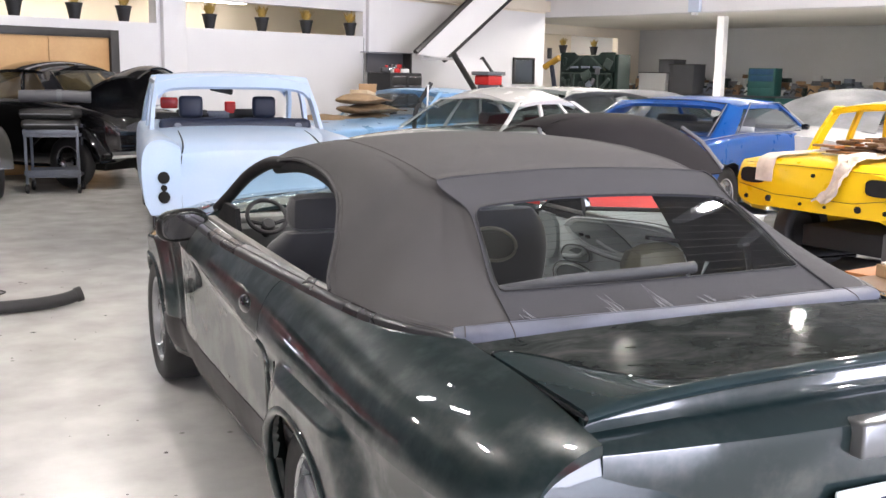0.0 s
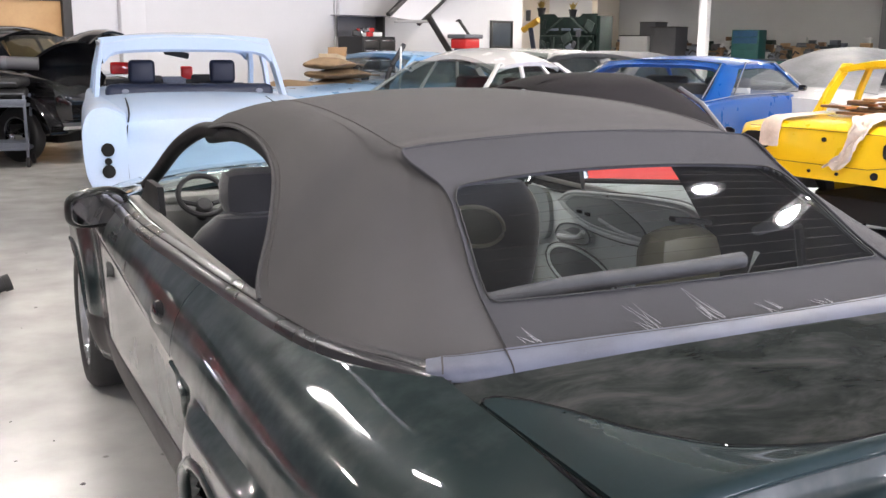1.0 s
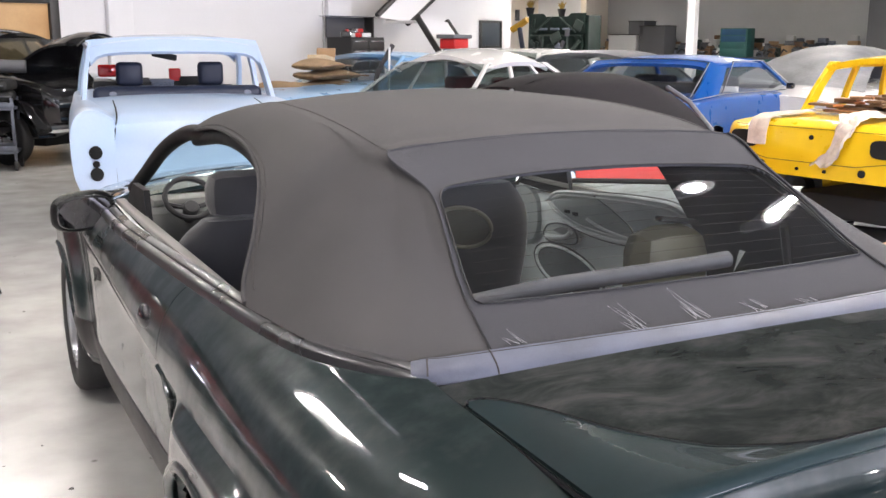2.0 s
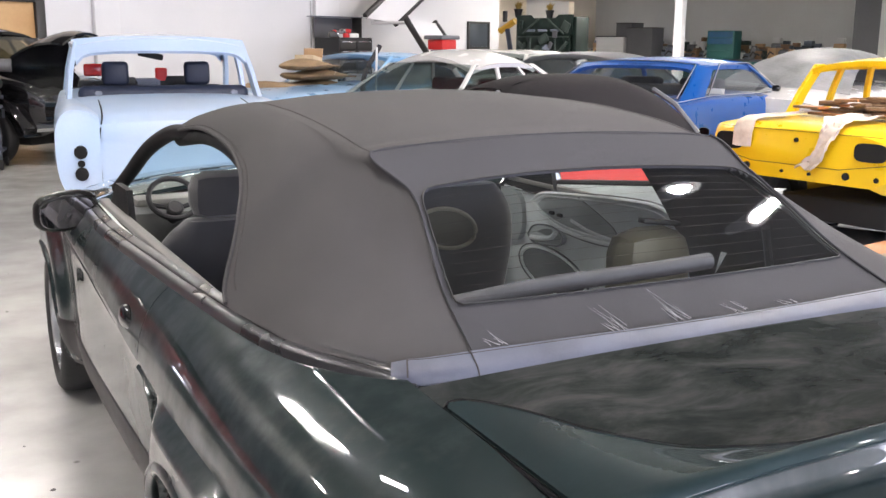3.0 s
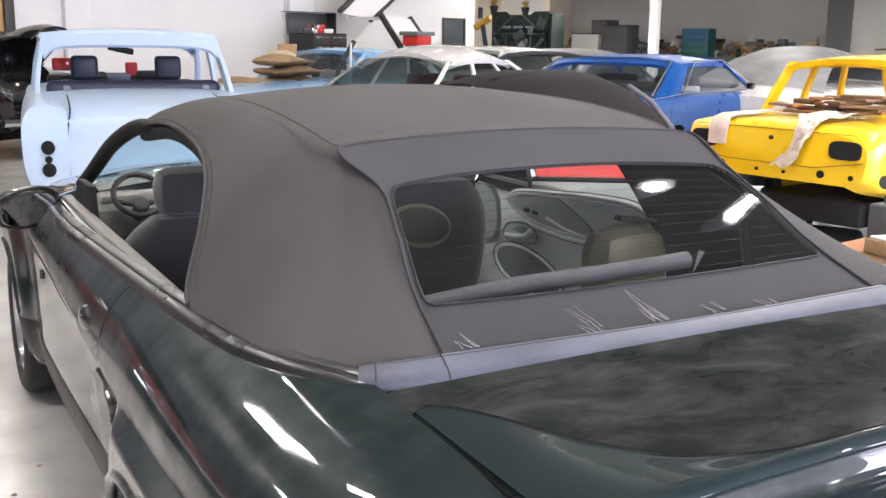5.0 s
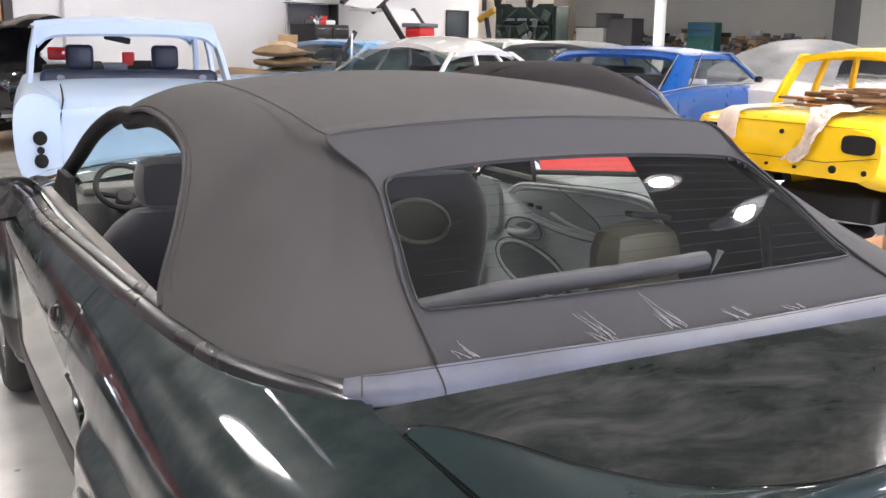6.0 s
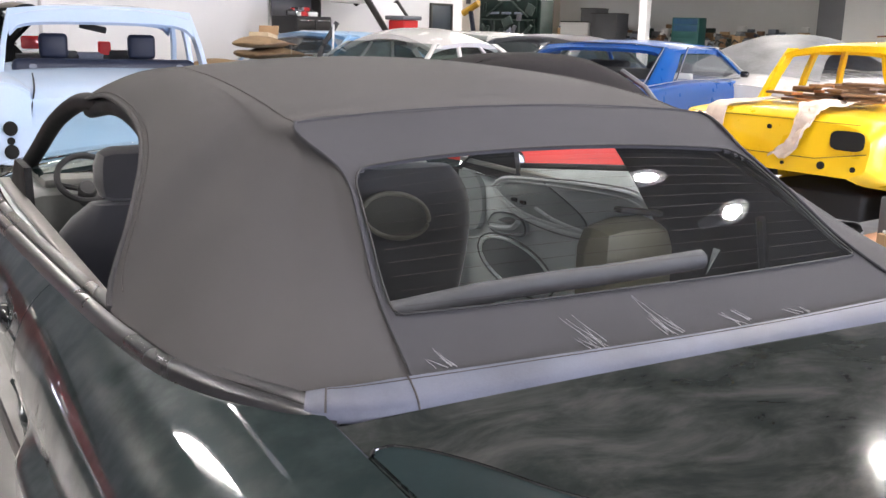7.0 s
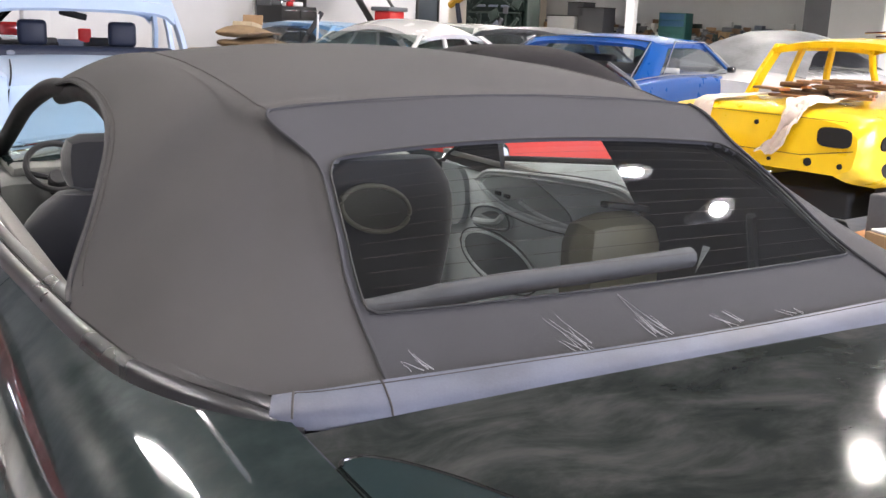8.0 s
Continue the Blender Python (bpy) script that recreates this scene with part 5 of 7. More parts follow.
for x, top, mt in ((-0.38, 0.86, "inner_black"), (0.40, 1.0, "tan_leather")):
    bm = bmesh.new()
    box(bm, (x - 0.24, 0.20, 0.40), (x + 0.24, 0.62, 0.55), None, 0.06)
    part("rear_seat", bm, M["inner_black"], green_car)
    bm = bmesh.new()
    box(bm, (x - 0.12, 0.20, 0.55), (x + 0.12, 0.36, top), None, 0.075)
    part("rear_backrest", bm, M[mt], green_car)
front = spline([(0.55, 0.68, 1.225), (0.59, 0.64, 1.17), (0.62, 0.609, 1.118), (0.66, 0.569, 1.032), (0.70, 0.54, 0.947), (0.74, 0.516, 0.863), (0.74, 0.48, 0.75)], 20)
back = spline([(0.50, 0.24, 1.205), (0.55, 0.10, 1.14), (0.64, -0.03, 1.04), (0.70, -0.18, 0.95), (0.70, -0.25, 0.86), (0.70, -0.25, 0.75)], 20)
rows = [[Vector(a + (b - a) * f) for f in (0, 0.25, 0.5, 0.75, 1)] for a, b in zip(front, back)]
sheet("quarter_lining", rows, M["lining"], green_car, "black cloth lining of the roof quarter", inward=-1, thick=0.004)
bm = bmesh.new()
tube(bm, spline([(-0.47, -0.20, 0.992), (-0.25, -0.19, 1.005), (0.0, -0.185, 1.008), (0.20, -0.177, 1.012)], 20), 0.019, 12)
part("padding_roll", bm, M["padding"], green_car, "rolled grey padding below the rear window")
bm = bmesh.new()
for k in range(9):
    f = k / 8
    for d in (-1, 1):
        bm.verts.new((0.272 + 0.022 * f + d * 0.012 * (1 - f), -0.125 + 0.010 * d, 0.965 + 0.048 * f ** 0.8))
bmesh.ops.convex_hull(bm, input=bm.verts)
part("roof_bracket", bm, M["speaker_grey"], green_car)
box_part("belt_anchor", (-0.065, -0.015, -0.007), (0.065, 0.015, 0.007), M["black_matt"], green_car, bevel=0.004, m=pose(0.41, 0.25, 1.016, 0, 8, 0))
wheel_c = Vector((-0.585, 1.71, 0.940))
tilt = Matrix.Translation(wheel_c) @ pose(0, 0, 0, 48, 0, 0)
bm = bmesh.new()
tube(bm, [tilt @ Vector((0.085 * math.cos(2 * math.pi * k / 40), 0.085 * math.sin(2 * math.pi * k / 40), 0)) for k in range(40)], 0.010, 8, closed=True)
steer = part("steering_wheel", bm, M["inner_black"], green_car, "black two-spoke steering wheel")
for a in (-15, 195):
    bm = bmesh.new()
    tube(bm, [tilt @ Vector((0.03 * math.cos(radians(a)), 0.03 * math.sin(radians(a)) - 0.03, 0.0)), tilt @ Vector((0.084 * math.cos(radians(a)), 0.084 * math.sin(radians(a)), 0.0))], 0.009, 6)
    part("spoke", bm, M["inner_black"], steer)
bm = bmesh.new()
lathe(bm, [(0, 0.012), (0.024, 0.008), (0.030, 0), (0.025, -0.05), (0.02, -0.12), (0, -0.22)], tilt @ Matrix.Translation((0, -0.04, 0)), 20)
part("hub", bm, M["inner_black"], steer)
bm = bmesh.new()
box(bm, (-0.06, 1.50, 1.135), (0.16, 1.53, 1.195), None, 0.012)
part("rear_view_mirror", bm, M["black_gloss"], green_car)
bm = bmesh.new()
tube(bm, [(0.76, 0.20, 0.62), (0.70, 0.10, 0.80), (0.60, 0.05, 1.02)], 0.012, 6)
part("seat_belt", bm, M["inner_black"], green_car)


# ---- the other cars ----
def body_shell(parent, st, mat, name="body", wheels=(), r_arch=0.36, label="", n=56):
    """Lower body from stations (y, half width, bottom, shoulder, top)."""
    cols = list(zip(*st))
    y0, y1 = st[0][0], st[-1][0]
    ys = [y0 + (y1 - y0) * k / (n - 1) for k in range(n)]
    rows = []
    for y in ys:
        hw, zb, zs, zt = (curve_at(cols[0], cols[c], y) for c in (1, 2, 3, 4))
        half = [(hw * 0.80, zb), (hw * 0.955, zb + 0.05), (hw * 0.985, zb + 0.45 * (zs - zb)), (hw, zb + 0.75 * (zs - zb)), (hw * 0.975, zs), (hw * 0.88, zs + 0.55 * (zt - zs)), (hw * 0.55, zt - 0.10 * (zt - zs)), (0, zt)]
        pts = half + [(-x, z) for x, z in half[-2::-1]]
        rows.append([Vector((p[0], y, p[1])) for p in spline(pts, 61)])

    def keep(i, j):
        c = (rows[i][j] + rows[i + 1][j + 1]) / 2
        return not any(math.hypot(c.y - wy, c.z - wz) < r_arch for wy, wz in wheels)
    for r in rows:
        for p in r:
            for wy, wz in wheels:
                d = math.hypot(p.y - wy, p.z - wz)
                if r_arch - 0.03 < d < r_arch + 0.05:
                    p.y, p.z = wy + (p.y - wy) / d * r_arch, wz + (p.z - wz) / d * r_arch
    bm = bmesh.new()
    vs = [[bm.verts.new(p) for p in r] for r in rows]
    for i in range(n - 1):
        for j in range(60):
            if keep(i, j):
                bm.faces.new((vs[i][j], vs[i + 1][j], vs[i + 1][j + 1], vs[i][j + 1]))
    bm.faces.new([v for v in vs[0]])
    bm.faces.new([v for v in vs[-1][::-1]])
    bmesh.ops.delete(bm, geom=[v for v in bm.verts if not v.link_faces], context="VERTS")
    b = part(name, bm, mat, parent, label, sharp=50)
    box_part("underbody", (-st[0][1] * 0.6, y0 + 0.5, 0.20), (st[0][1] * 0.6, y1 - 0.5, 0.38), M["underside"], parent, bevel=0.02)
    return b


def greenhouse(parent, rb, rt, ft, fb, hb, ht, zb, zt, mat, roof_mat=None, crown=0.06, posts=(), cw=0.0, glazed=True, pr=0.028, glass_mat=None, round_roof=2.6, front=True, header=0.0, roof_name="roof"):
    """Roof, pillars and panes. rb, rt, ft, fb: y of rear glass foot and head, windscreen head and foot."""
    rows = []
    for i in range(25):
        u = -1 + 2 * i / 24
        r = []
        for k in range(25):
            w = -1 + 2 * k / 24
            e = abs(u) ** round_roof
            f = abs(w) ** (round_roof + 0.6)
            r.append(Vector((u * (ht + 0.03) * (1 - 0.05 * f), (rt + ft) / 2 + w * ((ft - rt) / 2 + 0.03), zt + crown * (1 - 0.75 * e - 0.45 * f) - 0.02 * e)))
        rows.append(r)
    global INSIDE
    INSIDE = (0, (rb + fb) / 2, zb - 1.0)
    sheet(roof_name, rows, roof_mat or mat, parent, thick=0.045)
    if header:
        for nm, y0, y1 in (("rear_header", rt, rb), ("front_header", ft, fb)):
            q = header / (zt - zb)
            rows = []
            for k in range(25):
                u = -1 + 2 * k / 24
                x = u * (ht - 0.005)
                arch = abs(u) ** 16 * 0.7
                bow = 0.03 * (1 - u * u) * (1 if y1 > y0 else -1)
                rows.append([Vector((x, y0 + (y1 - y0) * f + bow, zt + 0.03 * (1 - abs(u) ** 3) - (zt - zb) * f)) for f in (-0.05, 0.0, q * 0.5, q * (1 + arch))])
            sheet(nm, rows, mat, parent, thick=0.035)
    for s in (-1, 1):
        def strip(name, a0, a1, b0, b1, m=mat, t=0.04):
            """A flat pillar between foot a0..a1 and head b0..b1 (y values)."""
            bm = bmesh.new()
            q = []
            for f in (0, 0.5, 1):
                z = zb - 0.03 + (zt + 0.005 - zb + 0.03) * f
                x = hb + (ht - hb) * f + 0.012 * math.sin(math.pi * f)
                ya, yb = a0 + (b0 - a0) * f, a1 + (b1 - a1) * f
                q.append([bm.verts.new((s * (x - d), y, z)) for d, y in ((0, ya), (0, yb), (t, yb), (t, ya))])
            for A, B in zip(q, q[1:]):
                for k in range(4):
                    bm.faces.new((A[k], A[(k + 1) % 4], B[(k + 1) % 4], B[k]))
            bm.faces.new(q[0][::-1])
            bm.faces.new(q[-1])
            bmesh.ops.bevel(bm, geom=list(bm.edges), offset=0.006, segments=1, affect="EDGES")
            return part(name, bm, m, parent, smooth=True)
        strip("rear_pillar", rb, rb + 2 * pr + cw, rt, rt + 2 * pr + cw * 0.75)
        if front:
            strip("windscreen_pillar", fb - 2 * pr, fb, ft - 2 * pr, ft)
        for y in posts:
            f = (y - rb) / (fb - rb)
            strip("door_pillar", y - pr * 0.8, y + pr * 0.8, rt + (ft - rt) * f - pr * 0.8, rt + (ft - rt) * f + pr * 0.8)
        if glazed:
            g = [Vector((s * (hb - 0.02), rb + cw + 0.05, zb)), Vector((s * (hb - 0.02), fb - 0.05, zb)), Vector((s * (ht - 0.02), ft - 0.05, zt)), Vector((s * (ht - 0.02), rt + cw + 0.05, zt))]
            p = mesh_object("side_window", g, [(0, 1, 2, 3)], glass_mat or M["car_glass"], parent)
            p.visible_shadow = False
    if glazed:
        for n_, y0, y1 in (("rear_window", rb, rt), ("windscreen", fb, ft)):
            rows = []
            for k in range(9):
                u = -1 + 2 * k / 8
                bow = (0.06 if y1 > y0 else -0.06) * -(1 - u * u)
                rows.append([Vector((u * (hb - 0.02), y0 + bow, zb)), Vector((u * (ht - 0.02), y1 + bow, zt + 0.02 * (1 - u * u)))])
            p = sheet(n_, rows, glass_mat or M["car_glass"], parent)
            p.visible_shadow = False


def bumper(parent, y, hw, z, mat, name="bumper", h=0.11, bend=0.12, sgn=-1):
    rows = []
    for k in range(25):
        u = -1 + 2 * k / 24
        yy = y - sgn * bend * abs(u) ** 3
        rows.append([Vector((u * hw, yy + sgn * d, z + q)) for d, q in ((-0.03, -h * 0.5), (0.02, -h * 0.45), (0.045, 0), (0.02, h * 0.45), (-0.03, h * 0.5))])
    global INSIDE
    INSIDE = (0, y - sgn * 1.0, z)
    sheet(name, rows, mat, parent, thick=0.01)


def car_wheels(car, hw, ys, r=0.32, w=0.17, rim=None):
    for s in (-1, 1):
        for y in ys:
            wheel(car, s * (hw - w / 2 - 0.05), y, r, r, w, s, 0, rim or M["steel"], r * 0.62)


def disc(parent, name, c, ry, rz, mat, d=0.012, axis="y", seg=28):
    """A shallow oval boss set into a panel."""
    bm = bmesh.new()
    m = Matrix.Translation(c) @ (pose(0, 0, 0, 90) if axis == "y" else pose(0, 0, 0, 0, 90))
    lathe(bm, [(0, d), (0.85, d), (1.0, d * 0.6), (1.0, -d), (0, -d)], m @ Matrix.Diagonal((ry, rz, 1, 1)), seg)
    return part(name, bm, mat, parent)


# pale blue saloon shell seen from behind
car = thing("saloon_car", pose(0.40, 5.75, 0, 0, 0, -6), "pale blue stripped saloon body without rear glass", "car")
body_shell(car, [(0.0, 0.79, 0.36, 0.80, 0.90), (0.06, 0.83, 0.32, 0.86, 0.95), (0.5, 0.87, 0.28, 0.93, 1.02), (1.15, 0.88, 0.24, 0.97, 1.05), (2.6, 0.86, 0.24, 0.98, 1.04), (3.2, 0.84, 0.26, 0.95, 1.02), (4.1, 0.78, 0.30, 0.85, 0.93), (4.35, 0.70, 0.4, 0.75, 0.84)], M["pale_blue"], wheels=((0.85, 0.33), (3.45, 0.33)))
greenhouse(car, 0.95, 1.30, 2.35, 2.85, 0.80, 0.71, 1.02, 1.47, M["pale_blue"], roof_mat=M["pale_roof"], crown=0.075, posts=(1.75,), cw=0.07, glazed=False, pr=0.065, header=0.10)
for s in (-1, 1):
    rows = []
    for k in range(22):
        y = -0.035 + 1.5 * k / 21
        fade = max(0.0, 1 - max(0.0, y - 0.5) / 0.97) ** 0.8
        prof = [(0.60, 0.945), (0.66, 0.985), (0.735, 1.012), (0.81, 1.005), (0.872, 0.955), (0.905, 0.86), (0.912, 0.70), (0.895, 0.52), (0.85, 0.40)]
        rows.append([Vector((s * (0.80 + (x - 0.80) * (0.9 + 0.1 * fade)), y, z + 0.012 * (1 - fade) - 0.02 * max(0.0, 1 - k / 2) ** 2)) for x, z in spline(prof, 26)])
    INSIDE = (0, 0.6, 0.6)
    sheet("rear_fender", rows, M["pale_blue"], car, "rounded pale blue rear fender", thick=0.02)
    cap = [(x * 0.985 if x > 0.6 else 0.6, z - 0.025) for x, z in spline(prof, 26)] + [(0.60, 0.40)]
    bm = bmesh.new()
    a0, a1 = [bm.verts.new((s * x, -0.030, z)) for x, z in cap], [bm.verts.new((s * x, 0.03, z)) for x, z in cap]
    bm.faces.new(a0)
    for k in range(len(cap)):
        bm.faces.new((a0[k], a1[k], a1[(k + 1) % len(cap)], a0[(k + 1) % len(cap)]))
    part("lamp_panel", bm, M["pale_blue"], car, "pale blue tail lamp panel")
for s in (-1, 1):
    disc(car, "lamp_hole", (s * 0.74, -0.036, 0.685), 0.047, 0.050, M["hole"])
    disc(car, "lamp_hole", (s * 0.74, -0.036, 0.60), 0.026, 0.026, M["hole"])
    disc(car, "lamp_hole", (s * 0.74, -0.036, 0.525), 0.047, 0.050, M["hole"])
    box_part("headrest", (s * 0.36 - 0.115, 1.75, 1.09), (s * 0.36 + 0.115, 1.85, 1.30), M["navy"], car, "navy headrest", 0.035)
    box_part("front_seat", (s * 0.36 - 0.24, 1.72, 0.8), (s * 0.36 + 0.24, 1.9, 1.09), M["navy"], car, "navy vinyl front seat", 0.05)
    disc(car, "trunk_hinge", (s * 0.55, 0.93, 1.06), 0.03, 0.02, M["steel"])
box_part("rear_seat", (-0.70, 1.05, 0.9), (0.70, 1.25, 1.11), M["navy"], car, "navy vinyl rear seat back", 0.05)
box_part("rear_view_mirror", (-0.12, -0.02, -0.03), (0.12, 0.02, 0.03), M["black_matt"], car, bevel=0.014, m=pose(0.02, 2.50, 1.345, 0, 12, 0))
for x, w, h, mt in ((-0.28, 0.16, 0.05, "dark_trim"), (0.0, 0.12, 0.04, "steel"), (0.35, 0.2, 0.06, "black_matt"), (-0.05, 0.6, 0.02, "underside")):
    box_part("dash_part", (x - w, 2.6, 1.03), (x + w, 2.72, 1.08 + h), M[mt], car, bevel=0.012)
box_part("red_panel", (-0.60, 2.66, 1.14), (-0.42, 2.72, 1.26), M["red_lens"], car, bevel=0.02)
box_part("red_can", (0.07, 2.60, 1.09), (0.18, 2.70, 1.22), M["red_plastic"], car, bevel=0.015)
for x in (-0.60, 0.60):
    bm = bmesh.new()
    tube(bm, spline([(x, -0.006, 0.40), (x * 1.01, -0.006, 0.70), (x, -0.004, 0.80), (x * 0.975, 0.012, 0.882), (x * 0.955, 0.06, 0.938), (x * 0.945, 0.30, 0.985), (x * 0.94, 0.7, 1.018)], 40), 0.006, 6)
    part("lid_gap", bm, M["hole"], car)
car_wheels(car, 0.84, (0.85, 3.45), 0.32, 0.16)

# yellow saloon shell
car = thing("saloon_car", pose(4.07, 3.19, 0, 0, 0, -81.5), "bright yellow bare saloon body without glass, lamps or trim", "car")
body_shell(car, [(0.0, 0.72, 0.56, 0.82, 0.91), (0.05, 0.765, 0.53, 0.88, 0.945), (0.5, 0.79, 0.44, 0.91, 0.965), (1.0, 0.795, 0.28, 0.92, 0.97), (2.5, 0.80, 0.26, 0.92, 0.965), (3.0, 0.795, 0.28, 0.90, 0.95), (3.8, 0.78, 0.34, 0.84, 0.90), (4.1, 0.74, 0.45, 0.80, 0.86)], M["yellow_paint"], wheels=((0.78, 0.36), (3.3, 0.36)), r_arch=0.35)
greenhouse(car, 0.82, 1.02, 2.45, 2.85, 0.71, 0.60, 0.955, 1.335, M["yellow_paint"], crown=0.07, posts=(1.36, 1.95), cw=0.05, glazed=False, pr=0.035)
for s in (-1, 1):
    bm = bmesh.new()
    ring = [(s * 0.565 + 0.115 * math.copysign(abs(math.cos(a)) ** 0.55, math.cos(a)), 0.797 + 0.062 * math.copysign(abs(math.sin(a)) ** 0.55, math.sin(a))) for a in [2 * math.pi * k / 32 for k in range(32)]]
    back = [bm.verts.new((x, 0.03, z)) for x, z in ring]
    face = [bm.verts.new((x, -0.012, z)) for x, z in ring]
    bm.faces.new(face)
    for k in range(32):
        bm.faces.new((face[k], back[k], back[(k + 1) % 32], face[(k + 1) % 32]))
    part("lamp_hole", bm, M["hole"], car, "empty dark tail lamp opening")
    disc(car, "bumper_hole", (s * 0.40, -0.004, 0.625), 0.026, 0.026, M["hole"])
    disc(car, "bumper_hole", (s * 0.62, 0.0, 0.622), 0.018, 0.018, M["hole"])
    disc(car, "vent_hole", (s * 0.778, 0.22, 0.77), 0.045, 0.05, M["hole"], axis="x")
disc(car, "lock_hole", (0.0, -0.004, 0.84), 0.016, 0.016, M["hole"])
for x in (-0.1, 0.12):
    disc(car, "bolt_hole", (x, -0.004, 0.612), 0.012, 0.012, M["hole"])
bm = bmesh.new()
tube(bm, [(-0.70, -0.006, 0.725), (-0.35, -0.010, 0.665), (0.35, -0.010, 0.665), (0.70, -0.006, 0.725)], 0.0025, 5)
part("panel_gap", bm, M["dark_trim"], car)
bm = bmesh.new()
tube(bm, [(-0.64, 0.0, 0.90), (0.64, 0.0, 0.90)], 0.002, 5)
part("panel_gap", bm, M["dark_trim"], car)
box_part("cabin_floor", (-0.66, 0.95, 0.86), (0.66, 2.7, 0.93), M["underside"], car)
car_wheels(car, 0.78, (0.78, 3.3), 0.29, 0.15, M["dark_trim"])

# bright blue two-door hardtop
car = thing("hardtop_car", pose(4.01, 5.98, 0, 0, 0, -66), "bright blue glossy two-door hardtop coupe", "car")
body_shell(car, [(0.0, 0.82, 0.40, 0.74, 0.84), (0.08, 0.88, 0.34, 0.82, 0.90), (0.8, 0.92, 0.26, 0.90, 0.96), (1.6, 0.925, 0.22, 0.93, 0.99), (3.2, 0.93, 0.22, 0.91, 0.97), (3.9, 0.92, 0.24, 0.89, 0.95), (4.9, 0.88, 0.32, 0.80, 0.88), (5.15, 0.80, 0.4, 0.72, 0.80)], M["blue_paint"], wheels=((1.05, 0.34), (4.0, 0.34)), r_arch=0.36)
greenhouse(car, 0.75, 1.45, 2.75, 3.35, 0.82, 0.66, 0.96, 1.275, M["blue_paint"], crown=0.075, cw=0.44, pr=0.03, glass_mat=M["pale_glass"], header=0.035)
bm = bmesh.new()
tube(bm, [(-0.79, 0.72, 0.975), (-0.65, 1.40, 1.285), (-0.30, 1.40, 1.315), (0.30, 1.40, 1.315), (0.65, 1.40, 1.285), (0.79, 0.72, 0.975), (0.3, 0.66, 0.985), (-0.3, 0.66, 0.985)], 0.010, 6, closed=True)
part("rear_window_trim", bm, M["chrome"], car, "chrome rear window surround")
for s in (-1, 1):
    bm = bmesh.new()
    tube(bm, [(s * 0.845, 0.2, 0.93), (s * 0.85, 1.4, 0.985), (s * 0.85, 3.3, 0.965), (s * 0.84, 4.8, 0.88)], 0.008, 6)
    part("belt_strip", bm, M["chrome"], car)
    bm = bmesh.new()
    tube(bm, [(s * 0.835, 1.33, 0.985), (s * 0.675, 1.93, 1.292), (s * 0.67, 2.72, 1.288), (s * 0.83, 3.3, 0.98)], 0.009, 6)
    part("window_trim", bm, M["chrome"], car)
    box_part("wing_mirror", (s * 0.845, 2.98, 0.975), (s * 0.93, 3.06, 1.045), M["black_gloss"], car, bevel=0.018)
    box_part("front_seat", (s * 0.36 - 0.25, 2.15, 0.8), (s * 0.36 + 0.25, 2.3, 1.13), M["inner_black"], car, bevel=0.05)
box_part("paper_sign", (0.55, 1.80, 0.985), (0.80, 1.81, 1.04), M["paper"], car)
box_part("cabin_floor", (-0.74, 1.0, 0.80), (0.74, 3.2, 0.92), M["inner_black"], car, bevel=0.02)
box_part("rear_seat", (-0.66, 1.35, 0.86), (0.66, 1.6, 1.08), M["inner_black"], car, bevel=0.05)
box_part("dashboard", (-0.7, 3.0, 0.86), (0.7, 3.25, 1.02), M["inner_black"], car, bevel=0.04)
bumper(car, -0.02, 0.9, 0.5, M["chrome"])
car_wheels(car, 0.92, (1.05, 4.0), 0.33, 0.18, M["chrome"])

# red convertible with a dark top
car = thing("convertible_car", pose(2.71, 3.40, 0), "bright red convertible with a black raised soft top", "car")
body_shell(car, [(0.0, 0.52, 0.38, 0.70, 0.78), (0.08, 0.64, 0.32, 0.75, 0.82), (0.45, 0.80, 0.28, 0.80, 0.86), (0.7, 0.83, 0.26, 0.82, 0.88), (1.2, 0.84, 0.24, 0.86, 0.92), (2.8, 0.84, 0.24, 0.86, 0.90), (3.6, 0.82, 0.28, 0.80, 0.86), (4.3, 0.74, 0.36, 0.70, 0.76)], M["red_dull"], wheels=((0.85, 0.32), (3.35, 0.32)), r_arch=0.34)
rows = []
for i in range(33):
    u = -1 + 2 * i / 32
    prof = spline([(0.05, 0.84), (0.18, 1.04), (0.34, 1.195), (0.54, 1.262), (0.74, 1.278), (0.95, 1.258), (1.12, 1.20)], 40)
    row = []
    for k, (y, z) in enumerate(prof):
        hw = 0.76 - 0.20 * min(1.0, max(0.0, (z - 0.88) / 0.43)) ** 1.2
        e = abs(u) ** 3.2
        row.append(Vector((u * hw, y + 0.07 * e * (k < 20), z - 0.10 * e * (z - 0.88) / 0.43)))
    rows.append(row)
INSIDE = (0, 1.5, 0.6)
sheet("soft_top", rows, M["black_top"], car, "black cloth soft top, raised", thick=0.02)
for s in (-1, 1):
    bm = bmesh.new()
    tube(bm, [(s * 0.775, 0.14, 0.88), (s * 0.71, 0.32, 1.07), (s * 0.65, 0.50, 1.17)], 0.018, 6)
    part("window_trim", bm, M["silver_paint"], car)
    g = [Vector((s * 0.76, 0.30, 0.9)), Vector((s * 0.76, 1.75, 0.9)), Vector((s * 0.62, 1.12, 1.17)), Vector((s * 0.62, 0.55, 1.17))]
    p = mesh_object("side_window", g, [(0, 1, 2, 3)], M["car_glass"], car)
    p.visible_shadow = False
    disc(car, "tail_lamp", (s * 0.60, -0.01, 0.66), 0.09, 0.05, M["red_lens"])
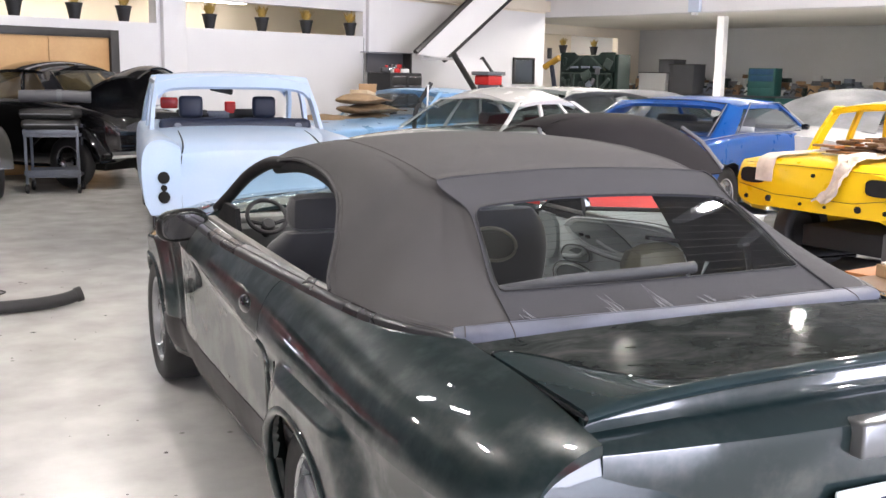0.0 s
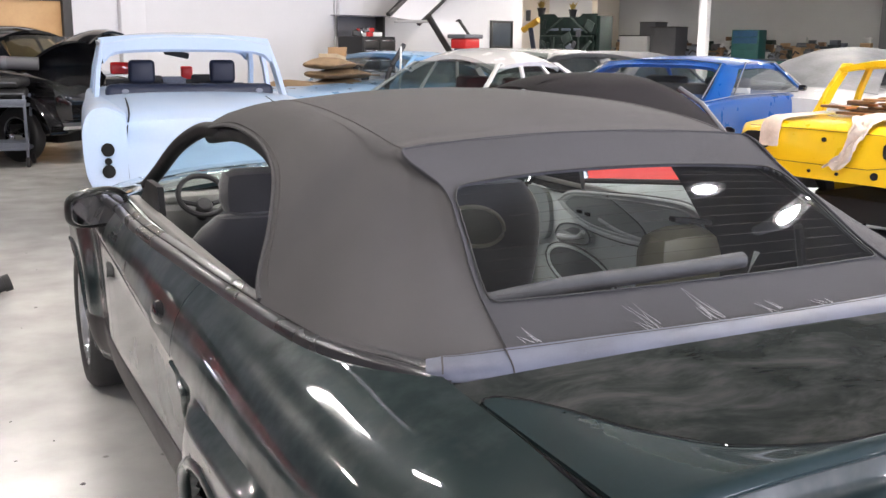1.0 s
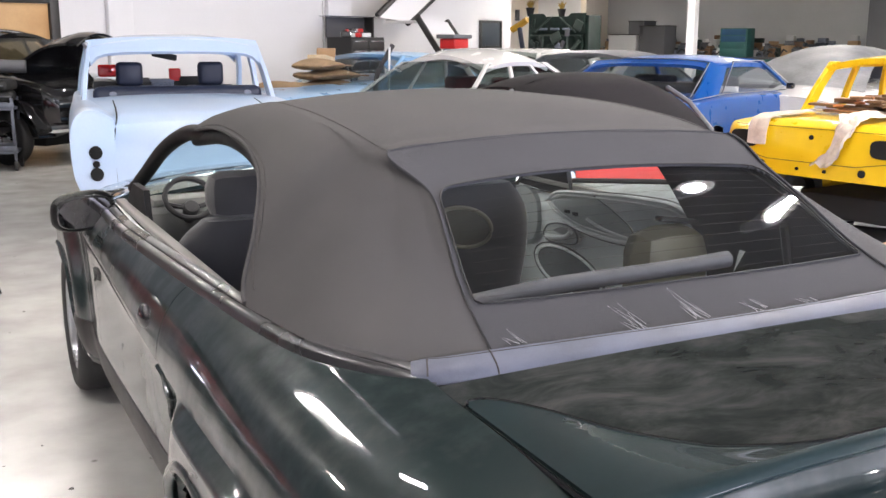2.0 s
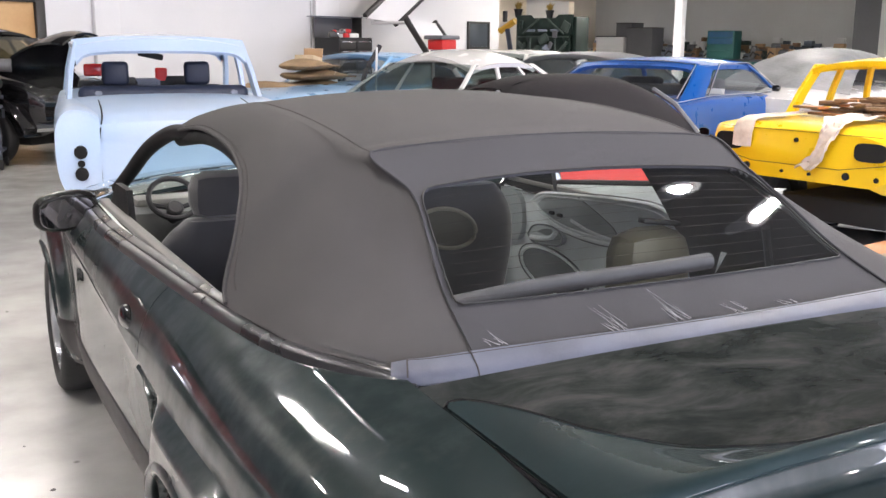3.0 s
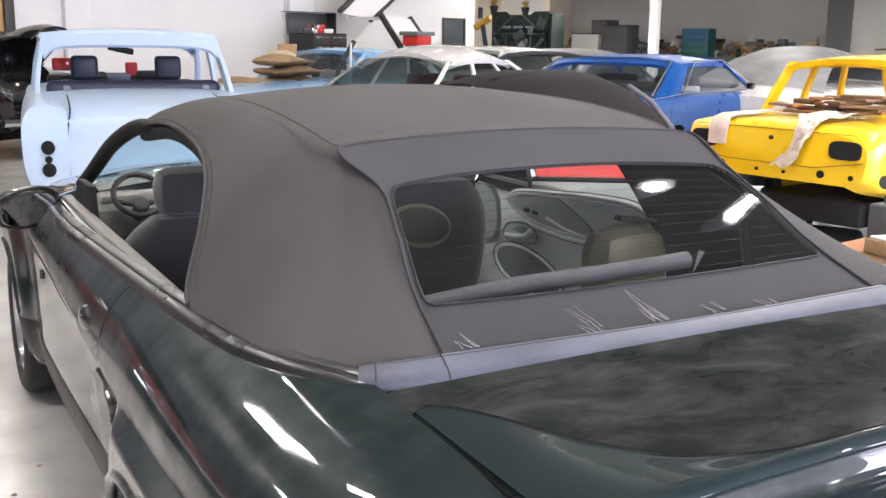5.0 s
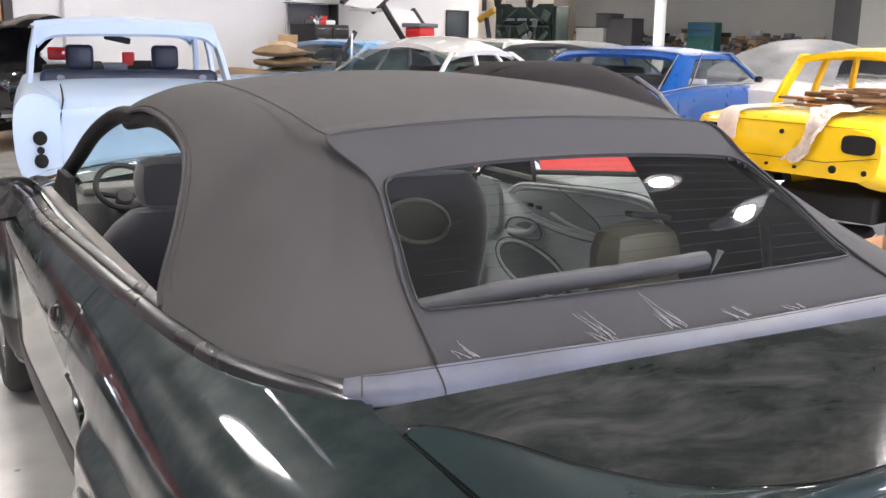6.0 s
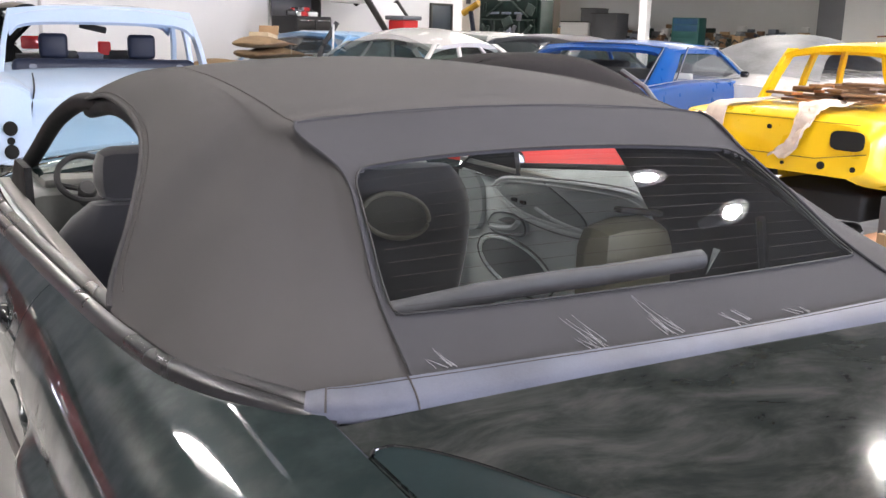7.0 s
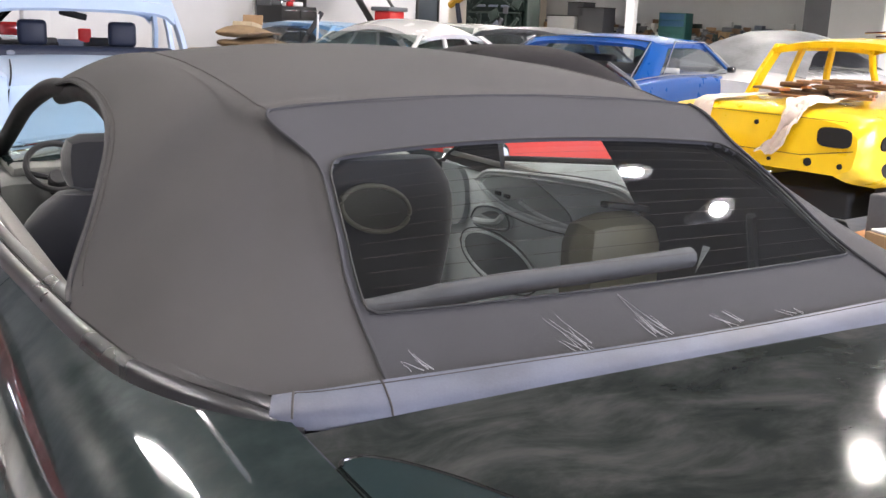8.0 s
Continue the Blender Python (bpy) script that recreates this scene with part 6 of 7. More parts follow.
bumper(car, -0.02, 0.76, 0.50, M["chrome"])
car_wheels(car, 0.83, (0.85, 3.35), 0.31, 0.17, M["chrome"])

# red saloon tail with chrome bumper
car = thing("saloon_car", pose(-3.35, 3.72, 0, 0, 0, 4), "glossy red classic saloon with chrome bumper and square tail lamps", "car")
body_shell(car, [(0.0, 0.80, 0.46, 0.84, 0.93), (0.05, 0.86, 0.42, 0.88, 0.96), (0.7, 0.89, 0.30, 0.93, 1.00), (1.4, 0.90, 0.24, 0.95, 1.0), (3.0, 0.90, 0.24, 0.95, 0.99), (3.6, 0.89, 0.26, 0.92, 0.97), (4.5, 0.86, 0.34, 0.84, 0.92), (4.65, 0.80, 0.42, 0.78, 0.86)], M["red_paint"], wheels=((1.0, 0.33), (3.75, 0.33)), r_arch=0.37)
# unseen roof and pillars, made black so the green car reflects less red
greenhouse(car, 1.1, 1.5, 2.75, 3.2, 0.78, 0.64, 0.98, 1.36, M["black_gloss"], crown=0.05, posts=(2.1,), cw=0.1)
for s in (-1, 1):
    bm = bmesh.new()
    tube(bm, [(s * 0.60, -0.012, 0.61), (s * 0.785, -0.012, 0.61), (s * 0.775, -0.012, 0.79), (s * 0.60, -0.012, 0.79)], 0.012, 6, closed=True)
    lamp = part("tail_lamp_bezel", bm, M["chrome"], car, "square chrome tail lamp frame")
    box_part("lens", (s * 0.61, -0.018, 0.70), (s * 0.775, 0.01, 0.785), M["red_lens"], lamp)
    box_part("reverse_lens", (s * 0.61, -0.018, 0.615), (s * 0.775, 0.01, 0.695), M["inner_grey"], lamp)
    bm = bmesh.new()
    tube(bm, [(s * 0.66, -0.022, 0.70), (s * 0.735, -0.022, 0.70)], 0.012, 6)
    part("lamp_badge", bm, M["chrome"], lamp)
    bm = bmesh.new()
    tube(bm, [(s * 0.40, -0.01, 0.855), (s * 0.76, -0.008, 0.86), (s * 0.835, 0.0, 0.81), (s * 0.845, 0.02, 0.62), (s * 0.83, 0.02, 0.54)], 0.016, 8)
    part("tail_trim", bm, M["chrome"], car, "chrome tail outline strip")
bumper(car, -0.06, 0.93, 0.49, M["chrome"], h=0.16, bend=0.10)
car_wheels(car, 0.90, (1.0, 3.75), 0.33, 0.2, M["chrome"])

# dark pre-war saloon with its boot open
car = thing("vintage_car", pose(-2.22, 9.75, 0, 0, 0, 6), "tall dark olive pre-war saloon with the tail panel removed", "car")
body_shell(car, [(0.0, 0.60, 0.42, 0.92, 1.10), (0.12, 0.72, 0.36, 1.02, 1.18), (0.6, 0.78, 0.32, 1.12, 1.24), (1.2, 0.80, 0.30, 1.15, 1.25), (2.8, 0.80, 0.30, 1.12, 1.22), (3.2, 0.60, 0.34, 1.02, 1.15), (4.4, 0.42, 0.40, 0.95, 1.08)], M["olive_primer"], wheels=())
greenhouse(car, 0.30, 0.75, 2.4, 2.8, 0.70, 0.60, 1.18, 1.56, M["olive_primer"], crown=0.14, posts=(1.6,), cw=0.28, round_roof=2.2, glazed=True)
box_part("tail_panel", (-0.55, -0.03, 0.66), (0.52, 0.04, 1.10), M["slate_primer"], car, "slate grey primed tail panel", 0.02)
box_part("boot_cavity", (-0.02, -0.035, 0.45), (0.50, 0.0, 0.655), M["hole"], car, "open dark boot cavity", 0.004)
box_part("boot_floor", (-0.02, -0.09, 0.42), (0.50, 0.02, 0.449), M["steel"], car, "bare grey boot floor")
for s in (-1, 1):
    rows = []
    for k in range(16):
        a = math.pi * (k / 15) * 0.95
        rows.append([Vector((s * (0.62 + 0.26 * f ** 0.6), 0.62 - 0.58 * math.cos(a), 0.40 + (0.50 - 0.12 * f ** 3) * math.sin(a))) for f in (0, 0.2, 0.4, 0.6, 0.8, 0.93, 1.0)])
    INSIDE = (0, 0.6, 0.3)
    sheet("rear_fender", rows, M["olive_primer"], car, "glossy dark rear fender", thick=0.02)
    disc(car, "tail_lamp", (s * 0.70, -0.02, 0.52), 0.03, 0.03, M["chrome"])
car_wheels(car, 0.86, (0.62, 3.6), 0.34, 0.16, M["dark_trim"])

# black vintage coupe with raised boot lid
car = thing("vintage_car", pose(0.42, 11.25, 0, 0, 0, 40), "glossy black vintage coupe with its boot lid raised", "car")
body_shell(car, [(0.0, 0.62, 0.40, 0.80, 0.92), (0.15, 0.72, 0.34, 0.92, 1.02), (0.8, 0.80, 0.30, 1.02, 1.14), (1.4, 0.82, 0.28, 1.08, 1.18), (2.6, 0.80, 0.30, 1.05, 1.15), (3.2, 0.62, 0.34, 0.98, 1.10), (4.3, 0.42, 0.42, 0.90, 1.02)], M["black_gloss"])
greenhouse(car, 0.70, 1.20, 2.3, 2.65, 0.70, 0.58, 1.12, 1.50, M["black_gloss"], crown=0.15, posts=(1.6,), cw=0.30, round_roof=2.2)
rows = []
for i in range(13):
    u = -1 + 2 * i / 12
    rows.append([Vector((u * (0.62 - 0.22 * f ** 2), 0.72 - 0.85 * f, 1.12 + 0.48 * math.sin(f * 1.9) * (1 - 0.3 * u * u))) for f in [k / 10 for k in range(11)]])
INSIDE = (0, 0.4, 0.4)
sheet("boot_lid", rows, M["black_gloss"], car, "raised glossy black boot lid", thick=0.03)
for s in (-1, 1):
    rows = []
    for k in range(16):
        a = math.pi * (k / 15) * 0.95
        rows.append([Vector((s * (0.62 + 0.27 * f ** 0.6), 0.70 - 0.62 * math.cos(a), 0.36 + (0.50 - 0.12 * f ** 3) * math.sin(a))) for f in (0, 0.2, 0.4, 0.6, 0.8, 0.93, 1.0)])
    INSIDE = (0, 0.6, 0.3)
    sheet("rear_fender", rows, M["black_gloss"], car, thick=0.02)
bumper(car, -0.12, 0.80, 0.46, M["chrome"], h=0.09)
car_wheels(car, 0.88, (0.70, 3.5), 0.34, 0.16, M["chrome"])

# white coupe with a red cabin
car = thing("coupe_car", pose(5.35, 8.15, 0, 0, 0, 112), "small white classic coupe with a red cabin", "car")
body_shell(car, [(0.0, 0.68, 0.36, 0.74, 0.86), (0.5, 0.78, 0.28, 0.84, 0.96), (1.2, 0.82, 0.24, 0.90, 1.0), (2.6, 0.82, 0.24, 0.88, 0.98), (3.7, 0.76, 0.30, 0.80, 0.90), (4.0, 0.66, 0.4, 0.70, 0.80)], M["white_paint"], wheels=((0.75, 0.32), (3.15, 0.32)), r_arch=0.33)
greenhouse(car, 0.70, 1.25, 2.25, 2.75, 0.74, 0.58, 0.98, 1.27, M["white_paint"], crown=0.15, posts=(1.35, 2.0), cw=0.06, pr=0.024, round_roof=2.0, glass_mat=M["car_glass"])
for s in (-1, 1):
    box_part("front_seat", (s * 0.32 - 0.22, 1.5, 0.7), (s * 0.32 + 0.22, 1.62, 1.12), M["maroon"], car, "dark red vinyl seat", 0.04)
box_part("parcel_shelf", (-0.6, 0.85, 0.95), (0.6, 1.3, 1.01), M["maroon"], car, bevel=0.02)
car_wheels(car, 0.80, (0.75, 3.15), 0.30, 0.16, M["chrome"])

# sky-blue long car behind
car = thing("coupe_car", pose(6.1, 11.5, 0, 0, 0, 113), "sky-blue classic car with a pale interior", "car")
body_shell(car, [(0.0, 0.84, 0.40, 0.74, 0.84), (0.6, 0.92, 0.28, 0.84, 0.94), (1.6, 0.93, 0.24, 0.88, 0.97), (3.0, 0.93, 0.24, 0.87, 0.95), (4.8, 0.90, 0.32, 0.80, 0.90), (5.1, 0.82, 0.40, 0.72, 0.82)], M["sky_blue"], wheels=((1.0, 0.34), (3.95, 0.34)))
greenhouse(car, 0.95, 1.60, 2.55, 3.15, 0.80, 0.66, 0.95, 1.30, M["sky_blue"], crown=0.05, cw=0.10, posts=(), glass_mat=M["pale_glass"])
box_part("front_seat", (-0.7, 1.9, 0.7), (0.7, 2.05, 1.05), M["white_paint"], car, "white vinyl bench seat", 0.05)
car_wheels(car, 0.92, (1.0, 3.95), 0.33, 0.17, M["chrome"])

# white-topped convertible
car = thing("convertible_car", pose(8.3, 11.6, 0, 0, 0, 112), "white convertible with a raised white top", "car")
body_shell(car, [(0.0, 0.84, 0.40, 0.74, 0.84), (0.6, 0.90, 0.28, 0.84, 0.94), (1.6, 0.91, 0.24, 0.88, 0.97), (3.0, 0.91, 0.24, 0.87, 0.95), (4.5, 0.88, 0.32, 0.80, 0.90), (4.8, 0.80, 0.40, 0.72, 0.82)], M["white_paint"], wheels=((0.95, 0.34), (3.7, 0.34)))
greenhouse(car, 0.75, 1.25, 2.6, 3.1, 0.80, 0.64, 0.95, 1.33, M["white_paint"], crown=0.06, cw=0.45, glass_mat=M["car_glass"])
car_wheels(car, 0.90, (0.95, 3.7), 0.33, 0.17, M["chrome"])

# silver-grey fastback
car = thing("coupe_car", pose(4.75, 8.3, 0, 0, 0, -66), "silver-grey dusty fastback coupe", "car")
body_shell(car, [(0.0, 0.82, 0.40, 0.74, 0.84), (0.8, 0.90, 0.26, 0.88, 0.96), (1.6, 0.91, 0.24, 0.90, 0.98), (3.0, 0.91, 0.24, 0.89, 0.96), (4.5, 0.88, 0.32, 0.80, 0.90), (4.8, 0.80, 0.40, 0.72, 0.82)], M["silver_paint"], wheels=((0.95, 0.34), (3.7, 0.34)))
greenhouse(car, 0.45, 1.45, 2.5, 3.1, 0.80, 0.62, 0.96, 1.31, M["silver_paint"], crown=0.07, cw=0.25, glass_mat=M["pale_glass"])
car_wheels(car, 0.90, (0.95, 3.7), 0.33, 0.17, M["chrome"])

# white car under a plastic sheet
car = thing("covered_car", pose(6.75, 6.35, 0, 0, 0, -70), "white car wrapped in a cloudy plastic sheet", "car")
body_shell(car, [(0.0, 0.80, 0.36, 0.78, 0.92), (0.7, 0.86, 0.26, 0.92, 1.02), (1.6, 0.88, 0.24, 0.94, 1.04), (3.0, 0.88, 0.24, 0.92, 1.02), (4.4, 0.82, 0.34, 0.80, 0.90)], M["white_paint"], wheels=((0.95, 0.34), (3.5, 0.34)))
rows = []
for i in range(41):
    u = -1 + 2 * i / 40
    prof = spline([(0.55, 0.98), (0.85, 1.16), (1.25, 1.36), (1.7, 1.44), (2.3, 1.43), (2.8, 1.28), (3.25, 1.03)], 44)
    row = []
    for y, z in prof:
        hw = 0.84 - 0.22 * (z - 0.98) / 0.46
        e = abs(u) ** 3
        wob = 0.02 * noise.noise(Vector((u * 4, y * 5, 0.3)))
        row.append(Vector((u * hw, y + wob, z - 0.16 * e * (z - 0.95) / 0.46 + wob)))
    rows.append(row)
INSIDE = (0, 1.8, 0.6)
sheet("plastic_cover", rows, M["plastic_sheet"], car, "wrinkled cloudy plastic sheet", thick=0.004)
car_wheels(car, 0.86, (0.95, 3.5), 0.33, 0.17, M["chrome"])


# ---- fixtures on the walls ----
def slab(name, pts, y0, y1, m, mat, parent=None, label="", bevel=0.0):
    """A flat plate: an outline in x, z, from y0 to y1."""
    bm = bmesh.new()
    a = [bm.verts.new(m @ Vector((x, y0, z))) for x, z in pts]
    b = [bm.verts.new(m @ Vector((x, y1, z))) for x, z in pts]
    bm.faces.new(a)
    bm.faces.new(b[::-1])
    n = len(pts)
    for k in range(n):
        bm.faces.new((a[k], b[k], b[(k + 1) % n], a[(k + 1) % n]))
    return part(name, bm, mat, parent, label, smooth=False)


stairs = tagged(new("staircase"), "white switchback staircase with solid sides and dark rails", "staircase", kind="structure")
slab("stringer", [(5.54, 1.90), (8.34, 3.83), (9.43, 3.83), (6.33, 1.83)], -1.10, -1.02, MA, M["wall"], stairs)
slab("stringer", [(5.54, 1.88), (6.33, 1.81), (8.35, 0.0), (7.35, 0.0)], -2.05, -1.97, MA, M["wall"], stairs)
for p, q, y in (((5.54, 1.93), (8.34, 3.86), -1.06), ((6.33, 1.80), (9.43, 3.80), -1.06), ((5.54, 1.90), (7.35, 0.02), -2.01), ((6.33, 1.83), (8.35, 0.02), -2.01)):
    bm = bmesh.new()
    tube(bm, [MA @ Vector((p[0], y, p[1])), MA @ Vector((q[0], y, q[1]))], 0.055, 8)
    part("hand_rail", bm, M["dark_trim"], stairs, "dark square-edged rail")
for k in range(11):
    z = 1.90 + 0.175 * k
    box_part("tread", (6.3 + 0.262 * k, -1.0, z - 0.05), (6.58 + 0.262 * k, -0.55, z), M["grey_wall"], stairs, m=MA)
for k in range(10):
    z = 0.175 * (k + 1)
    box_part("tread", (8.1 - 0.20 * k, -1.96, z - 0.05), (8.36 - 0.20 * k, -1.62, z), M["grey_wall"], stairs, m=MA)
box_part("landing", (5.62, -1.96, 1.80), (6.20, -1.12, 1.84), M["wall"], stairs, m=MA)


def planter(m):
    t = thing("planter", m, "black flower pot with a dry yellow plant on the sill", "plant pot", "plants on the window sills")
    bm = bmesh.new()
    lathe(bm, [(0, 0), (0.075, 0), (0.115, 0.20), (0.125, 0.20), (0.125, 0.235), (0.105, 0.235), (0.10, 0.21), (0, 0.21)], None, 20)
    part("pot", bm, M["black_matt"], t)
    bm = bmesh.new()
    for k in range(70):
        a, e, h = random.uniform(0, 6.28), random.uniform(0.02, 0.17), random.uniform(0.08, 0.26)
        p = Vector((0.04 * math.cos(a), 0.04 * math.sin(a), 0.21))
        q = Vector((e * math.cos(a), e * math.sin(a), 0.21 + h))
        s = Vector((-math.sin(a), math.cos(a), 0)) * 0.012
        mid = (p + q) / 2 + Vector((0, 0, 0.03))
        v = [bm.verts.new(x) for x in (p, mid - s, q, mid + s)]
        bm.faces.new(v)
    part("leaves", bm, M["straw"], t, "dry yellow leaves")
    return t


pot0 = planter(MA @ pose(-2.25, 0.10, 2.265))
for s_, z in ((-1.49, 2.265), (-0.58, 2.265), (0.23, 2.265), (1.80, 2.225), (2.88, 2.225), (3.88, 2.225), (4.95, 2.225)):
    copy_thing(pot0, MA @ pose(s_, 0.10, z, 0, 0, s_ * 80))
for y in (4.2, 5.6):
    copy_thing(pot0, MB @ pose(-2.9, y, 2.152, 0, 0, y * 50))

sign = thing("exit_sign", MA @ pose(-1.02, -0.16, 2.80), "small white exit sign with red marks", "sign")
box_part("box", (-0.18, -0.10, 0.02), (0.18, -0.002, 0.17), M["paper"], sign)
for k in range(4):
    box_part("mark", (-0.12 + 0.065 * k, -0.105, 0.05), (-0.08 + 0.065 * k, -0.101, 0.14), M["red_plastic"], sign, bevel=0)
pic = thing("wall_cabinet", MA @ pose(-2.62, 0, 1.77), "small brown glazed cabinet on the wall", "cabinet")
box_part("case", (-0.21, -0.12, 0), (0.21, -0.002, 0.35), M["brown_wood"], pic)
box_part("panel", (-0.14, -0.128, 0.06), (0.17, -0.121, 0.29), M["dark_grey"], pic)
board = thing("notice_board", MA @ pose(10.19, 0, 1.34), "dark grey board in a black frame on the wall", "notice board")
box_part("panel", (-0.33, -0.03, 0.05), (0.33, -0.004, 0.54), M["slate_primer"], board)
for lo, hi in (((-0.39, -0.05, 0), (-0.331, -0.002, 0.59)), ((0.331, -0.05, 0), (0.39, -0.002, 0.59)), ((-0.33, -0.05, 0), (0.33, -0.002, 0.049)), ((-0.33, -0.05, 0.541), (0.33, -0.002, 0.59))):
    box_part("frame", lo, hi, M["dark_trim"], board)
cable = thing("wall_cable", MA @ pose(5.26, 0, 0), "thin grey conduit running down the wall", "conduit")
bm = bmesh.new()
tube(bm, [(-0.06, -0.02, 0.3), (-0.06, -0.02, 2.2)], 0.012, 6)
part("pipe", bm, M["grey_wall"], cable)

# ---- along the far wall ----
chest = thing("tool_chest", MA @ pose(4.85, -1.2, 0), "black steel tool chest with many drawers, cluttered on top", "tool chest")
box_part("cabinet", (-0.40, -0.30, 0.12), (0.40, 0.30, 1.55), M["black_matt"], chest, bevel=0.01)
for col in (-1, 1):
    for k in range(8):
        z = 0.20 + 0.165 * k
        d = box_part("drawer", (col * 0.20 - 0.185, -0.32, z), (col * 0.20 + 0.185, -0.301, z + 0.15), M["dark_trim"], chest, bevel=0.004)
        box_part("handle", (col * 0.20 - 0.15, -0.335, z + 0.12), (col * 0.20 + 0.15, -0.321, z + 0.135), M["chrome"], d, bevel=0.002)
for x in (-0.33, 0.33):
    for y in (-0.22, 0.22):
        bm = bmesh.new()
        lathe(bm, [(0, -0.02), (0.06, -0.02), (0.06, 0.02), (0, 0.02)], pose(x, y, 0.06, 90), 16)
        part("castor", bm, M["rubber"], chest)
hood = thing("wall_shelf", MA @ pose(5.62, -0.105, 1.55), "dark open wall shelf stacked with small tools", "shelf")
box_part("back", (-0.45, -0.04, 0.0), (0.52, -0.004, 0.36), M["dark_grey"], hood)
box_part("top", (-0.60, -0.25, 0.37), (0.60, -0.004, 0.382), M["steel"], hood)
box_part("side", (0.521, -0.25, -0.1), (0.56, -0.004, 0.369), M["dark_trim"], hood)
random.seed(11)
for k in range(14):
    x, w, h = random.uniform(4.52, 5.2), random.uniform(0.03, 0.09), random.uniform(0.04, 0.15)
    y = -1.2 + random.uniform(-0.2, 0.2)
    mt = random.choice(["red_plastic", "dark_trim", "paper", "steel", "chrome", "red_plastic"])
    t = thing("tool_box", MA @ pose(x, y, 1.552, 0, 0, random.uniform(-40, 40)), "small workshop tool or can on the tool chest", "tool", "clutter on the tool chest")
    box_part("case", (-w, -w * 0.6, 0), (w, w * 0.6, h), M[mt], t, bevel=0.01)
    box_part("grip", (-w * 0.5, -0.01, h + 0.001), (w * 0.5, 0.01, h + 0.02), M["black_matt"], t, bevel=0.004)

bin_ = thing("parts_bin", MA @ pose(5.95, -2.5, 0), "red bin with a grey lid on a stand", "bin")
box_part("stand", (-0.14, -0.14, 0.0), (0.14, 0.14, 1.36), M["steel"], bin_, bevel=0.01)
box_part("tub", (-0.19, -0.17, 1.361), (0.19, 0.17, 1.53), M["red_plastic"], bin_, bevel=0.02)
box_part("lid", (-0.25, -0.2, 1.531), (0.25, 0.2, 1.60), M["silver_paint"], bin_, bevel=0.015)

table = thing("work_table", MA @ pose(1.30, -4.0, 0), "long work table piled with old upholstery", "table")
box_part("tabletop", (-0.85, -0.45, 0.80), (0.85, 0.45, 0.85), M["paper"], table, bevel=0.006)
for x in (-0.78, 0.78):
    for y in (-0.38, 0.38):
        box_part("leg", (x - 0.03, y - 0.03, 0), (x + 0.03, y + 0.03, 0.799), M["steel"], table)
for k, (x, z, w, rz) in enumerate(((0.10, 0.852, 0.62, 4), (0.22, 0.99, 0.50, -6), (0.05, 1.12, 0.36, 10), (-0.62, 0.852, 0.25, 30))):
    t = thing("seat_pad", MA @ pose(1.30 + x, -4.0 - 0.02 * k, z, 0, 0, rz), "worn brown curved seat pad in a pile", "seat pad", "pile of old upholstery")
    rows = []
    for i in range(17):
        u = -1 + 2 * i / 16
        ring = []
        g = max(0.0004, 1 - abs(u) ** 5) ** 0.5
        for q in range(16):
            a = 2 * math.pi * q / 16
            ring.append(Vector((u * w, g * 0.30 * math.cos(a) * (1 - 0.4 * u ** 4), 0.065 + g * 0.065 * math.sin(a) * (1 - 0.35 * u ** 4) + 0.012 * math.sin(5 * u + k) * (1 + math.sin(a)))))
        rows.append(ring + [ring[0]])
    INSIDE = (0, 0, 0.05)
    sheet("pad", rows, M["tan_foam"], t)
    bm = bmesh.new()
    tube(bm, [(-w * 0.9, -0.30, 0.05), (0, -0.365, 0.075), (w * 0.9, -0.30, 0.05)], 0.010, 6)
    part("piping", bm, M["brown_wood"], t)
t = thing("cardboard_box", MA @ pose(1.52, -3.9, 1.115, 0, 8, 25), "opened cardboard box with a torn flap", "box")
box_part("box_body", (-0.16, -0.13, 0), (0.16, 0.13, 0.18), M["cream_card"], t, bevel=0.004)
box_part("flap", (0.12, -0.14, 0.182), (0.15, 0.12, 0.30), M["card"], t, bevel=0.004)
t = thing("white_sack", MA @ pose(1.75, -3.95, 0.852), "crumpled white paper sack", "sack")
bm = bmesh.new()
bmesh.ops.create_icosphere(bm, subdivisions=3, radius=1.0, matrix=Matrix.Translation((0, 0, 0.13)) @ Matrix.Diagonal((0.20, 0.16, 0.13, 1)))
for v in bm.verts:
    v.co += 0.02 * noise.noise_vector(v.co * 9)
    v.co.z = max(v.co.z, 0.0)
part("sack", bm, M["paper"], t)

# stacked green bonnets and hoist in front of the store
rack = thing("panel_rack", MB @ pose(2.65, -1.5, 0), "tall rack of greasy dark green body panels", "panel rack")
for x in (-0.70, 0.70):
    box_part("upright", (x - 0.04, -0.2, 0), (x + 0.04, 0.2, 1.98), M["engine_green"], rack)
for z0, z1 in ((0.2, 0.9), (0.92, 1.62)):
    rows = [[Vector((-0.64 + 1.28 * i / 20, -0.22 + 0.05 * math.sin(i * 0.9) + 0.03 * math.cos(k * 1.7), z0 + (z1 - z0) * k / 10)) for k in range(11)] for i in range(21)]
    INSIDE = (0, 1.0, 1.0)
    sheet("bonnet", rows, M["engine_green"], rack, "greasy dark green bonnet panel", thick=0.03)
for p, q in (((-0.6, 0.3), (0.6, 1.5)), ((0.6, 0.3), (-0.6, 1.5))):
    bm = bmesh.new()
    tube(bm, [(p[0], -0.30, p[1]), (q[0], -0.30, q[1])], 0.035, 8)
    part("brace", bm, M["rack_brace"], rack)
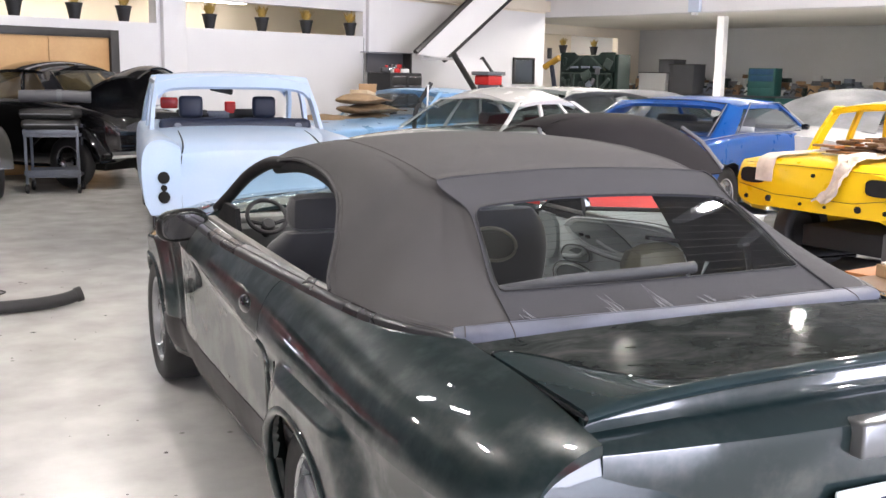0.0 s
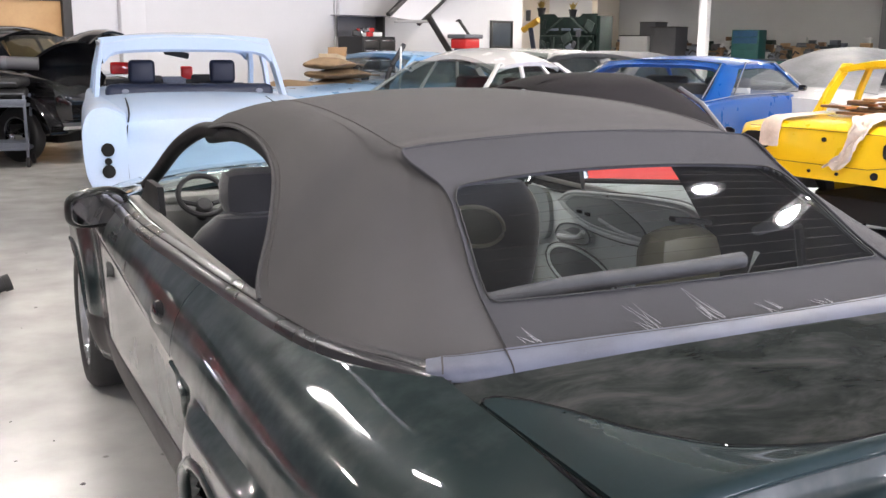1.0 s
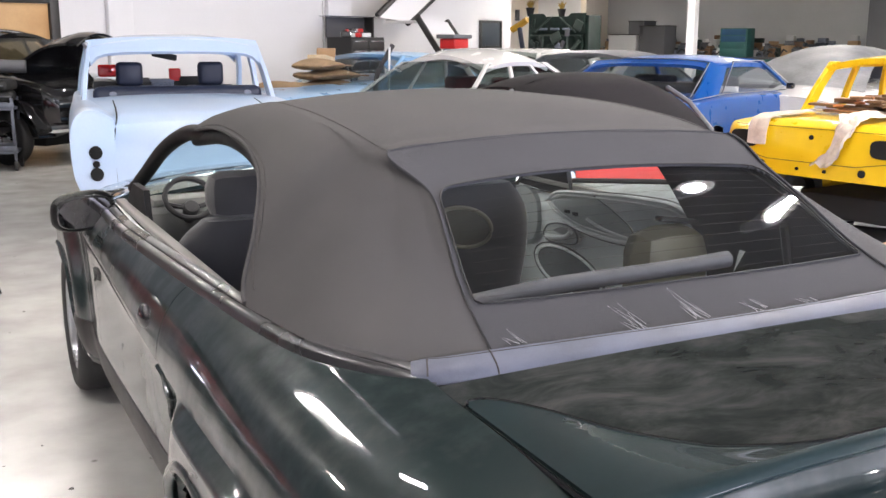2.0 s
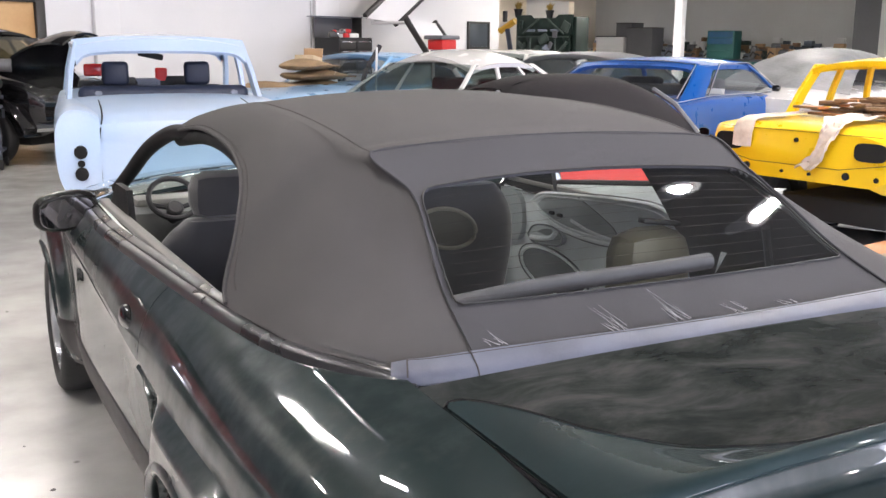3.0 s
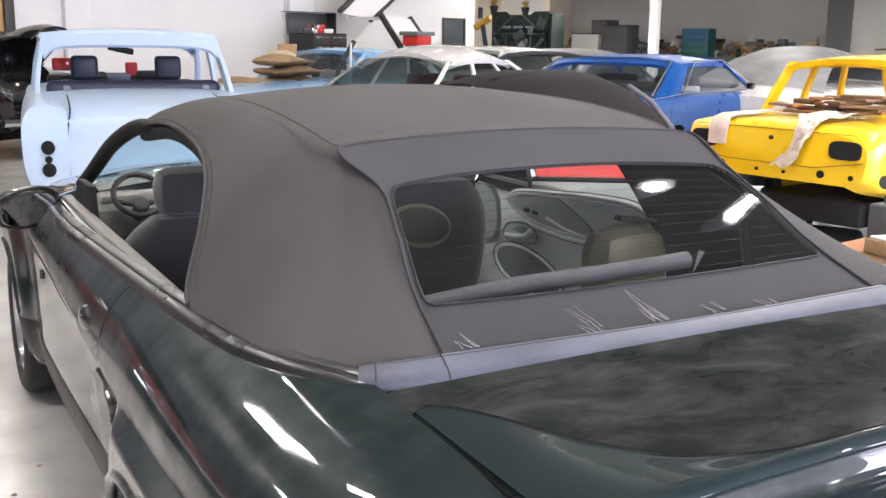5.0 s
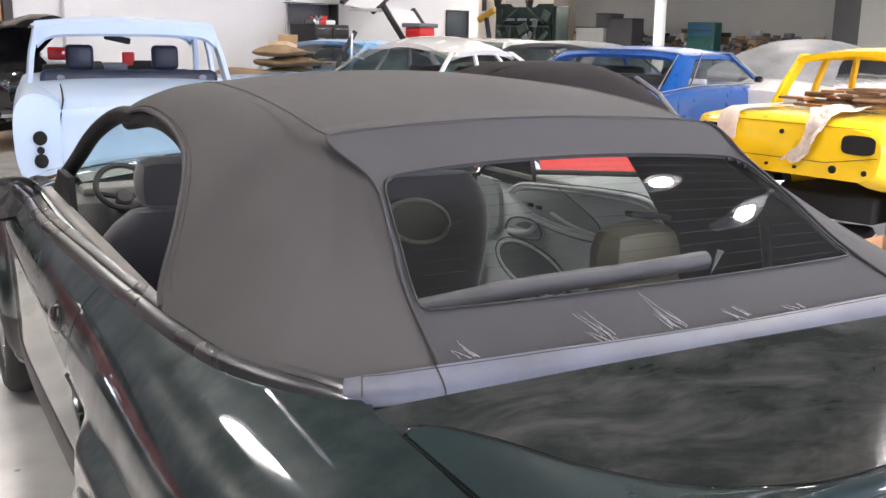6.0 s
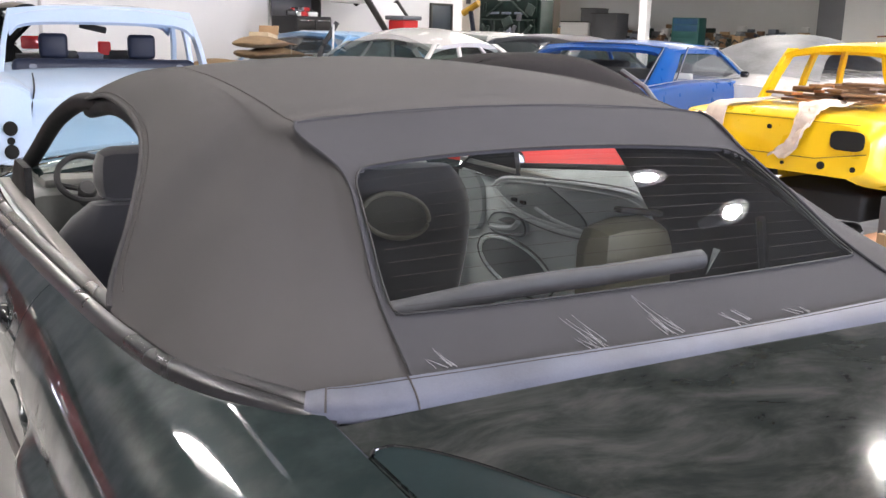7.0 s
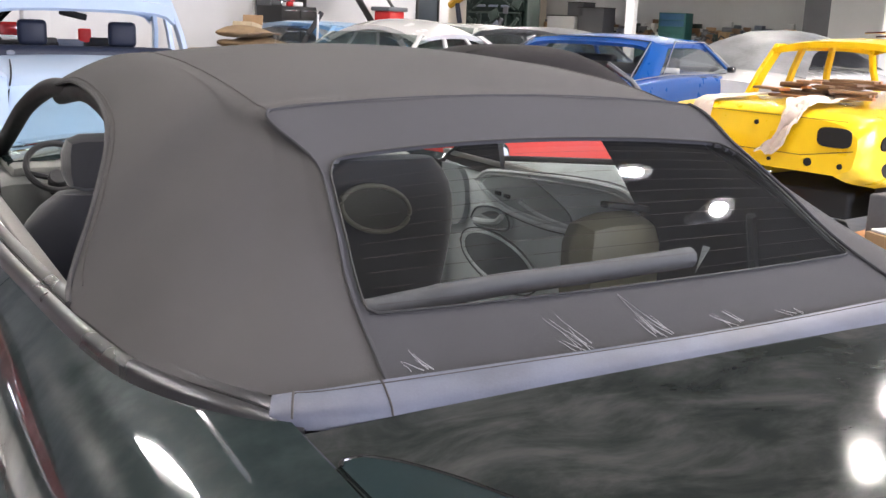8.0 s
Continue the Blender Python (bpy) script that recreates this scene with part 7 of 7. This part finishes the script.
rows = [[Vector((-0.68 + 1.36 * i / 20, -0.24 - 0.03 * math.sin(math.pi * k / 6) + 0.01 * math.sin(i * 1.3), 1.64 + (0.32 + (0.06 if abs(i - 10) > 4 else 0.0)) * k / 6)) for k in range(7)] for i in range(21)]
INSIDE = (0, 1.0, 1.7)
sheet("upper_panel", rows, M["engine_green"], rack, "greasy dark green cross panel", thick=0.04)
random.seed(17)
for k in range(16):
    x, z, w, h = random.uniform(-0.58, 0.58), random.uniform(0.35, 1.85), random.uniform(0.03, 0.12), random.uniform(0.03, 0.10)
    box_part("bracket", (-w, -0.02, -h), (w, 0.02, h), M[random.choice(("rack_brace", "dark_grey", "steel", "engine_green"))], rack, bevel=0.012, m=pose(x, -0.305 - 0.01 * (k % 3), z, 0, random.uniform(-40, 40), 0))
for x0, z0, x1, z1 in ((-0.62, 1.60, 0.62, 1.60), (-0.62, 0.92, 0.62, 0.92), (-0.35, 0.3, -0.30, 1.58), (0.35, 0.3, 0.30, 1.58), (-0.5, 1.66, -0.1, 1.95), (0.5, 1.66, 0.1, 1.95)):
    bm = bmesh.new()
    tube(bm, [(x0, -0.285, z0), ((x0 + x1) / 2, -0.30, (z0 + z1) / 2), (x1, -0.285, z1)], 0.018, 6)
    part("rib", bm, M["rack_brace"], rack)
for k in range(3):
    box_part("slot", (-0.42 + 0.30 * k, -0.30, 1.70), (-0.20 + 0.30 * k, -0.272, 1.745), M["steel"], rack, bevel=0.01)
box_part("backing", (-0.66, -0.14, 0.2), (0.66, -0.09, 1.95), M["engine_green"], rack)
hoist = thing("engine_hoist", MB @ pose(1.35, -1.4, 0), "yellow and navy folding engine hoist", "hoist")
bm = bmesh.new()
tube(bm, [(0.45, 0, 0.05), (0.05, 0, 1.85)], 0.05, 8)
part("mast", bm, M["navy"], hoist)
bm = bmesh.new()
tube(bm, [(-0.12, 0, 1.72), (0.28, 0, 1.92)], 0.07, 8)
part("jib", bm, M["engine_yellow"], hoist)
bm = bmesh.new()
tube(bm, [(0.02, -0.02, 1.9), (0.02, -0.02, 2.12)], 0.05, 8)
part("ram", bm, M["dark_trim"], hoist)
box_part("base", (0.1, -0.35, 0.0), (0.7, 0.35, 0.08), M["navy"], hoist)

# small fixture on the gallery edge
t = thing("emergency_light", MB @ pose(4.01, -0.004, 2.80), "small pale emergency light box on the gallery beam", "emergency light")
box_part("box", (-0.13, -0.10, 0.06), (0.13, -0.002, 0.36), M["pale_roof"], t, bevel=0.01)
box_part("lens", (-0.07, -0.085, 0.0), (0.07, -0.02, 0.058), M["paper"], t, bevel=0.01)

# store shelves and parts
bench = thing("store_bench", MB @ pose(1.6, 7.1, 0), "long store bench with teal cupboards", "bench")
box_part("worktop", (-4.2, -0.5, 1.05), (3.7, 0.5, 1.10), M["dark_grey"], bench)
for k in range(8):
    x = -4.15 + 0.98 * k
    box_part("cupboard", (x, -0.45, 0.05), (x + 0.94, 0.45, 1.048), M["teal"], bench, bevel=0.006)
random.seed(21)
KIT = ["engine_green", "steel", "brown_wood", "card", "silver_paint", "dark_grey", "grey_wall", "slate_primer", "grey_wall", "brown_wood"]
spots = []
for y, lo, hi in ((7.25, 0.30, 0.62), (6.85, 0.16, 0.40)):
    x = -2.45
    while x < 5.2:
        w = random.uniform(0.05, 0.15)
        spots.append((x, y, w, random.uniform(lo, hi)))
        x += 2 * w + random.uniform(0.0, 0.02)
for x, y, w, h in spots:
    d = random.uniform(0.10, 0.17)
    y += random.uniform(-0.03, 0.03)
    t = thing("stored_part", MB @ pose(x + w, y, 1.102, 0, 0, random.uniform(-15, 15)), "greasy machine part stored on the bench", "machine part", "parts on the store bench")
    mt = M[random.choice(KIT)]
    box_part("casing", (-w, -d, 0), (w, d, h * 0.75), mt, t, bevel=0.02)
    box_part("cap", (-w * random.uniform(0.4, 0.9), -d * 0.8, h * 0.751), (w * random.uniform(0.4, 0.9), d * 0.6, h * random.uniform(0.85, 1.0)), M[random.choice(KIT)], t, bevel=0.012)
    bm = bmesh.new()
    tube(bm, [(-w * 0.8, -d - 0.03, h * 0.2), (0, -d - 0.05, h * 0.5), (w * 0.8, -d - 0.03, h * 0.35)], 0.02, 6)
    part("pipe", bm, M["dark_trim"], t)
t = thing("tool_cabinet", MB @ pose(2.1, 6.50, 1.102), "teal tool cabinet with drawers on the bench", "cabinet")
box_part("case", (-0.38, -0.2, 0), (0.38, 0.2, 0.72), M["teal"], t, bevel=0.01)
for k in range(4):
    box_part("drawer", (-0.34, -0.215, 0.05 + 0.165 * k), (0.34, -0.201, 0.20 + 0.165 * k), M["blue_drawer" if k > 1 else "teal"], t, bevel=0.004)
for k, (x, z, w, h) in enumerate(((-1.2, 1.102, 0.45, 0.55), (-0.25, 1.102, 0.4, 0.78), (-0.75, 1.66, 0.25, 0.35))):
    t = thing("storage_box", MB @ pose(x, 6.45, z), "dark storage crate stacked in the store", "crate", "crates in the store")
    box_part("crate", (-w, -0.3, 0), (w, 0.3, h), M["dark_grey" if k != 0 else "grey_wall"], t, bevel=0.01)
    box_part("lid", (-w - 0.01, -0.31, h + 0.001), (w + 0.01, 0.31, h + 0.03), M["dark_trim"], t, bevel=0.006)

# bent rod stand between the cars
t = thing("hose_stand", pose(2.82, 8.0, 0), "black rubber hose on a slim white pole", "hose stand")
bm = bmesh.new()
tube(bm, spline([(0, 0, 0.02), (0.0, 0, 0.6), (0.0, 0, 1.02), (0.04, 0, 1.2), (0.12, 0, 1.32), (0.2, 0, 1.45)], 24), 0.028, 8)
part("hose", bm, M["rubber"], t)
bm = bmesh.new()
tube(bm, [(0.10, -0.05, 0.0), (0.15, -0.03, 1.43)], 0.012, 8)
part("pole", bm, M["paper"], t)
bm = bmesh.new()
lathe(bm, [(0, 0), (0.16, 0), (0.14, 0.03), (0, 0.04)], pose(0.05, 0, 0), 20)
part("foot", bm, M["rubber"], t)

# ---- by the vintage cars ----
cart = thing("utility_cart", pose(-0.84, 10.95, 0, 0, 0, -12), "blue-grey steel utility cart loaded with seat cushions", "cart")
for z in (0.20, 0.70):
    box_part("tray", (-0.32, -0.23, z), (0.32, 0.23, z + 0.03), M["steel"], cart, bevel=0.004)
    for y in (-0.235, 0.215):
        box_part("tray_lip", (-0.33, y, z + 0.031), (0.33, y + 0.02, z + 0.09), M["steel"], cart, bevel=0.003)
for x in (-0.32, 0.29):
    for y in (-0.23, 0.20):
        box_part("upright", (x, y, 0.12), (x + 0.03, y + 0.03, 0.84), M["steel"], cart, bevel=0.003)
        bm = bmesh.new()
        lathe(bm, [(0, -0.018), (0.055, -0.018), (0.06, 0), (0.055, 0.018), (0, 0.018)], pose(x + 0.015, y + 0.015, 0.06, 0, 90), 16)
        part("castor", bm, M["rubber"], cart)
for k, (z, w, rz) in enumerate(((0.795, 0.34, 5), (0.92, 0.33, -8))):
    t = thing("seat_cushion", pose(-0.86, 10.95, z, 0, 0, rz - 12), "black leather seat cushion lying on the cart", "cushion", "cushions on the cart")
    box_part("pad", (-w, -0.24, 0), (w, 0.24, 0.12), M["black_matt"], t, bevel=0.045)
    bm = bmesh.new()
    tube(bm, [(-w + 0.03, -0.235, 0.06), (w - 0.03, -0.235, 0.06)], 0.012, 6)
    part("piping", bm, M["silver_paint"], t)
t = thing("fabric_roll", pose(-0.80, 10.95, 1.125, 0, 0, -8), "grey rolled fabric bundle lying on the cushions", "fabric roll")
bm = bmesh.new()
tube(bm, spline([(-0.42, 0, 0.07), (0, 0, 0.075), (0.42, 0, 0.065)], 14), 0.075, 16)
part("roll", bm, M["dark_grey"], t)
bm = bmesh.new()
lathe(bm, [(0.078, -0.03), (0.08, 0), (0.078, 0.03)], pose(0.05, 0, 0.075, 0, 90), 16)
part("band", bm, M["silver_paint"], t)

# hose and wire on the floor
t = thing("exhaust_hose", pose(-1.48, 4.33, 0), "black rubber hose lying on the concrete floor", "hose")
bm = bmesh.new()
tube(bm, spline([(-0.75, 0.05, 0.045), (-0.4, -0.04, 0.045), (0.0, -0.03, 0.045), (0.22, 0.03, 0.05), (0.34, 0.06, 0.075)], 40), 0.042, 14)
part("tube", bm, M["rubber"], t)
bm = bmesh.new()
lathe(bm, [(0.036, -0.02), (0.050, -0.02), (0.050, 0.02), (0.036, 0.02)], Matrix.Translation((0.34, 0.06, 0.075)) @ pose(0, 0, 0, 0, 75, 8), 16)
part("cuff", bm, M["rubber"], t)
t = thing("wire_loop", pose(-1.72, 4.95, 0), "thin dark wire loop lying on the floor", "wire")
bm = bmesh.new()
tube(bm, [(0.16 * math.cos(a * 0.26) - 0.02, 0.10 * math.sin(a * 0.26), 0.006) for a in range(25)], 0.005, 6)
part("wire", bm, M["dark_trim"], t)

# ---- the packing bench beside the cars ----
t = thing("packing_table", pose(2.62, 0.70, 0), "brown wooden packing table littered with boxes", "table")
box_part("tabletop", (-0.60, -0.42, 0.58), (0.75, 0.28, 0.62), M["brown_wood"], t, bevel=0.006)
for x in (-0.54, 0.69):
    for y in (-0.36, 0.22):
        box_part("leg", (x - 0.03, y - 0.03, 0), (x + 0.03, y + 0.03, 0.579), M["brown_wood"], t)
t = thing("spray_bottle", pose(2.19, 0.66, 0.622), "black spray bottle with a red label", "bottle")
bm = bmesh.new()
lathe(bm, [(0, 0), (0.040, 0), (0.043, 0.01), (0.043, 0.12), (0.030, 0.165), (0.016, 0.18), (0.016, 0.205), (0, 0.205)], None, 24)
part("bottle", bm, M["black_matt"], t)
bm = bmesh.new()
lathe(bm, [(0.0438, 0.03), (0.0442, 0.035), (0.0442, 0.11), (0.0438, 0.115)], None, 24)
part("label_band", bm, M["red_plastic"], t)
box_part("trigger_head", (-0.02, -0.055, 0.206), (0.02, 0.03, 0.245), M["black_matt"], t, bevel=0.008)


def cloth(name, m, pts_u, w, mat, label, category, seed=1, crumple=0.02):
    """A strip of cloth laid along points, w wide, with folds."""
    t = thing(name, m, label, category)
    line = spline(pts_u, 30)
    rows = []
    for i, p in enumerate(line):
        row = []
        for k in range(13):
            u = -1 + 2 * k / 12
            q = noise.noise(Vector((u * 2.0 + seed, i * 0.22, seed * 1.7)))
            r = noise.noise(Vector((u * 1.2 - seed, i * 0.15, seed * 0.7)))
            row.append(Vector((p[0] + u * w * (1 + 0.25 * r) + crumple * r, p[1] - abs(crumple * q) * 0.8, p[2] + abs(crumple * q))))
        rows.append(row)
    global INSIDE
    INSIDE = (0, 0.5, 0.3)
    sheet("cloth", rows, mat, t, thick=0.004)
    return t


cloth("towel", pose(2.22, 0.66, 0.622), [(-0.01, -0.065, 0.06), (0.0, -0.055, 0.18), (0.0, 0.0, 0.262), (0.01, 0.05, 0.20), (0.02, 0.06, 0.08)], 0.085, M["blue_cloth"], "bright blue cloth hung over the spray bottle", "cloth", 3, 0.03)
for x, y, z, w, d, h, mt, lab, rz in ((2.62, 1.12, 0.0, 0.30, 0.12, 0.60, "orange_wood", "orange wooden drawer cabinet", 10), (2.35, 0.86, 0.622, 0.10, 0.08, 0.06, "card", "small cardboard box with white filling", -12), (2.75, 0.75, 0.622, 0.22, 0.16, 0.20, "card", "cardboard carton on the packing table", 14), (2.95, 0.72, 0.823, 0.17, 0.14, 0.14, "card", "opened cardboard carton with flaps", -20), (3.05, 0.55, 0.622, 0.14, 0.10, 0.09, "paper", "white paper packet on the table", 25), (2.45, 0.48, 0.622, 0.14, 0.07, 0.02, "paper", "flat white papers on the table", 30)):
    t = thing("cardboard_box" if mt != "orange_wood" else "drawer_cabinet", pose(x, y, z, 0, 0, rz), lab, "box" if mt != "orange_wood" else "cabinet")
    box_part("case", (-w, -d, 0), (w, d, h), M[mt], t, bevel=0.004)
    if mt == "card":
        box_part("flap", (-w, -d - 0.07, h + 0.001), (w, -d + 0.01, h + 0.006), M["card"], t, bevel=0)
        box_part("filling", (-w * 0.85, -d * 0.8, h + 0.001), (w * 0.85, d * 0.85, h + 0.012), M["paper"], t, bevel=0.004)
    elif mt == "orange_wood":
        for k in range(3):
            box_part("drawer", (-w + 0.03, -d - 0.015, 0.05 + 0.18 * k), (w - 0.03, -d - 0.001, 0.21 + 0.18 * k), M["orange_wood"], t, bevel=0.006)
for k in range(2):
    t = thing("grey_tube", pose(2.75, 1.0, 0.83 + 0.07 * k, 0, 0, 4 - 6 * k), "dark grey foam tube lying across the boxes", "foam tube", "foam tubes")
    bm = bmesh.new()
    tube(bm, [(-0.32, 0, 0), (0.35, 0, 0.0)], 0.03, 12)
    part("tube", bm, M["dark_grey"], t)
    bm = bmesh.new()
    tube(bm, [(0.351, 0, 0), (0.5, 0, 0)], 0.014, 8)
    part("rod", bm, M["paper"], t)
box_t = thing("crate", pose(2.75, 1.02, 0.0, 0, 0, 6), "grey crate that carries the foam tubes", "crate")
box_part("case", (-0.30, -0.05, 0.601), (0.30, 0.10, 0.798), M["dark_grey"], box_t, bevel=0.01)

# ---- on the yellow body ----
YC = pose(4.07, 3.19, 0, 0, 0, -81.5)
cloth("rag", YC, [(-0.38, 0.62, 0.985), (-0.40, 0.3, 0.982), (-0.43, 0.06, 0.965), (-0.44, -0.02, 0.90), (-0.44, -0.035, 0.76)], 0.075, M["pink_cloth"], "stained cream rag hanging over the yellow boot lid", "rag", 5, 0.012)
cloth("rag", YC, [(0.30, 0.6, 0.985), (0.29, 0.25, 0.985), (0.27, 0.05, 0.975), (0.27, -0.03, 0.90), (0.22, -0.045, 0.76), (0.10, -0.05, 0.64)], 0.07, M["pink_cloth"], "crumpled cream rag hanging down the yellow tail", "rag", 9, 0.07)
cloth("rag", YC, [(-0.35, 0.60, 0.992), (0.0, 0.50, 1.0), (0.35, 0.55, 0.992)], 0.05, M["pink_cloth"], "cream rag lying across the yellow boot lid", "rag", 12, 0.015)
random.seed(8)
for k in range(44):
    x, y, rz = random.uniform(-0.26, 0.48), random.uniform(0.46, 0.76), random.uniform(-28, 28)
    z = 0.985 + 0.021 * (k // 7)
    t = thing("wood_trim", YC @ pose(x, y, z, random.uniform(-2, 2), 0, rz), "brown veneered trim strip in a loose pile", "trim strip", "trim pieces on the boot lid")
    w = random.uniform(0.05, 0.15)
    box_part("strip", (-w, -0.045, 0), (w, 0.045, 0.019), M["orange_wood" if k % 3 == 0 else "brown_wood"], t, bevel=0.003)
    box_part("edge", (-w, -0.049, 0.002), (w, -0.0455, 0.017), M["brown_wood"], t, bevel=0)
for k in range(9):
    x, y, rz = random.uniform(-0.05, 0.40), random.uniform(1.35, 1.65), random.uniform(-60, 60)
    t = thing("trim_scrap", YC @ pose(x, y, 1.408 + 0.012 * (k % 3), 0, 0, rz), "scrap of brown and pink trim on the yellow roof", "trim scrap", "scraps on the roof")
    w = random.uniform(0.06, 0.17)
    bm = bmesh.new()
    box(bm, (-w, -0.06, 0), (w, 0.06, 0.012), None, 0.004)
    for v in bm.verts:
        v.co.z += 0.03 * abs(noise.noise(v.co * 6 + Vector((k, 0, 0))))
    part("scrap", bm, M["card" if k % 2 else "maroon"], t)
for k, (x, y, w) in enumerate(((4.75, 3.95, 0.45), (4.55, 3.1, 0.4), (5.2, 4.6, 0.35))):
    t = thing("black_cushion", pose(x, y, 0, 0, 0, 30 * k), "black vinyl seat cushion lying on the floor", "cushion", "cushions on the floor")
    box_part("pad", (-w, -0.24, 0), (w, 0.24, 0.13), M["black_matt"], t, bevel=0.05)
    bm = bmesh.new()
    tube(bm, [(-w + 0.04, -0.24, 0.07), (w - 0.04, -0.24, 0.07)], 0.012, 6)
    part("piping", bm, M["black_gloss"], t)

# flakes and grit on the concrete
random.seed(31)
bm = bmesh.new()
for k in range(110):
    x, y = random.uniform(-3.4, -0.9), random.uniform(-1.0, 6.0)
    r = random.choice((0.006, 0.008, 0.010, 0.012, 0.022)) * random.uniform(0.35, 0.85)
    ring = [bm.verts.new((x + r * (1.6 if k % 3 == 0 else 1.0) * math.cos(a + k) * random.uniform(0.5, 1.1), y + r * math.sin(a + k) * random.uniform(0.5, 1.1), 0.0008)) for a in [2 * math.pi * q / 7 for q in range(7)]]
    tip = bm.verts.new((x, y, 0.002 + r * 0.25))
    for q in range(7):
        bm.faces.new((ring[q], ring[(q + 1) % 7], tip))
debris = part("floor_debris", bm, M["dark_trim"])
tagged(debris, "dark flakes and grit scattered on the concrete floor", "debris", kind="stuff")
